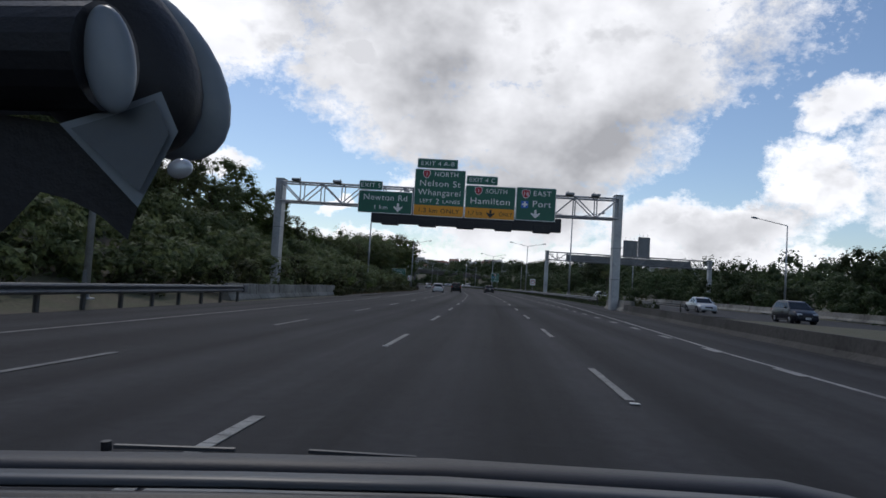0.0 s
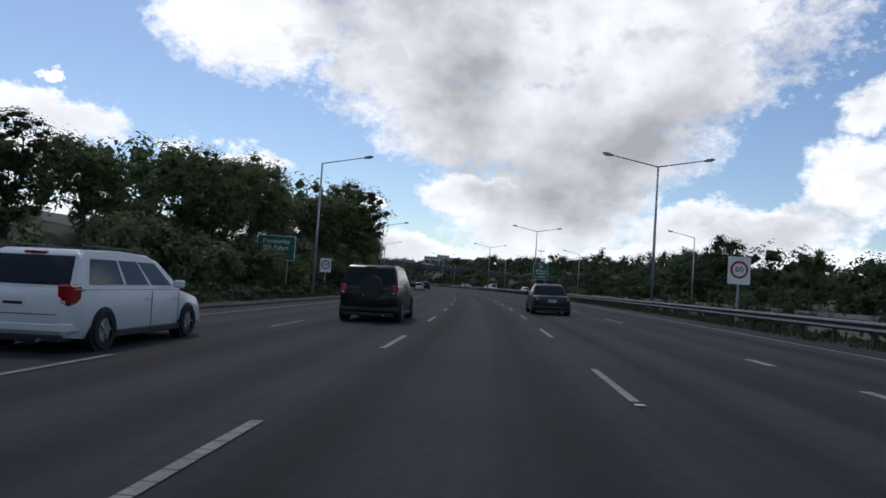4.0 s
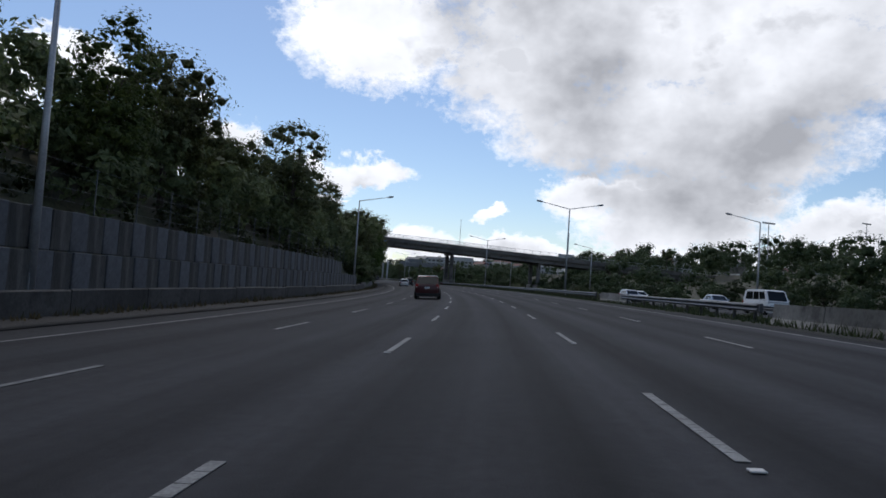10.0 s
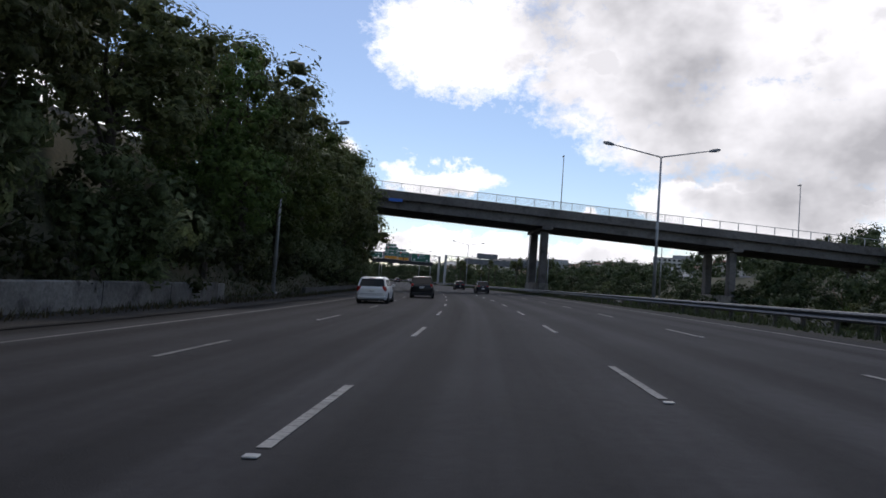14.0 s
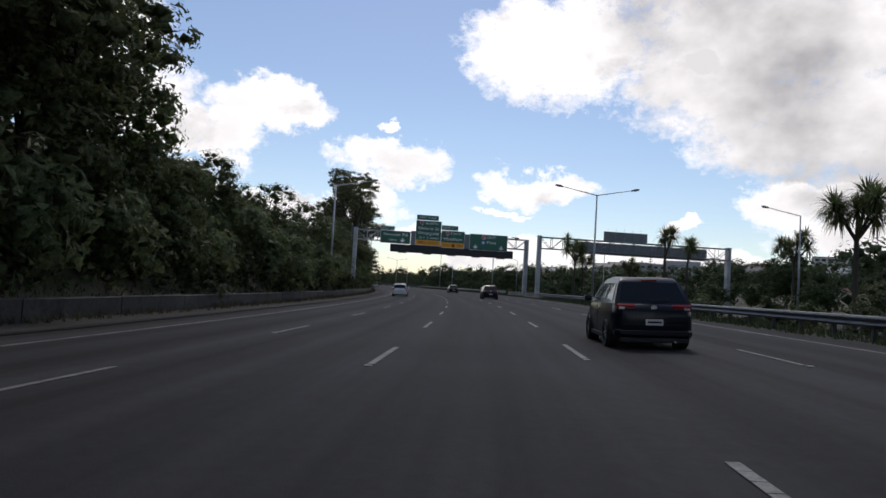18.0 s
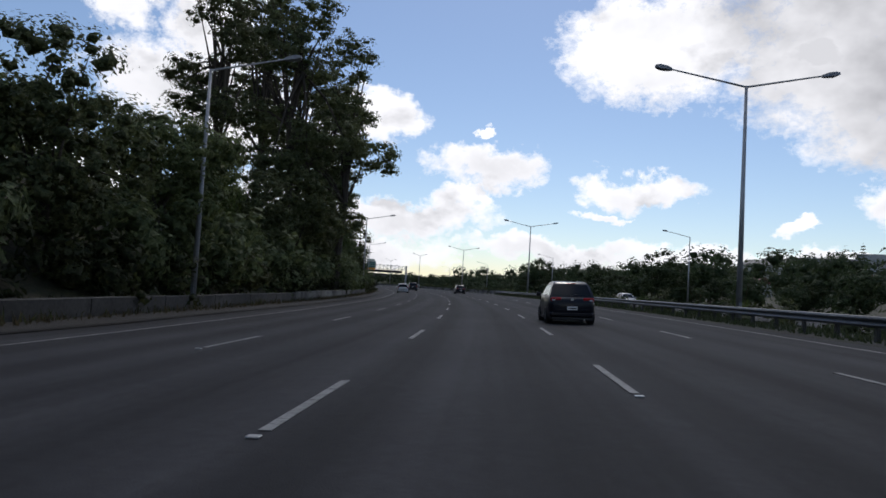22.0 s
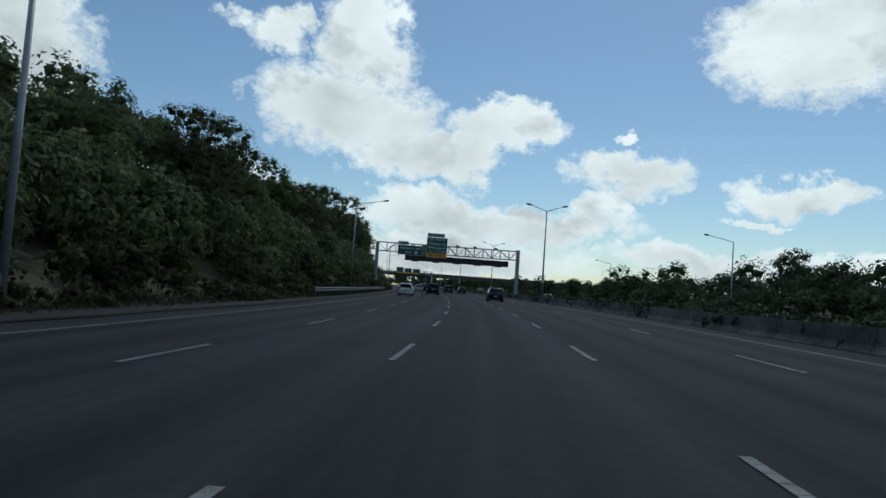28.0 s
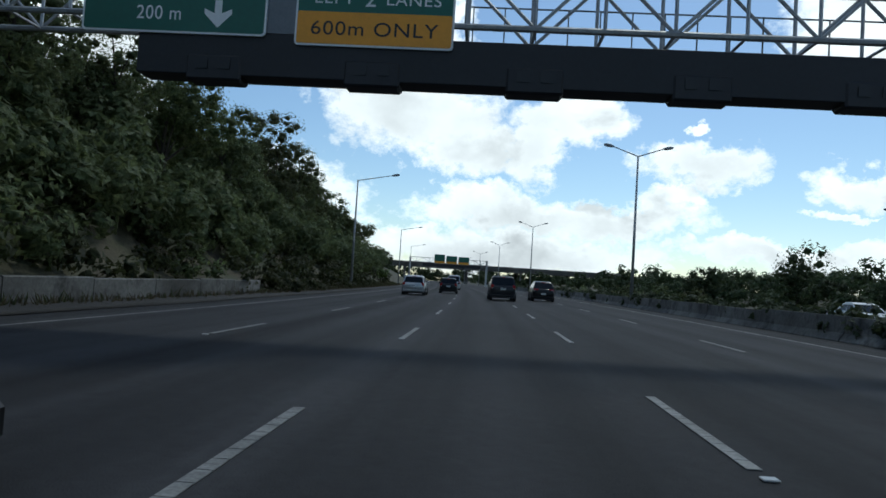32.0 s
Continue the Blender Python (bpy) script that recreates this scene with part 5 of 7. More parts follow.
TREES = [
    tree("broadleaf_tree", 11, [(0, 0, 6.3, 3.0, 2.8, 2.3), (1.6, 0.8, 5.0, 2.1, 2.1, 1.7), (-1.7, -0.6, 4.8, 2.2, 2.0, 1.8), (0.2, -1.6, 3.6, 2.2, 2.0, 1.6)], 190, 25, 0.185, 0.95, (5.6, 0.22), 9, LEAF, "dense green broadleaf tree on the roadside bank"),
    tree("broadleaf_tree", 12, [(0, 0, 7.0, 2.4, 2.6, 2.2), (0.9, -1.2, 5.2, 2.4, 2.0, 1.9), (-1.0, 1.0, 4.4, 2.5, 2.3, 2.0), (0.4, 0.6, 2.8, 2.4, 2.4, 1.5)], 190, 24, 0.18, 0.88, (6.0, 0.2), 9, LEAFD, "dark dense evergreen tree on the roadside bank"),
    tree("broadleaf_tree", 13, [(0, 0, 5.6, 3.3, 3.2, 1.7), (1.8, -1.2, 6.3, 1.8, 1.8, 1.2), (-1.9, 1.0, 6.0, 1.9, 1.7, 1.2), (0, 0.5, 3.4, 2.3, 2.3, 1.6)], 190, 25, 0.185, 0.92, (5.0, 0.24), 10, LEAF, "spreading green tree with a domed crown on the bank"),
    tree("broadleaf_tree", 14, [(0.3, 0, 6.6, 2.0, 2.1, 2.6), (-0.8, 0.9, 4.6, 2.0, 1.9, 2.0), (0.9, -0.8, 3.6, 2.2, 2.0, 1.8)], 180, 24, 0.175, 0.82, (6.2, 0.18), 8, LEAFL, "light green young tree on the roadside bank"),
]
FAR_TREES = [
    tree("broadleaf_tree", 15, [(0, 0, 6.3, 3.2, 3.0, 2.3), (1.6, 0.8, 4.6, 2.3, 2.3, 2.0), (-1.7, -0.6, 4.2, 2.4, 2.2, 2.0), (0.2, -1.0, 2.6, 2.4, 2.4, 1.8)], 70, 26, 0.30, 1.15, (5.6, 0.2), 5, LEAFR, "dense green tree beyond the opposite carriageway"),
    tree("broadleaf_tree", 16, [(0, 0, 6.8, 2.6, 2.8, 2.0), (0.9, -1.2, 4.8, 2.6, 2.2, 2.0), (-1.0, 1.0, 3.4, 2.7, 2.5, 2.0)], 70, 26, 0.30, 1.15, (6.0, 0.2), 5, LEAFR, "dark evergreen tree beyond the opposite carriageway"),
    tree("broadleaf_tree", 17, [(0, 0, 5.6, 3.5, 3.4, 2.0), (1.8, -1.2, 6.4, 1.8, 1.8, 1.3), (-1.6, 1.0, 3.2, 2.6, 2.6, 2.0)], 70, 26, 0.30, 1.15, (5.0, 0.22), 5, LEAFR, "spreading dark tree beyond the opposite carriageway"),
]
PINES = [
    tree("pine_tree", 21, [(0, 0, 22, 3.2, 3.0, 3.0), (2.2, 1.2, 18, 3.0, 2.6, 2.2), (-2.4, -0.8, 16.5, 3.0, 2.6, 2.2), (1.0, -2.2, 13, 3.2, 2.8, 2.0), (-1.8, 1.8, 11.5, 3.0, 2.8, 2.0), (1.5, 1.5, 9, 3.0, 2.6, 1.8)], 320, 22, 0.25, 0.95, (21, 0.42), 26, LEAFD, "very tall dark pine tree with layered ragged branches", hollow=0.3, flat=0.7),
    tree("pine_tree", 22, [(0, 0, 20, 3.6, 3.2, 2.4), (-2.0, 1.5, 16.5, 2.8, 2.8, 1.8), (2.4, -1.0, 14.5, 3.2, 2.4, 1.8), (0.0, 2.0, 11, 3.2, 2.8, 1.8), (0.6, -2.0, 8, 3.0, 2.8, 1.8)], 300, 22, 0.25, 0.95, (19, 0.40), 24, LEAFD, "very tall dark pine tree with open ragged branches", hollow=0.3, flat=0.7),
]
BUSHES = [
    tree("bush", 31, [(0, 0, 1.0, 1.2, 1.2, 0.9), (0.7, 0.4, 0.8, 0.9, 0.8, 0.7), (-0.6, -0.5, 0.7, 0.9, 0.9, 0.7)], 40, 11, 0.15, 0.5, (0.7, 0.06), 5, LEAF, "dense low green bush beside the road", "bush", 0.35),
    tree("bush", 32, [(0, 0, 1.2, 1.0, 1.1, 1.1), (0.5, -0.5, 0.8, 1.0, 0.8, 0.7)], 38, 11, 0.15, 0.48, (0.8, 0.05), 5, LEAFD, "dark scrubby bush beside the road", "bush", 0.35),
    tree("bush", 33, [(0, 0, 0.8, 1.3, 1.2, 0.7), (-0.7, 0.5, 0.9, 0.8, 0.8, 0.7)], 38, 11, 0.145, 0.46, (0.6, 0.05), 5, LEAFL, "light green leafy bush beside the road", "bush", 0.35),
]
for _t in BUSHES:
    _t["group"] = "bushes beside the motorway"
FLAX = [flax(41, "clump of sword-leaved flax with tall flower stalks"), flax(42, "clump of arching flax leaves on the bank")]
USED = {}


def plant(proto, s, lat, scale, turn=None, z=None):
    """The first goes where the original stands, the rest are copies."""
    p = place(s, lat, (terrain(s, lat) if z is None else z) - 0.08)
    turn = RND.uniform(0, 360) if turn is None else turn
    m = pose(p.x, p.y, p.z, 0, 0, turn)
    ob = proto if proto.name not in USED else None
    if ob is None:
        ob = copy_thing(proto, m)
    USED[proto.name] = True
    ob.matrix_basis = m @ Matrix.Diagonal((scale * RND.uniform(0.9, 1.1), scale * RND.uniform(0.9, 1.1), scale, 1))
    return ob


RND = random.Random(5)
# height of the skyline of the left bank along the road
TOP_S = [-60, 0, 60, 80, 100, 125, 150, 172, 190, 206, 216, 232, 248, 279, 300, 345, 360, 380, 400, 425, 440, 466, 480, 490, 505, 535, 552, 565, 590, 640, 655, 690, 740, 780, 830, 860, 900, 960]
TOP_Z = [14, 14, 12, 9.0, 8.6, 8.8, 11.5, 13, 14.8, 14, 10.5, 10.3, 11.3, 12.3, 12.5, 12.5, 12.5, 14, 15.5, 16, 15.5, 13.5, 9.6, 8.8, 8.2, 7.8, 8.5, 10, 9.5, 9.5, 11, 10, 11.5, 14, 16, 15, 13, 11]


BACK_ROW, LOW_SCRUB, FAR_ROW, MEDIAN_SCRUB = [], [], [], []


def spot(s, lat, h, r):
    p = place(s, lat, terrain(s, lat) - 0.3)
    return (p.x, p.y, p.z, h, r)


def left_bank():
    s = -50.0
    while s < 930:
        top = float(np.interp(s, TOP_S, TOP_Z))
        open_slope = 52 < s < 160
        flaxy = 655 < s < 750 or 55 < s < 130
        near = -20.5 if 140 < s < 172 else -24.0 if open_slope or s < 52 else (-17.5 if 528 < s < 556 else -15.2 if 345 < s < 655 else -16.8 if s < 655 else -19.5)
        # a front row of trees; the wood behind it is filled in below
        la = near + RND.uniform(-1.4, 1.4)
        h = max(3.0, top * RND.uniform(0.80, 1.04) - terrain(s, la))
        plant(RND.choices(TREES, (3, 4, 3, 2))[0], s + RND.uniform(-1.5, 1.5), la, min(1.6, h / 8.6))
        for j in range(2):
            lb = near - 5.0 - 4.5 * j + RND.uniform(-1.5, 1.5)
            hb = max(3.0, top * RND.uniform(0.85, 1.05) + 0.8 * j - terrain(s, lb))
            BACK_ROW.append(spot(s + RND.uniform(-2, 2), lb, hb * 1.05, hb * 0.42))
        # undergrowth that clothes the slope below the trees
        for j in range(0 if open_slope or s < 52 else 4):
            lb = (-14.8 if not 236 < s < 336 else -16.0) + (near + 2.5 + 14.8) * RND.random() - 1.5 * RND.random()
            hb = RND.uniform(3.0, 5.5)
            BACK_ROW.append(spot(s + RND.uniform(-3, 3), lb, hb, RND.uniform(1.5, 2.3)))
        for j in range(9 if 655 < s < 880 else 0):
            lb = RND.uniform(-30, -14.8)
            BACK_ROW.append(spot(s + RND.uniform(-3.5, 3.5), lb, RND.uniform(2.4, 4.2) + 0.12 * (-14 - lb), RND.uniform(1.6, 2.6)))
        for j in range(4 if 172 < s < 238 or 340 < s < 438 or 464 < s < 530 or 552 < s < 645 else 0):
            LOW_SCRUB.append(spot(s + RND.uniform(-3.5, 3.5), RND.uniform(-14.6, -12.9), RND.uniform(1.8, 3.2), RND.uniform(1.0, 1.7)))
        for j in range(11 if s < 52 or open_slope else 0):
            lb = RND.uniform(-27, -14.5)
            if 96 < s < 138 and lb > -23.5 and (lb > -16 or RND.random() < 0.85):
                continue
            BACK_ROW.append(spot(s + RND.uniform(-3, 3), lb, RND.uniform(2.0, 3.4) + 0.08 * (-14 - lb), RND.uniform(1.5, 2.3)))
        # scrub at the foot of the bank
        la = RND.uniform(-15.5, -13.0) if not open_slope else RND.uniform(-17, -13.2)
        if 236 < s < 336:
            la = RND.uniform(-17, -14.6)
        low = 112 < s < 156
        if int(s / 7.6) % 2:
            plant(RND.choice(BUSHES), s + RND.uniform(-2, 2), la, RND.uniform(0.4, 0.6) if low else RND.uniform(0.8, 1.5))
        for j in range(9 if open_slope or 640 < s < 806 else 0):
            LOW_SCRUB.append(spot(s + RND.uniform(-3.8, 3.8), RND.uniform(-15, -11.7), RND.uniform(0.6, 1.0), RND.uniform(0.5, 0.9)))
        for j in range(11 if open_slope or 640 < s < 880 else 3):
            LOW_SCRUB.append(spot(s + RND.uniform(-3, 3), RND.uniform(-21, -12.0) if open_slope or 640 < s < 880 else RND.uniform(-17, -13.6 if not 236 < s < 336 else -14.8), RND.uniform(0.6, 1.1) if low else RND.uniform(1.2, 2.6), RND.uniform(0.8, 1.4)))
        if flaxy and RND.random() < 0.6:
            plant(RND.choice(FLAX), s, RND.uniform(-15.5, -13.0), RND.uniform(0.8, 1.2))
        s += 7.6


left_bank()
for _s, _lat, _k, _i in ((606, -15.5, 1.05, 0), (612, -20, 1.08, 1), (620, -13.4, 1.12, 0), (626, -19.5, 1.1, 1), (629, -14.5, 1.0, 1), (636, -18, 0.95, 0), (597, -19, 0.85, 1)):
    plant(PINES[_i], _s, _lat, _k)
for _s, _lat, _k, _i in ((459, -15.6, 1.45, 2), (465, -14.9, 1.5, 0), (471, -15.2, 1.35, 1), (477, -16.4, 1.15, 3)):
    plant(TREES[_i], _s, _lat, _k)
_n = norfolk(51, 22, "tall star-tiered Norfolk pine above the bank")
plant(_n, 690, -24, 1.0)
plant(_n, 683, -31, 0.9)
plant(_n, 850, -34, 0.7)
plant(_n, 737, 143, 0.85)


RIGHT_S = [-60, 60, 130, 200, 260, 300, 350, 400, 440, 470, 520, 560, 600, 640, 665, 700, 760, 800, 860, 920, 1000]
RIGHT_Z = [6.8, 7.5, 6.5, 7, 6.8, 6, 6, 6.2, 5.5, 6.5, 8, 7.5, 7, 8, 9.5, 8, 7, 6.5, 6, 5.5, 5]


def right_side():
    s = -40.0
    while s < 960:
        # median scrub
        if s > 60 and not 250 < s < 318:
            plant(RND.choices(BUSHES, (3, 2, 2))[0], s + RND.uniform(-2, 2), RND.uniform(13.2, 15.8), RND.uniform(0.6, 0.95) * (1.15 if 690 < s else 1.0))
            for j in range(3 if not 250 < s < 318 else 0):
                MEDIAN_SCRUB.append(spot(s + RND.uniform(-4, 4), RND.uniform(12.6, 16.4) if not 258 < s < 310 else RND.uniform(14.5, 16.2), RND.uniform(0.9, 1.7) * (1.25 if s > 690 else 1), RND.uniform(0.6, 1.0)))
        if s > 675:
            for j in range(6):
                MEDIAN_SCRUB.append(spot(s + RND.uniform(-5, 5), RND.uniform(11.1, 11.5), RND.uniform(1.1, 1.6), RND.uniform(0.5, 0.8)))
            for j in range(5):
                MEDIAN_SCRUB.append(spot(s + RND.uniform(-4, 4), RND.uniform(11.7, 12.8), RND.uniform(1.0, 1.6), RND.uniform(0.6, 0.9)))
        if (330 < s < 430 or 490 < s < 680) and RND.random() < 0.6:
            plant(RND.choice(FLAX), s, RND.uniform(13.4, 15.8), RND.uniform(0.6, 0.9))
        if 57 < s < 671:
            for j in range(5):
                MEDIAN_SCRUB.append(spot(s + RND.uniform(-5, 5), RND.uniform(10.9, 12.4), RND.uniform(0.35, 0.8), RND.uniform(0.35, 0.6)))
        # hedge and trees beyond the opposite carriageway
        top = float(np.interp(s, RIGHT_S, RIGHT_Z))
        la = 38.5 + RND.uniform(-1.2, 1.2)
        plant(RND.choice(FAR_TREES), s + RND.uniform(-2, 2), la, min(1.6, max(2.5, top * RND.choice((0.55, 0.6, 0.7, 1.05)) - terrain(s, la)) / 8.6))
        for j in range(3):
            lb = (36.2, 43, 50)[j] + RND.uniform(-1.5, 2.5)
            tall = RND.random() < 0.45
            hb = max(2.0, top * (0.50, 1.15 if tall else 0.72, 1.25 if tall else 0.8)[j] * RND.uniform(0.9, 1.1) - terrain(s, lb))
            FAR_ROW.append(spot(s + RND.uniform(-3, 3), lb, hb, max(2.0, hb * 0.5)))
        s += 9.5


right_side()
for _s, _lat, _k, _i in ((747, 41, 1.25, 0), (753, 44, 1.3, 1), (742, 47, 1.1, 2), (758, 50, 1.05, 0), (712, 44, 1.15, 2), (823.7, 65.7, 1.4, 1), (830, 68, 1.35, 0), (818, 69, 1.15, 2), (866, 52, 0.9, 2), (655, 42, 1.05, 1), (662, 46, 1.1, 0), (672, 43, 1.0, 2), (214, 46, 1.35, 0), (222, 50, 1.45, 1), (232, 47, 1.2, 2), (256, 62, 1.4, 0), (268, 66, 1.3, 1)):
    plant(FAR_TREES[_i], _s, _lat, _k)
_c = cabbage_tree(61, 7.5, 6, "cabbage tree with spiky round leaf heads on bare stems")
_d = cabbage_tree(62, 7.0, 2, "slender cabbage tree with two round spiky heads", 0.11)
plant(_d, 504.3, 15.7, 1.0)
plant(_d, 501.5, 16.5, 0.85)
for _s, _lat, _k in ((526.8, 13.2, 1.0), (531, 15.2, 0.85), (514, 15.8, 0.62), (480, 16.4, 0.92), (520, 34.8, 1.2), (175, 38, 1.0), (182, 42, 0.9), (470, 98, 1.2), (506, 102, 1.3), (482, 88, 1.2)):
    plant(_c, _s, _lat, _k)


# ---- vehicles ----
GLASS = mat("dark_window_glass", (0.012, 0.014, 0.016), 0.06, var=0.05, spec=0.3)
TYRE = mat("tyre_rubber", (0.014, 0.014, 0.014), 0.85, var=0.15, bump=0.2)
RIM = mat("wheel_alloy", (0.45, 0.46, 0.47), 0.35, 0.8, var=0.08)
TAIL = mat("red_lamp_lens", (0.30, 0.010, 0.010), 0.15, var=0.05, coat=0.5)
HEADLAMP = mat("clear_lamp_lens", (0.65, 0.67, 0.70), 0.08, 0.2, var=0.05, coat=0.5)
TRIM = mat("black_plastic_trim", (0.015, 0.015, 0.016), 0.6, var=0.1)
PLATE = mat("white_plate", (0.70, 0.70, 0.68), 0.5, var=0.04)


def paint(name, color, metal=0.0):
    return mat("car_paint_" + name, color, 0.28, metal, var=0.05, scale=1.0, coat=0.15, spec=0.25)


P_WHITE, P_BLACK, P_BLUE = paint("white", (0.68, 0.68, 0.66), 0.0), paint("black", (0.008, 0.008, 0.009)), paint("dark_blue", (0.007, 0.008, 0.014))
P_GREY, P_SILVER, P_MAROON = paint("grey", (0.022, 0.022, 0.024)), paint("silver", (0.42, 0.43, 0.44), 0.6), paint("maroon", (0.06, 0.015, 0.016))


def loft(bm, rings):
    n = len(rings[0])
    vs = [[bm.verts.new(p) for p in r] for r in rings]
    for a, b in zip(vs, vs[1:]):
        for i in range(n):
            j = (i + 1) % n
            bm.faces.new((a[i], b[i], b[j], a[j]))
    bm.faces.new(vs[0])
    bm.faces.new(vs[-1][::-1])
    return bm


def wheel(root, x, y, r, side):
    w = thing_part("wheel", root, pose(x, y, r))
    bm = bmesh.new()
    prof = [(0.60 * r, -0.10), (0.93 * r, -0.105), (r, -0.06), (r, 0.06), (0.93 * r, 0.105), (0.60 * r, 0.10)]
    rings = []
    for k in range(20):
        a = 2 * math.pi * k / 20
        rings.append([bm.verts.new((q, math.cos(a) * d, math.sin(a) * d)) for d, q in prof])
    for k in range(20):
        a, b = rings[k], rings[(k + 1) % 20]
        for i in range(5):
            bm.faces.new((a[i], a[i + 1], b[i + 1], b[i]))
    me = mesh_of("tyre", bm, TYRE)
    w.data = me
    rim = bmesh.new()
    bar(rim, (-0.07, 0, 0), (0.07, 0, 0), 0.60 * r, 16)
    bar(rim, (side * 0.07, 0, 0), (side * 0.10, 0, 0), 0.14 * r, 8)
    for k in range(5):
        a = 2 * math.pi * k / 5
        bar(rim, (side * 0.085, 0, 0), (side * 0.085, math.cos(a) * 0.56 * r, math.sin(a) * 0.56 * r), 0.05 * r, 4)
    part("rim", rim, RIM, w)


def thing_part(name, parent, m):
    ob = new(name, bpy.data.meshes.new(name))
    ob.parent = parent
    ob.matrix_basis = m
    return ob


SHAPES = {
    # length, width, height, belt, bonnet height, bonnet length, rear overhang of the glass, wheel radius
    "estate": (4.4, 1.70, 1.47, 0.92, 0.86, 1.05, 0.10, 0.30),
    "suv": (4.55, 1.82, 1.72, 1.08, 1.02, 1.05, 0.16, 0.36),
    "hatch": (3.92, 1.68, 1.53, 0.98, 0.92, 0.85, 0.16, 0.30),
    "sedan": (4.65, 1.76, 1.45, 0.92, 0.86, 1.15, 0.95, 0.31),
    "van": (4.75, 1.72, 1.98, 1.10, 1.05, 0.25, 0.06, 0.32),
}


def car(kind, body_paint, label, m, extras=()):
    """A road vehicle, nose along +y: lofted body, glasshouse, separate glass, wheels, lamps, bumpers, plates and mirrors."""
    ln, wd, ht, belt, hood, hl, rake, r = SHAPES[kind]
    c = thing("car", m, label, "van" if kind == "van" else "car", "traffic on the motorway")
    hw, y0, y1 = wd / 2, -ln / 2, ln / 2
    base = r * 0.62

    def ring(y, zb, zt, w, tuck=0.9):
        k = w
        return [(-k * tuck, y, zb), (k * tuck, y, zb), (k, y, zb + (zt - zb) * 0.25), (k, y, zb + (zt - zb) * 0.65), (k * 0.95, y, zt - 0.04), (k * 0.86, y, zt), (-k * 0.86, y, zt), (-k * 0.95, y, zt - 0.04), (-k, y, zb + (zt - zb) * 0.65), (-k, y, zb + (zt - zb) * 0.25)]

    deck = belt if rake < 0.5 else belt - 0.02
    rows = [ring(y0, base + 0.16, deck - 0.14, hw * 0.80), ring(y0 + 0.04, base + 0.10, deck - 0.07, hw * 0.88), ring(y0 + 0.13, base + 0.03, deck - 0.02, hw * 0.95), ring(y0 + 0.45, base, deck, hw), ring(0, base, belt, hw), ring(y1 - hl - 0.25, base, belt, hw),
            ring(y1 - hl, base, hood + 0.02, hw), ring(y1 - 0.35, base, hood - 0.10, hw * 0.96), ring(y1 - 0.14, base + 0.03, hood - 0.20, hw * 0.90), ring(y1 - 0.04, base + 0.08, hood - 0.28, hw * 0.82), ring(y1, base + 0.16, hood - 0.36, hw * 0.72)]
    body = part("body", loft(bmesh.new(), rows), body_paint, c, smooth_faces=True)
    body.data.set_sharp_from_angle(angle=radians(48))
    # glasshouse
    gy0, gy1 = y0 + 0.12 + (rake if rake >= 0.5 else 0), y1 - hl - 0.05
    ty0, ty1 = gy0 + (0.30 if rake < 0.5 else 0.55) + (0.1 if kind == "hatch" else 0), gy1 - (0.75 if kind != "van" else 0.55)
    lo, hi = hw * 0.95, hw * {'hatch': 0.74, 'suv': 0.80}.get(kind, 0.77)
    if kind == "van":
        hi = hw * 0.86

    def gring(y, z, w):
        return [(-w, y, z), (w, y, z)]
    zb, zt = belt - 0.03, ht
    bm = bmesh.new()
    P = {}
    for nm, y, z, w in (("a", gy0, zb, lo), ("b", ty0 - 0.02, zt - 0.09, hi + 0.02), ("c", ty0 + 0.12, zt - 0.01, hi - 0.07), ("m", (ty0 + ty1) / 2, zt + 0.015, hi - 0.06), ("d", ty1 - 0.15, zt - 0.01, hi - 0.07), ("e", ty1 + 0.04, zt - 0.09, hi + 0.01), ("f", gy1, zb, lo)):
        P[nm] = (bm.verts.new((-w, y, z)), bm.verts.new((w, y, z)))
    order = "abcmdef"
    for p, q in zip(order, order[1:]):
        bm.faces.new((P[p][0], P[p][1], P[q][1], P[q][0]))
    for sd in (0, 1):
        seq = [P[k][sd] for k in order]
        bm.faces.new(seq if sd else seq[::-1])
    bm.faces.new((P["a"][0], P["f"][0], P["f"][1], P["a"][1]))
    rails = [e for e in bm.edges if min(v.co.z for v in e.verts) > zb + 0.1 and abs(e.verts[0].co.x - e.verts[1].co.x) < 0.3]
    bmesh.ops.bevel(bm, geom=rails, offset=0.045, segments=2, affect="EDGES", profile=0.5)
    roof = part("glasshouse", bm, body_paint, c, smooth_faces=True)
    roof.data.set_sharp_from_angle(angle=radians(40))

    def pane(name, quad, lift):
        """Glass set just off the body; quad: four corners."""
        q = [Vector(v) for v in quad]
        n = (q[1] - q[0]).cross(q[3] - q[0]).normalized()
        b = bmesh.new()
        o = [b.verts.new(v + n * lift) for v in q]
        i = [b.verts.new(v - n * 0.004) for v in q]
        b.faces.new(o)
        b.faces.new(i[::-1])
        for k in range(4):
            b.faces.new((o[k], i[k], i[(k + 1) % 4], o[(k + 1) % 4]))
        return part(name, b, GLASS, c)

    mixv = lambda a, b, t: tuple(a[k] + (b[k] - a[k]) * t for k in range(3))
    A0, A1, B0, B1 = (-lo, gy0, zb), (lo, gy0, zb), (-hi - 0.02, ty0 - 0.02, zt - 0.09), (hi + 0.02, ty0 - 0.02, zt - 0.09)

    def inset(a, b, cc, d, u, v0, v1):
        p, q = mixv(a, d, v0), mixv(b, cc, v0)
        s, t = mixv(a, d, v1), mixv(b, cc, v1)
        return [mixv(p, q, u), mixv(p, q, 1 - u), mixv(s, t, 1 - u), mixv(s, t, u)]
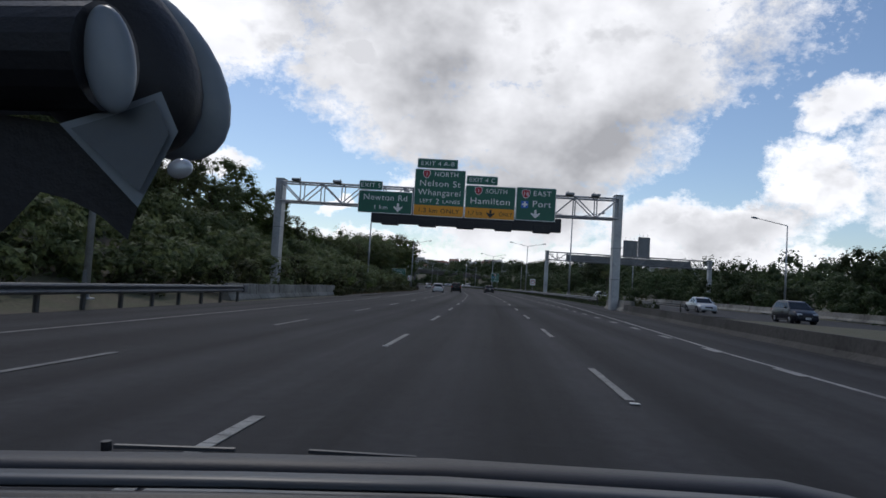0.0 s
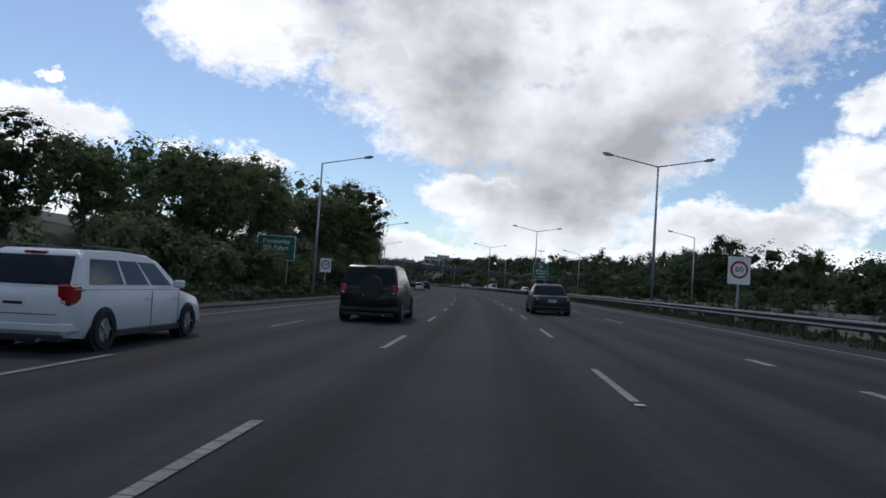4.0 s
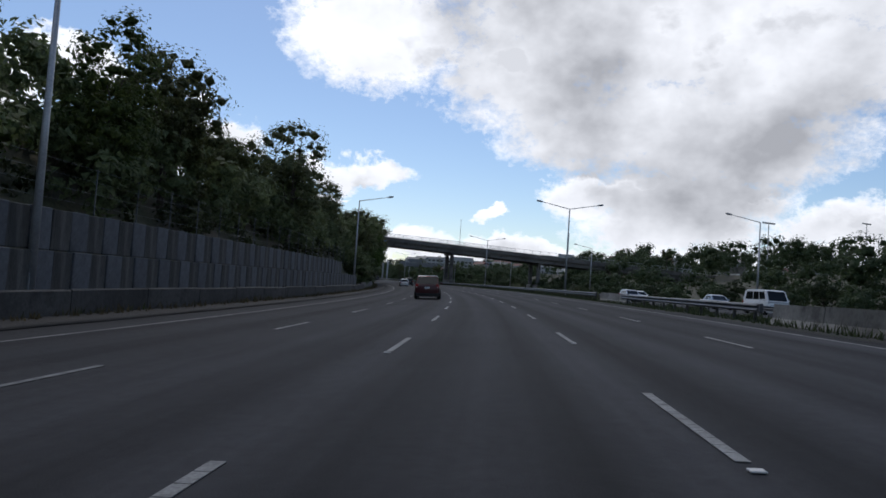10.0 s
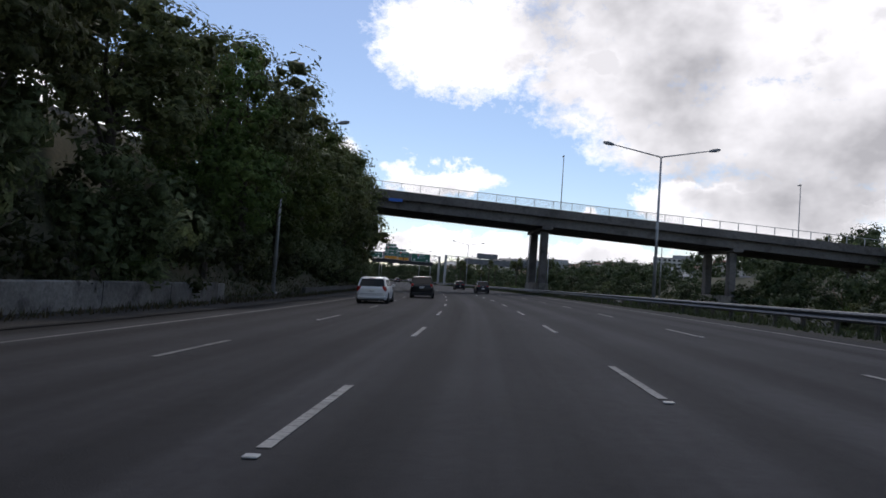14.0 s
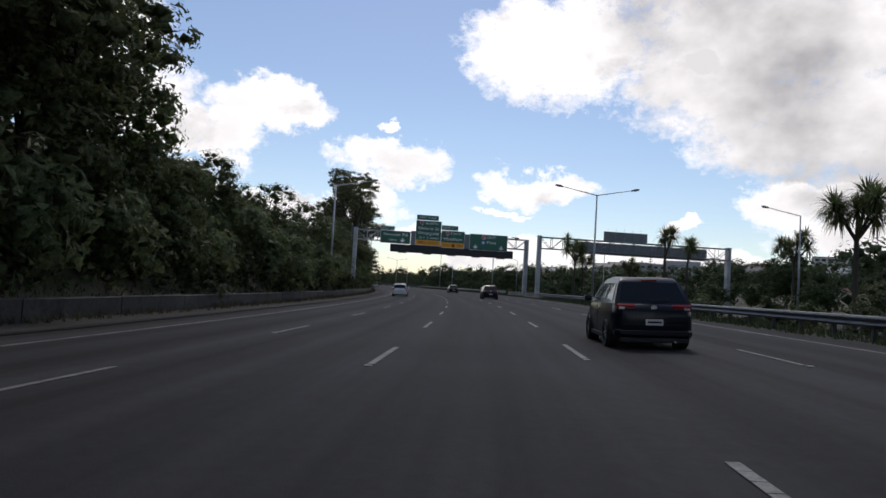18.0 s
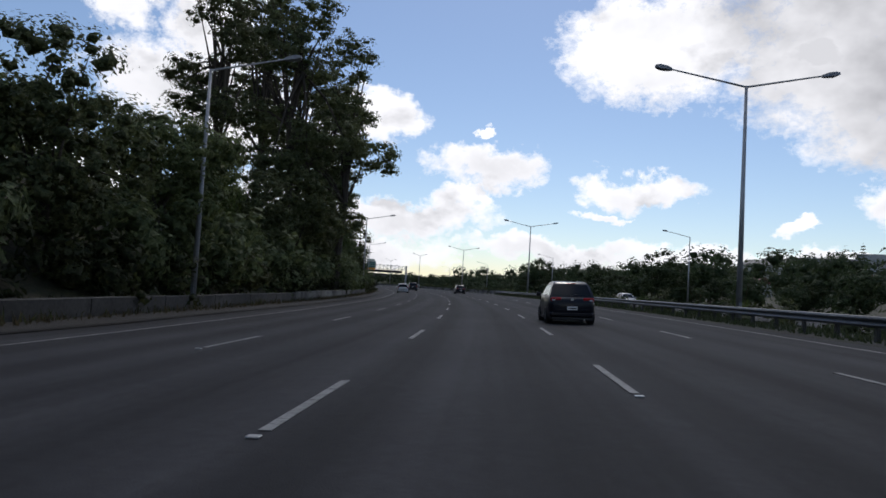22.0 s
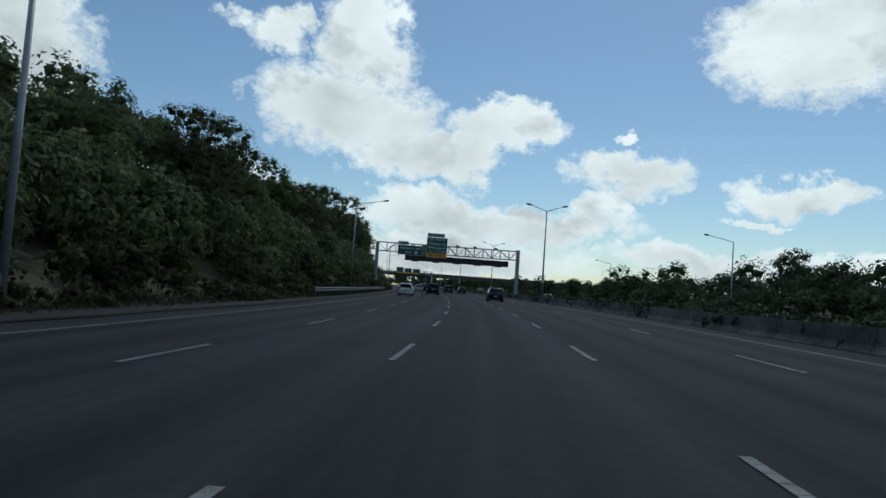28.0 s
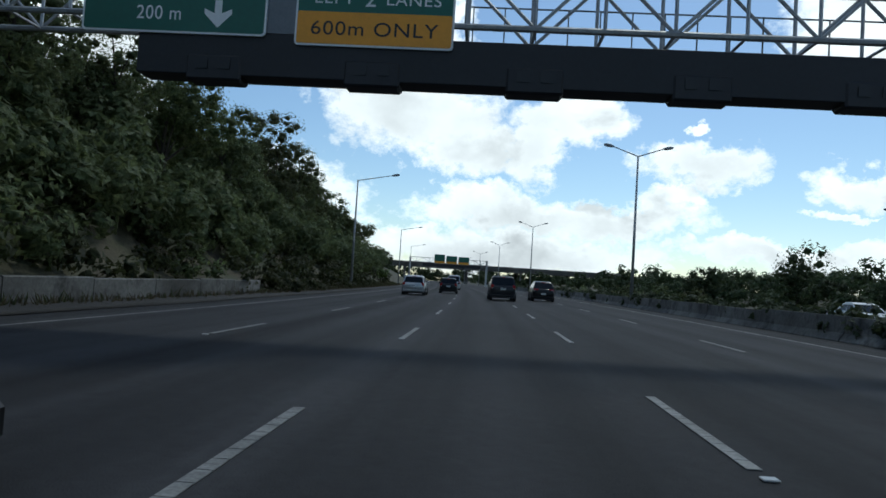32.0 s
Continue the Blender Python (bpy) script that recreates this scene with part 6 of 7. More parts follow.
    pane("rear_window", inset(A0, A1, B1, B0, 0.055, 0.10, 0.95), 0.006)
    F0, F1, E0, E1 = (-lo, gy1, zb), (lo, gy1, zb), (-hi - 0.01, ty1 + 0.04, zt - 0.09), (hi + 0.01, ty1 + 0.04, zt - 0.09)
    pane("windscreen", inset(F1, F0, E0, E1, 0.06, 0.08, 0.97), 0.006)
    for sx in (-1, 1):
        a, f, e, b = (sx * lo, gy0, zb), (sx * lo, gy1, zb), (sx * (hi + 0.01), ty1 + 0.04, zt - 0.09), (sx * (hi + 0.02), ty0 - 0.02, zt - 0.09)
        cuts = ((0.10, 0.40), (0.43, 0.66), (0.69, 0.92)) if kind != "sedan" else ((0.14, 0.48), (0.51, 0.88))
        for u0, u1 in cuts:
            q = [mixv(mixv(a, f, u0), mixv(b, e, u0), 0.14), mixv(mixv(a, f, u1), mixv(b, e, u1), 0.14), mixv(mixv(a, f, u1), mixv(b, e, u1), 0.90), mixv(mixv(a, f, u0), mixv(b, e, u0), 0.90)]
            pane("side_window", q if sx > 0 else q[::-1], 0.008)
    # lamps, bumpers, plates, mirrors
    tall = kind in ("suv", "estate", "van")
    for sx in (-1, 1):
        x = sx * hw * 0.80
        lo_z, hi_z = (deck - 0.26, deck + 0.04) if tall else (deck - 0.23, deck - 0.06)
        inner, outer = (0.30, 0.10) if kind == "hatch" else (0.085, 0.125)
        if kind == "hatch":
            lo_z, hi_z = deck - 0.17, deck - 0.02
        xa, xb = sorted((x - sx * inner, x + sx * outer))
        lamp = part("tail_lamp", box_bm(xa, xb, y0 + 0.015, y0 + 0.30, lo_z, hi_z, bevel=0.035), TAIL, c)
        part("clear_segment", box_bm(x - 0.06, x + 0.06, y0 + 0.006, y0 + 0.05, lo_z + 0.03, lo_z + 0.075, bevel=0.008), HEADLAMP, lamp, "clear lamp segment")
        for yy in (-0.02, 0.95) if kind != "van" else (0.9,):
            part("door_gap", box_bm(sx * (hw + 0.002) - 0.004, sx * (hw + 0.002) + 0.004, yy - 0.007, yy + 0.007, base + 0.10, belt - 0.06), TRIM, c)
            part("door_handle", box_bm(sx * (hw + 0.012) - 0.012, sx * (hw + 0.012) + 0.012, yy + 0.08 - 0.27, yy - 0.08, belt - 0.20, belt - 0.165, bevel=0.006), body_paint, c)
        part("headlamp", box_bm(sx * hw * 0.62 - 0.17, sx * hw * 0.62 + 0.17, y1 - 0.32, y1 - 0.03, hood - 0.38, hood - 0.21, bevel=0.03), HEADLAMP, c)
        part("mirror", box_bm(sx * (hw + 0.10) - 0.09, sx * (hw + 0.10) + 0.09, gy1 - 0.42, gy1 - 0.30, belt + 0.0, belt + 0.14, bevel=0.03), body_paint, c)
        part("sill", box_bm(sx * hw * 0.97 - 0.03, sx * hw * 0.97 + 0.03, y0 + 0.9, y1 - 1.0, base - 0.02, base + 0.09, bevel=0.015), TRIM, c)
        for yy in (y0 + 0.80, y1 - 0.85):
            part("wheel_arch", bar_bm((sx * (hw - 0.20), yy, r), (sx * (hw + 0.002), yy, r), r * 1.13, 22), TRIM, c)
            wheel(c, sx * (hw - 0.062), yy, r, sx)
    part("rear_bumper", box_bm(-hw * 0.955, hw * 0.955, y0 - 0.015, y0 + 0.40, base + 0.03, base + 0.31, bevel=0.10), body_paint if kind != "suv" else TRIM, c)
    part("lower_valance", box_bm(-hw * 0.84, hw * 0.84, y0 - 0.005, y0 + 0.3, base - 0.03, base + 0.07, bevel=0.02), TRIM, c)
    part("brake_lamp", box_bm(-0.16, 0.16, ty0 - 0.04, ty0 + 0.05, zt - 0.085, zt - 0.055), TAIL, c, "small high brake lamp")
    part("tailgate_gap", box_bm(-hw * 0.74, hw * 0.74, y0 - 0.004, y0 + 0.03, base + 0.345, base + 0.357), TRIM, c)
    part("front_bumper", box_bm(-hw * 0.85, hw * 0.85, y1 - 0.14, y1 + 0.04, base + 0.02, base + 0.26, bevel=0.05), body_paint, c)
    part("grille", box_bm(-0.35, 0.35, y1 - 0.02, y1 + 0.012, base + 0.26, base + 0.40, bevel=0.01), TRIM, c)
    for yy, z in ((y0 - 0.075 + (0.08 if tall else 0.065), deck - (0.46 if kind == "hatch" else 0.30)), (y1 + 0.052, base + 0.14)):
        p = part("number_plate", box_bm(-0.18, 0.18, yy - 0.006, yy + 0.006, z, z + 0.125), PLATE, c)
        part("plate_bar", box_bm(-0.14, 0.14, yy - 0.009, yy + 0.009, z + 0.042, z + 0.083), BLACK, p)
    part("wiper", bar_bm((-0.05, gy0 - 0.02, belt + 0.06), (0.33, gy0 + 0.02, belt + 0.10), 0.010, 4), TRIM, c)
    part("exhaust", bar_bm((hw * 0.5, y0 - 0.05, base), (hw * 0.5, y0 + 0.3, base), 0.025, 6), RIM, c)
    if kind in ("suv", "estate"):
        for sx in (-1, 1):
            part("roof_rail", bar_bm((sx * (hi - 0.1), ty0 + 0.15, zt + 0.05), (sx * (hi - 0.1), ty1 - 0.2, zt + 0.05), 0.018, 5), TRIM, c)
    if "spare" in extras:
        part("spare_wheel_cover", bar_bm((0.1, y0 - 0.22, deck - 0.02), (0.1, y0 + 0.02, deck - 0.02), 0.33, 16), TRIM, c)
    if "badge" in extras:
        part("badge", bar_bm((0, y0 + 0.01, deck - 0.10), (0, y0 + 0.05, deck - 0.10), 0.06, 10), RIM, c)
    return c


def on_road(s, lat, back=False):
    lift = road_z(s, min(lat, 11.3)) - (0.15 if lat > 15 else 0.0)
    p = place(s, lat, lift + (0.0 if lat > 15 else 0.004))
    return pose(p.x, p.y, p.z, 0, -math.degrees(math.atan(bank(s))) if lat < 15 else 0, math.degrees(heading(s)) + (180 if back else 0))


# traffic going the same way
car("estate", P_WHITE, "clean white estate car driving in the outer lane", on_road(111, -6.3))
car("suv", P_BLACK, "black four-wheel drive with a spare wheel on its door", on_road(122, -3.3), ("spare",))
car("sedan", P_GREY, "dark grey saloon car on the motorway", on_road(134, 3.4))
car("estate", P_WHITE, "white estate car with red tail lamps in the outer lane", on_road(227.5, -5.9))
car("suv", P_BLACK, "black four-wheel drive driving ahead", on_road(251, -3.4), ("spare",))
car("suv", P_MAROON, "dark red sport utility car on the motorway", on_road(301, -3.4))
car("estate", P_WHITE, "white estate car beside the tree-covered bank", on_road(389, -5.7))
car("suv", P_BLACK, "black sport utility car beside the tree-covered bank", on_road(405, -3.6))
car("hatch", P_BLUE, "dark blue five-door hatchback with red tail lamps", on_road(438.2, 4.0), ("badge",))
car("hatch", P_BLUE, "dark blue hatchback in the inner lane past the overbridge", on_road(466.2, 3.6), ("badge",))
car("estate", P_WHITE, "white estate car before the gantry", on_road(530, -6.7))
car("hatch", P_BLUE, "dark blue hatchback in the inner lane before the gantry", on_road(525.5, 3.4), ("badge",))
car("hatch", P_BLUE, "dark blue hatchback in the inner lane beyond the gantry", on_road(576, 3.2), ("badge",))
car("estate", P_WHITE, "white estate car at the foot of tall pines", on_road(657, -6.9))
car("hatch", P_BLUE, "dark blue hatchback beside the end of the guard rail", on_road(670, 3.5), ("badge",))
car("suv", P_GREY, "dark grey sport utility car in the middle lane", on_road(697, -3.3))
car("hatch", P_BLUE, "dark blue hatchback before the gantry", on_road(776, 3.6))
car("estate", P_WHITE, "white estate car far ahead in the outer lane", on_road(780, -6.6))
car("suv", P_BLACK, "black sport utility car before the gantry", on_road(801, -3.3))
car("estate", P_SILVER, "pale silver estate car driving ahead in the outer lane", on_road(852, -4.9))
car("suv", P_GREY, "dark grey sport utility car driving ahead", on_road(849, 1.6))
car("hatch", P_BLACK, "black hatchback driving ahead", on_road(853, 4.9))
car("estate", P_BLACK, "black estate car driving ahead", on_road(866, -2.6))
car("van", P_SILVER, "silver van driving ahead in the outer lane", on_road(892, -2.2))
# traffic coming the other way
car("sedan", P_SILVER, "silver saloon car on the opposite carriageway", on_road(66, 21.0, True))
car("hatch", P_BLUE, "dark blue hatchback on the opposite carriageway", on_road(48, 21.5, True))
car("hatch", P_WHITE, "white hatchback on the opposite carriageway", on_road(118, 22, True))
car("van", P_WHITE, "white passenger van on the opposite carriageway", on_road(304, 23.5, True))
car("sedan", P_WHITE, "white saloon car on the opposite carriageway", on_road(340, 25.0, True))
car("sedan", P_SILVER, "silver saloon car on the opposite carriageway", on_road(318, 25.5, True))
car("estate", P_SILVER, "silver estate car on the opposite carriageway", on_road(333, 21.5, True))
car("hatch", P_WHITE, "white hatchback on the opposite carriageway", on_road(262, 22, True))
car("hatch", P_SILVER, "silver hatchback on the opposite carriageway", on_road(636, 22, True))
car("sedan", P_WHITE, "white saloon car on the opposite carriageway", on_road(840, 22, True))


# ---- the built hillside beyond ----
def far_mesh(name, label):
    """A ridge that closes the view ahead, on the ground that the sheet forms, with soft spurs."""
    bm = bmesh.new()
    xs, ys = np.linspace(-1500, 1400, 90), np.linspace(640, 1900, 40)
    rows = [[bm.verts.new((x, y, hill_z(x, y))) for x in xs] for y in ys]
    for a, b in zip(rows, rows[1:]):
        for i in range(len(xs) - 1):
            f = bm.faces.new((a[i], a[i + 1], b[i + 1], b[i]))
            f.smooth = True
    return structure(name, bm, HILLGREEN, label, "hill")


def hill_z(x, y):
    """The built ridge lies beyond the bend, highest to the right of the road."""
    top = float(np.interp(x, [-1200, -700, -450, -300, -200, -100, 0, 120, 400, 1200], [1, 4, 6, 9, 15, 21, 27, 32, 36, 30]))
    return -4.5 + smooth(-340, -210, x) * smooth(690, 930, y + 0.1 * x) * (4.5 + top + 4 * noise.noise((x * 0.006, y * 0.006, 3.1)) + 3 * noise.noise((x * 0.02, y * 0.02, 7.7)))


def off_road(x, y):
    """Offset to the right of the road's line at its nearest point."""
    i = int(((LINE_X - x) ** 2 + (LINE_Y - y) ** 2).argmin())
    return (x - LINE_X[i]) * math.cos(LINE_H[i]) + (y - LINE_Y[i]) * math.sin(LINE_H[i])


def land(x, y):
    """Height of the open land: the ridge or the ground sheet, whichever is higher."""
    i = int(((LINE_X - x) ** 2 + (LINE_Y - y) ** 2).argmin())
    lat = (x - LINE_X[i]) * math.cos(LINE_H[i]) + (y - LINE_Y[i]) * math.sin(LINE_H[i])
    return max(hill_z(x, y), terrain(float(LINE_S[i]), float(lat)) if 12 < lat < 510 else -9.0)


far_mesh("hillside", "distant wooded hillside with houses among the trees")
WALLS = [mat("house_wall_white", (0.48, 0.475, 0.45), 0.8, var=0.06, scale=0.6), mat("house_wall_cream", (0.48, 0.44, 0.36), 0.8, var=0.06, scale=0.6), mat("house_wall_grey", (0.30, 0.31, 0.32), 0.8, var=0.06, scale=0.6)]
ROOFS = [mat("roof_red", (0.16, 0.06, 0.045), 0.7, var=0.12, scale=1.0), mat("roof_grey", (0.10, 0.105, 0.11), 0.6, var=0.12, scale=1.0), mat("roof_pale", (0.30, 0.31, 0.30), 0.6, var=0.1, scale=1.0)]


def house(w, d, h, wall, roof, label, windows=3, storeys=2):
    """Gabled house: walls, roof with eaves, chimney, windows with frames, door."""
    g = thing("house", pose(0, 0, 0), label, "house", "houses on the hillside")
    part("wall", box_bm(-w / 2, w / 2, -d / 2, d / 2, -3.0, h), wall, g)
    bm = bmesh.new()
    e, rise = 0.5, d * 0.28
    a = [bm.verts.new(p) for p in ((-w / 2 - e, -d / 2 - e, h - 0.1), (w / 2 + e, -d / 2 - e, h - 0.1), (w / 2 + e, d / 2 + e, h - 0.1), (-w / 2 - e, d / 2 + e, h - 0.1), (-w / 2 - e, 0, h + rise), (w / 2 + e, 0, h + rise))]
    for f in ((0, 1, 5, 4), (2, 3, 4, 5), (0, 4, 3), (1, 2, 5), (0, 3, 2, 1)):
        bm.faces.new([a[i] for i in f])
    rf = part("roof", bm, roof, g)
    part("chimney", box_bm(w * 0.2, w * 0.2 + 0.8, -0.4, 0.4, h, h + rise + 0.9), roof, rf)
    for st in range(storeys):
        for k in range(windows):
            x = -w / 2 + w * (k + 0.5) / windows
            z = h * (st + 0.35) / storeys
            fr = part("window", box_bm(x - 0.75, x + 0.75, -d / 2 - 0.06, -d / 2 - 0.004, z, z + 1.3), wall, g)
            part("pane", box_bm(x - 0.62, x + 0.62, -d / 2 - 0.08, -d / 2 - 0.062, z + 0.12, z + 1.18), GLASS, fr)
    return g


def block(w, d, storeys, wall, label):
    """Flat-roofed apartment block: walls, parapet, roof plant and a row of windows a storey."""
    h = storeys * 3.1
    g = thing("apartment_building", pose(0, 0, 0), label, "building", "large buildings on the hillside")
    part("wall", box_bm(-w / 2, w / 2, -d / 2, d / 2, -4, h), wall, g)
    part("parapet", box_bm(-w / 2 - 0.2, w / 2 + 0.2, -d / 2 - 0.2, d / 2 + 0.2, h + 0.004, h + 0.8), WALLS[2], g)
    part("roof_plant", box_bm(-w * 0.15, w * 0.2, -d * 0.2, d * 0.2, h + 0.8, h + 3.4), WALLS[2], g)
    n = int(w / 3.6)
    for st in range(storeys):
        for k in range(n):
            x = -w / 2 + w * (k + 0.5) / n
            z = st * 3.1 + 0.9
            fr = part("window", box_bm(x - 1.2, x + 1.2, -d / 2 - 0.08, -d / 2 - 0.004, z, z + 1.7), WALLS[2], g)
            part("pane", box_bm(x - 1.05, x + 1.05, -d / 2 - 0.1, -d / 2 - 0.082, z + 0.12, z + 1.58), GLASS, fr)
    return g


def hillside_town():
    r = random.Random(8)
    protos = [house(13, 9, 5.6, WALLS[0], ROOFS[1], "white weatherboard house with a grey roof on the hillside"), house(11, 9, 5.4, WALLS[1], ROOFS[0], "cream house with a red roof on the hillside"),
              house(14, 8, 3.4, WALLS[0], ROOFS[0], "low white house with a red roof on the hillside", 4, 1), house(12, 10, 6.2, WALLS[2], ROOFS[2], "grey house with a pale roof on the hillside")]
    for i in range(66):
        x, y = r.uniform(-215, 330), r.uniform(770, 960)
        p = protos[i % 4]
        m = pose(x, y, land(x, y) + 1.2, 0, 0, r.uniform(-35, 35))
        if i < 4:
            p.matrix_basis = m
        else:
            copy_thing(p, m)
    a = block(44, 16, 4, WALLS[0], "long white flat-roofed apartment block on the skyline")
    a.matrix_basis = pose(-36, 930, land(-36, 930) - 1, 0, 0, 4)
    d = block(60, 14, 3, WALLS[2], "long grey flat-roofed building on the hillside")
    d.matrix_basis = pose(-128, 860, land(-128, 860) - 1, 0, 0, 12)


hillside_town()


def woods(name, spots, label, material, leaves, leaf, seed, lobes=12):
    """Trees too many and too far to count: one object of kind stuff. spots: (x, y, z, height, radius)."""
    rnd = np.random.RandomState(seed)
    sp = np.array(spots)
    L = np.repeat(np.arange(len(sp)), lobes)
    hgt, rad = sp[L, 3], sp[L, 4]
    # small billows over a rounded crown that reaches down to the ground
    o = unit(rnd.normal(size=(len(L), 3)) + np.array([0, 0, 0.25]))
    out = (0.35 + 0.55 * rnd.rand(len(L)) ** 0.6)[:, None]
    c = sp[L, :3] + np.stack([np.zeros(len(L)), np.zeros(len(L)), hgt * 0.52], 1) + o * np.stack([rad, rad, hgt * 0.44], 1) * out
    lr = np.stack([rad, rad, 0.5 * rad + 0.2 * hgt], 1) * (0.42 * rnd.uniform(0.7, 1.25, len(L)))[:, None]
    I = np.repeat(np.arange(len(L)), leaves)
    d = unit(rnd.normal(size=(len(I), 3)) + o[I] * 0.4)
    q = 0.55 + 0.55 * rnd.rand(len(I)) ** 0.8
    p = c[I] + d * lr[I] * q[:, None]
    nr = unit(d + rnd.normal(size=d.shape) * 0.28 + np.array([0, 0, 0.3]))
    v, f = cards(p, nr, leaf * (0.6 + 0.05 * hgt[I]) * rnd.uniform(0.6, 1.4, len(I)), 0.6, rnd)
    cv, cf, cn = cores(OCTA, c, lr * 0.50, rnd)
    ob = new(name, mesh_from(name, [(v, f, 0, np.repeat(unit(d + nr * 0.5 + o[I] * 0.3), 3, 0)), (cv, cf, 0, cn)], [material]))
    return tagged(ob, label, "trees", kind="stuff")


_r = random.Random(17)
_w = []
for _i in range(900):
    _px, _py = _r.uniform(-280, 620), _r.uniform(745, 1000)
    _hh = _r.uniform(4.5, 10)
    if off_road(_px, _py) > 105:
        _w.append((_px, _py, land(_px, _py) - 0.5, _hh, _hh * 0.6))
for _i in range(260):
    _at, _off = _r.uniform(120, 1000), _r.uniform(56, 150)
    _pp = place(_at, _off, terrain(_at, _off))
    _hh = _r.uniform(6, 13)
    FAR_ROW.append((_pp.x, _pp.y, _pp.z - 0.5, _hh, _hh * 0.5))
for _i in range(120):
    _at, _off = (_r.uniform(300, 540), _r.uniform(92, 140)) if _i < 80 else (_r.uniform(205, 330), _r.uniform(45, 72))
    _pp = place(_at, _off, terrain(_at, _off))
    _hh = _r.uniform(7.0, 12.5) if _i < 80 else _r.uniform(6.5, 10.5)
    FAR_ROW.append((_pp.x, _pp.y, _pp.z - 0.5, _hh, _hh * 0.42))
# low woods beside the road and across its far end
_far = []
for _i in range(240):
    _at, _off = _r.uniform(900, 1560), (_r.uniform(36, 170) if _i % 3 else _r.uniform(-90, -22))
    _pp = place(_at, _off, terrain(_at, _off))
    _hh = _r.uniform(5.0, 9.0)
    _far.append((_pp.x, _pp.y, _pp.z - 0.5, _hh, _hh * 0.55))
for _i in range(130):
    _pp = place(1590, _r.uniform(-260, 420), -3.0)
    _hh = _r.uniform(14, 24)
    _far.append((_pp.x + _r.uniform(-15, 15), _pp.y + _r.uniform(-15, 15), _pp.z, _hh, _hh * 0.6))
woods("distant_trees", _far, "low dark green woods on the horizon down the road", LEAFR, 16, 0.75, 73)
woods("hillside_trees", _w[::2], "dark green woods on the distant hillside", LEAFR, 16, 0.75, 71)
woods("hillside_trees", _w[1::2], "green woods among houses on the distant hillside", LEAFD, 16, 0.75, 72)

# ---- court netting poles and flood lights on the bank ----
def netting_pole(m):
    g = thing("netting_pole", m, "pale grey steel netting pole with a bent top", "pole", "netting poles")
    part("shaft", bar_bm((0, 0, -0.5), (0, 0, 9.0), 0.07, 8, 0.06), DULLSTEEL, g)
    part("bent_top", bar_bm((0, 0, 9.0), (1.0, 0.0, 9.9), 0.06, 8, 0.05), DULLSTEEL, g)
    return g


_np = netting_pole(road_pose(402, 116))
for _i in range(1, 18):
    copy_thing(_np, road_pose(402 + 4.4 * _i, 116 + 0.8 * _i))


def flood_mast(m, h):
    g = thing("flood_light_mast", m, "tall grey flood light mast with a row of lamps", "flood light", "flood lights")
    part("pole", bar_bm((0, 0, -0.5), (0, 0, h), 0.16, 8, 0.09), STEEL, g)
    part("cross_arm", bar_bm((-1.9, 0, h), (1.9, 0, h), 0.05, 6), STEEL, g)
    for k in range(6):
        part("flood_lamp", box_bm(-1.75 + k * 0.7 - 0.2, -1.75 + k * 0.7 + 0.2, -0.2, 0.12, h + 0.04, h + 0.34, bevel=0.04), DULLSTEEL, g)
    return g


flood_mast(road_pose(396.5, 78.8, None, 15), 15.5)
flood_mast(road_pose(428, 135, None, 15), 15.5)
flood_mast(road_pose(300, 80, None, -20), 13.0)

woods("bank_woods", BACK_ROW, "dense dark green wood behind the roadside trees", LEAFD, 40, 0.25, 73)
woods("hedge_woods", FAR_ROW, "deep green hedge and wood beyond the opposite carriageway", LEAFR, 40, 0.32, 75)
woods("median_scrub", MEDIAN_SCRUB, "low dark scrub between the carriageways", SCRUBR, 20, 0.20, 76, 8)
woods("roadside_scrub", LOW_SCRUB, "low tangled green scrub along the motorway", SCRUB, 20, 0.20, 74, 8)


def weeds(name, s0, s1, lat0, lat1, a_metre, h, material, label, seed, drop=None):
    """Blades of grass and weeds along the road's edge."""
    rnd = np.random.RandomState(seed)
    n = int((s1 - s0) * a_metre)
    verts, faces = [], []
    for k in range(n):
        at, lat = rnd.uniform(s0, s1), rnd.uniform(lat0, lat1)
        if drop and drop(at):
            continue
        tall = h * rnd.uniform(0.45, 1.3) * (0.75 + 0.5 * noise.noise((at * 0.25, lat, 2.0)))
        q = place(at, lat, max(road_z(at, lat), terrain(at, lat) if abs(lat) > 11.3 else -9))
        a, lean = rnd.rand() * 6.28, rnd.normal(size=2) * 0.35 * tall
        w = rnd.uniform(0.02, 0.05)
        i = len(verts)
        verts += [(q.x - math.cos(a) * w, q.y - math.sin(a) * w, q.z - 0.02), (q.x + math.cos(a) * w, q.y + math.sin(a) * w, q.z - 0.02), (q.x + lean[0], q.y + lean[1], q.z + tall)]
        faces.append((i, i + 1, i + 2))
    me = bpy.data.meshes.new(name)
    me.from_pydata(verts, [], faces)
    me.materials.append(material)
    return tagged(new(name, me), label, "grass", kind="stuff")


weeds("median_weeds", 58, 671, 9.9, 11.6, 70, 0.34, SCRUBR, "dark weeds and grass under the median guard rail", 81)
weeds("roadside_weeds", 54, 930, -13.6, -11.2, 50, 0.30, DRYGRASS, "dry brown grass and weeds at the foot of the bank", 82)
weeds("roadside_grass", 54, 930, -13.8, -11.6, 40, 0.36, SCRUB, "green grass at the foot of the bank", 83)

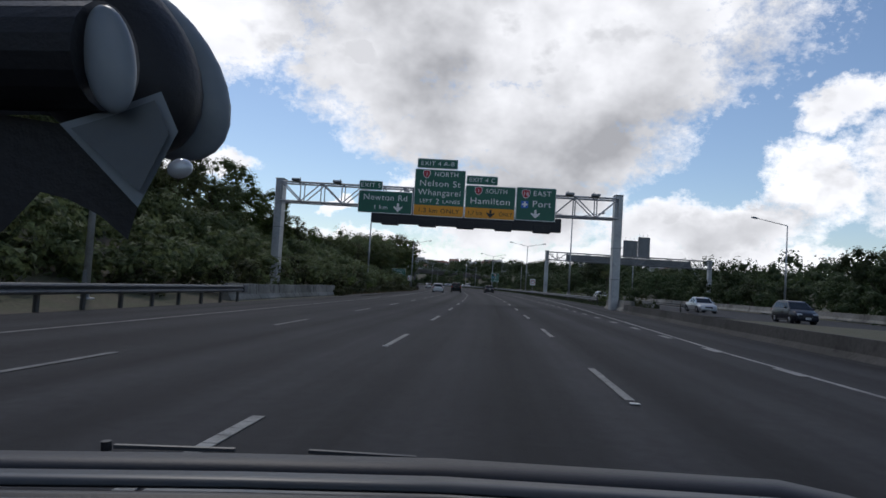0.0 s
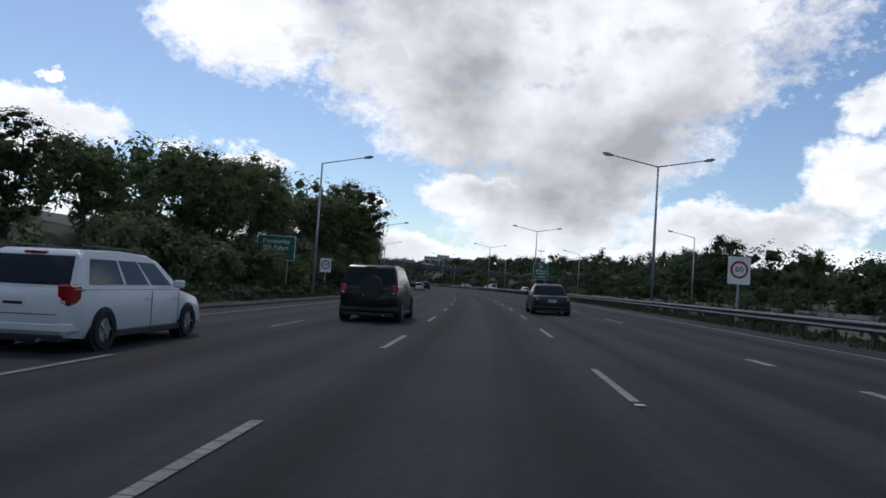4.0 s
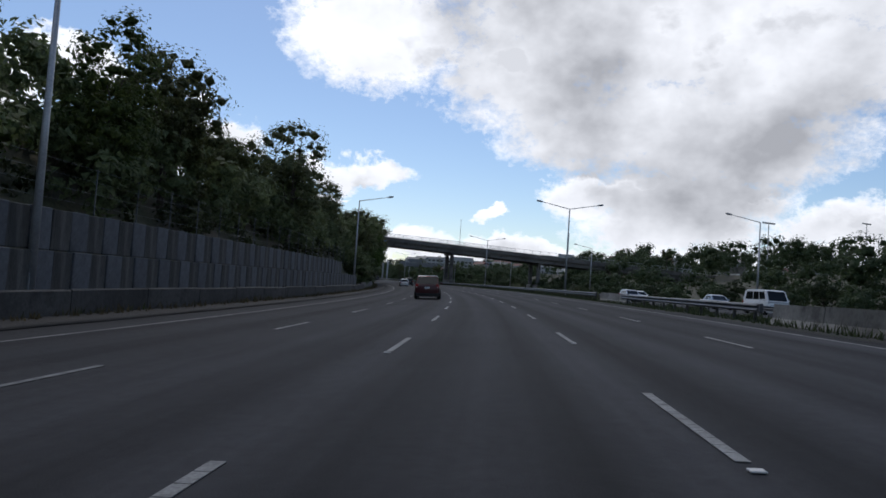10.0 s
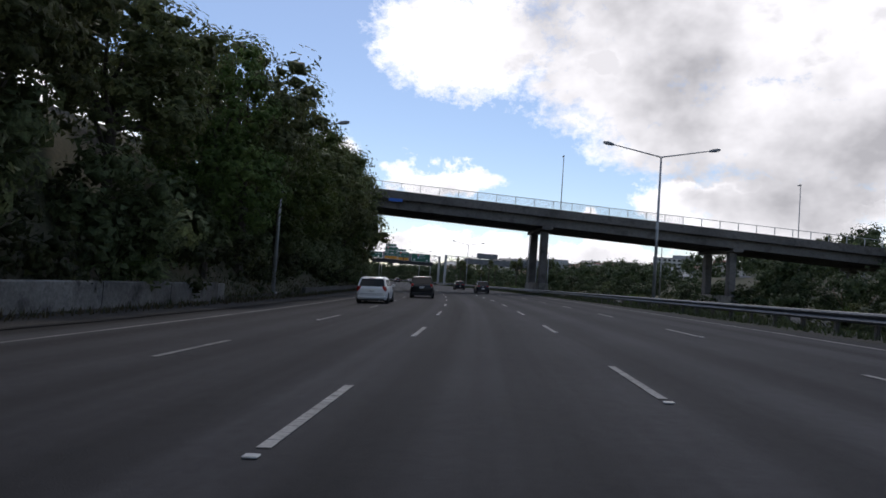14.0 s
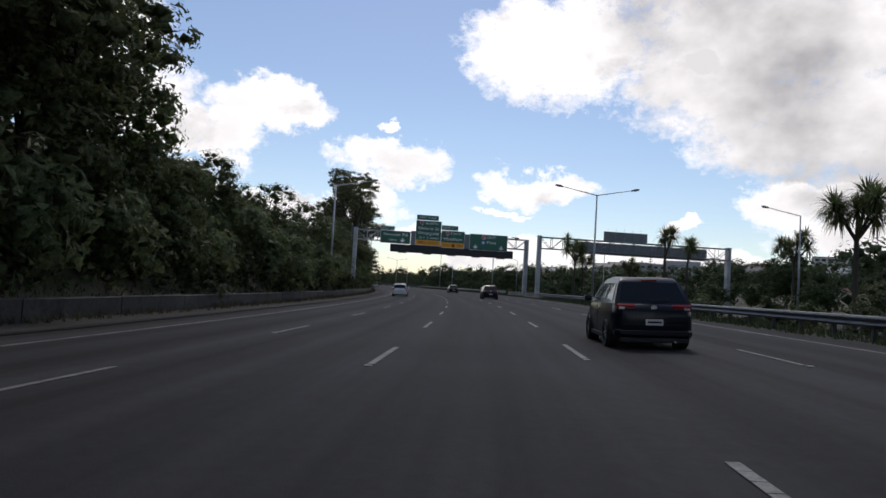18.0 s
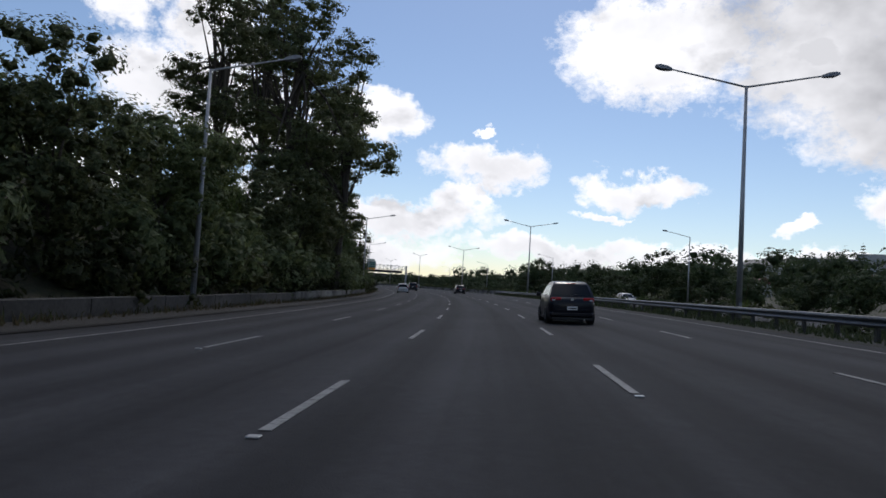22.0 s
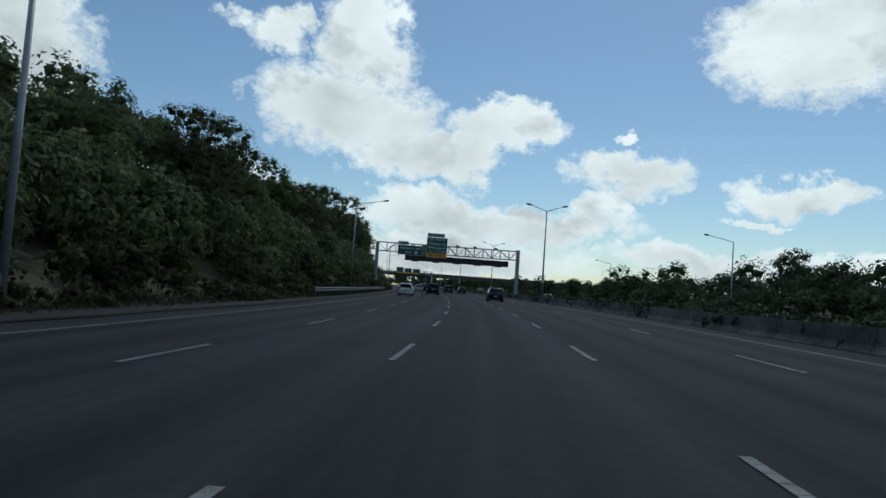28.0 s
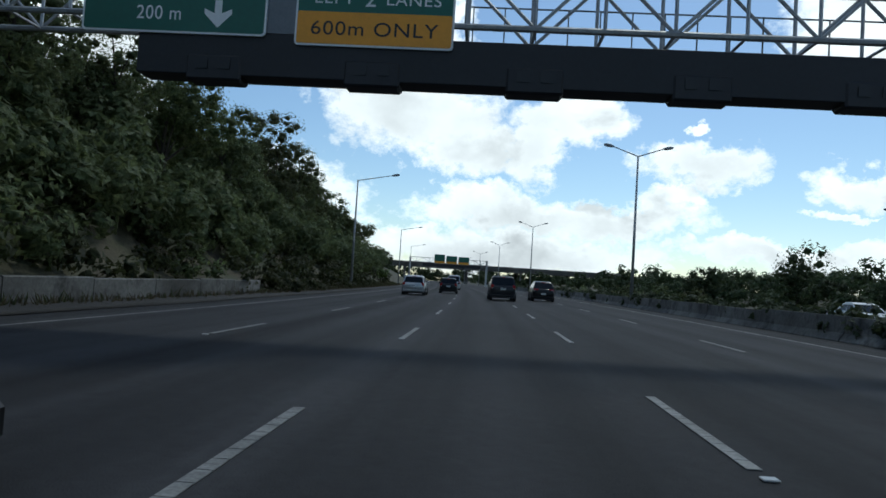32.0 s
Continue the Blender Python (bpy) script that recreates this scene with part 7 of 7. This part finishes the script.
# ---- lane dashes and studs, piece by piece ----
LEFT_PHASE = ([33, 83, 181, 231, 335, 352, 430, 465, 481, 514, 586, 630, 711, 740, 757, 782, 804], [2.6, 2.7, 1.3, 0.8, 3.4, 4.9, 10.2, 10.3, 11.1, 14.2, 17.4, 19.6, 21.5, 22.0, 22.9, 22.9, 24.4])
RIGHT_PHASE = ([38, 88, 186, 235, 260, 337, 352, 434, 465, 484, 514, 586, 630, 714, 785, 804], [7.7, 7.8, 6.0, 5.3, 4.6, 7.2, 7.6, 11.9, 12.3, 13.9, 17.0, 20.1, 20.3, 23.9, 24.9, 25.0])
OUTER_PHASE = ([80, 210, 230, 250, 330, 350, 440, 470, 520, 560, 680, 730, 750], [6.2, 5.4, 5.7, 5.5, 8.0, 9.8, 16.0, 17.3, 20.6, 23.2, 28.6, 29.9, 32.0])
for _line, _phase in ((-5.0, OUTER_PHASE), (-1.65, LEFT_PHASE), (1.85, RIGHT_PHASE), (5.6, RIGHT_PHASE)):
    for _k in range(-1, 95):
        _at = 10.0 * _k + float(np.interp(10 * _k, *_phase))
        if _line == 5.6 and _at < 118:
            continue
        _drift = float(np.interp(_at, [660, 705, 728, 750, 775], [0.0, 0.30, 0.22, 0.0, -0.08]))
        lay(dash_me if _line > -4 else old_dash_me, "lane_dash", _at, _line + _drift)
        if _at < 830 and (abs(_line) < 2 or _k % 3 == 0):
            lay(stud_me, "road_stud", _at - 0.25, _line + _drift)
short_me = mesh_of("short_dash", box_bm(-0.09, 0.09, 0, 1.1, 0, 0.006), PAINT)
for _k in range(-2, 28):
    lay(short_me, "short_dash", 3.2 + 4.05 * _k, 5.35)


# ---- the car that carries the camera, at the place where the drive begins ----
CABIN_BLACK = mat("cabin_black_plastic", (0.016, 0.015, 0.018), 0.55, var=0.12, scale=8, bump=0.1, bscale=200)
CABIN_GREY = mat("cabin_grey_trim", (0.045, 0.047, 0.050), 0.45, var=0.1, scale=8)
CABIN_MID = mat("mount_dull_grey_plastic", (0.12, 0.135, 0.15), 0.45, var=0.08, scale=10)
CABIN_PALE = mat("mount_grey_plastic", (0.26, 0.29, 0.32), 0.4, var=0.08, scale=10)
_t, _ex, _ey, _ez, _p, _r, _w = PATH[0]
EYE = pose(_ex, _ey, _ez, 90 + _p, _r, _w)


def seen_at(x, y, d):
    """A place d metres before the lens: x to the right and y up, as tangents."""
    return Vector((x * d, y * d, -d))


def cabin():
    c = thing("camera_car", EYE, "dark car interior with a dashboard and a windscreen phone mount", "car")
    # dashboard top: a long slab that falls away to the right, with a raised rear lip
    def slab(name, rows, material, label=""):
        bm = bmesh.new()
        vs = [[bm.verts.new(seen_at(x, y, d)) for y, d in col] for x, col in rows]
        for a, b in zip(vs, vs[1:]):
            for i in range(len(a) - 1):
                bm.faces.new((a[i], b[i], b[i + 1], a[i + 1]))
        return part(name, bm, material, c, label, smooth_faces=True)
    xs = [-1.0 + 0.1 * k for k in range(21)]
    edge = lambda x: float(np.interp(x, [-1.0, -0.66, -0.32, 0.0, 0.35, 0.53, 0.62, 1.0], [-0.296, -0.300, -0.304, -0.312, -0.334, -0.346, -0.372, -0.48]))
    slab("dash_top", [(x, [(edge(x) - 0.012, 1.05), (edge(x), 0.95), (edge(x) - 0.006, 0.86), (edge(x) - 0.030, 0.80), (edge(x) - 0.05, 0.83)]) for x in xs], CABIN_BLACK, "soft black dashboard top")
    slab("dash_band", [(x, [(edge(x) - 0.027, 0.79), (edge(x) - 0.032, 0.74), (edge(x) - 0.050, 0.66), (edge(x) - 0.054, 0.69)]) for x in xs], CABIN_GREY, "pale grey dashboard band")
    slab("vent_lip", [(x, [(edge(x) - 0.058, 0.66), (edge(x) - 0.064, 0.62), (edge(x) - 0.30, 0.52), (edge(x) - 0.60, 0.60)]) for x in xs], CABIN_BLACK)
    slab("lower_band", [(x, [(edge(x) - 0.070, 0.60), (edge(x) - 0.085, 0.56), (edge(x) - 0.088, 0.58)]) for x in xs[:12]], CABIN_GREY)
    part("wiper_arm", bar_bm(seen_at(-0.20, -0.302, 1.0), seen_at(-0.04, -0.312, 1.0), 0.004, 5), CABIN_GREY, c)
    part("wiper_arm", bar_bm(seen_at(-0.49, -0.294, 1.0), seen_at(-0.31, -0.300, 1.0), 0.004, 5), CABIN_GREY, c)
    part("washer_jet", bar_bm(seen_at(-0.502, -0.300, 1.0), seen_at(-0.502, -0.286, 1.0), 0.008, 8), CABIN_BLACK, c)
    # the mount: suction cup, stem with a round end cap, cradle plate, lower block, clear button
    def ball(name, x, y, d, rx, ry, rz, tilt, material, label=""):
        bm = bmesh.new()
        bmesh.ops.create_uvsphere(bm, u_segments=28, v_segments=16, radius=1.0)
        q = seen_at(x, y, d)
        bm.transform(Matrix.Translation(q) @ Matrix.Rotation(radians(tilt), 4, "Z") @ Matrix.Diagonal((rx, ry, rz, 1)))
        return part(name, bm, material, c, label, smooth_faces=True)
    cup = ball("suction_cup", -0.505, 0.29, 0.34, 0.060, 0.040, 0.03, -50, CABIN_BLACK, "black rubber suction cup")
    ball("cup_rim", -0.446, 0.272, 0.36, 0.060, 0.035, 0.012, -50, CABIN_PALE)
    part("stem", bar_bm(seen_at(-0.95, 0.29, 0.28), seen_at(-0.50, 0.285, 0.26), 0.021, 20), CABIN_BLACK, c)
    cap = ball("end_cap", -0.497, 0.283, 0.25, 0.0095, 0.0205, 0.006, 8, CABIN_PALE, "grey round end cap")
    def plate(name, pts, d0, d1, material):
        bm = bmesh.new()
        a = [bm.verts.new(seen_at(x, y, d0)) for x, y in pts]
        b = [bm.verts.new(seen_at(x, y, d1)) for x, y in pts]
        bm.faces.new(a)
        bm.faces.new(b[::-1])
        for i in range(len(pts)):
            j = (i + 1) % len(pts)
            bm.faces.new((a[i], b[i], b[j], a[j]))
        return part(name, bm, material, c)
    plate("cradle_plate", [(-0.572, 0.187), (-0.49, 0.21), (-0.42, 0.235), (-0.395, 0.175), (-0.455, 0.062)], 0.262, 0.272, CABIN_PALE)
    plate("cradle_rim", [(-0.555, 0.180), (-0.49, 0.20), (-0.43, 0.222), (-0.408, 0.174), (-0.453, 0.085)], 0.258, 0.2615, CABIN_MID)
    plate("lower_block", [(-0.9, 0.24), (-0.572, 0.187), (-0.455, 0.062), (-0.470, 0.014), (-0.512, 0.050), (-0.560, 0.075), (-0.600, 0.085), (-0.655, 0.028), (-0.72, -0.01), (-0.9, -0.02)], 0.274, 0.30, CABIN_BLACK)
    plate("upper_block", [(-0.9, 0.42), (-0.54, 0.42), (-0.46, 0.36), (-0.385, 0.28), (-0.36, 0.21), (-0.41, 0.18), (-0.60, 0.20), (-0.9, 0.20)], 0.345, 0.40, CABIN_BLACK)
    ball("clear_button", -0.392, 0.120, 0.27, 0.0052, 0.004, 0.004, 12, HEADLAMP)
    # the shell of the car, below and beside the view
    def shell(name, x0, x1, y0, y1, z0, z1, material):
        e = part(name, box_bm(x0, x1, y0, y1, z0, z1, bevel=0.04), material, c)
        e.matrix_basis = EYE.inverted() @ road_pose(0, 0.15, 0.0) @ pose(0, 0, 0)
        return e
    shell("floor", -0.82, 0.82, -1.9, 1.5, 0.22, 0.30, CABIN_BLACK)
    shell("bonnet", -0.80, 0.80, 1.25, 2.1, 0.35, 0.62, P_GREY)
    shell("door", -0.86, -0.80, -1.2, 1.2, 0.25, 0.80, P_GREY)
    shell("door", 0.80, 0.86, -1.2, 1.2, 0.25, 0.80, P_GREY)
    shell("bulkhead", -0.80, 0.80, 1.10, 1.2, 0.30, 0.70, CABIN_BLACK)
    shell("tail", -0.84, 0.84, -2.1, -1.25, 0.30, 0.85, P_GREY)
    shell("header_rail", -0.70, 0.70, 0.05, 0.25, 1.52, 1.58, CABIN_BLACK)
    for sx in (-1, 1):
        e = part("pillar", bar_bm((sx * 0.78, 0.85, 0.80), (sx * 0.68, 0.15, 1.55), 0.03, 8), CABIN_BLACK, c)
        e.matrix_basis = EYE.inverted() @ road_pose(0, 0.15, 0.0)
        for y in (-1.35, 1.35):
            w = part("wheel", bar_bm((sx * 0.72, y, 0.30), (sx * 0.88, y, 0.30), 0.30, 20), TYRE, c)
            w.matrix_basis = EYE.inverted() @ road_pose(0, 0.15, 0.0)


cabin()
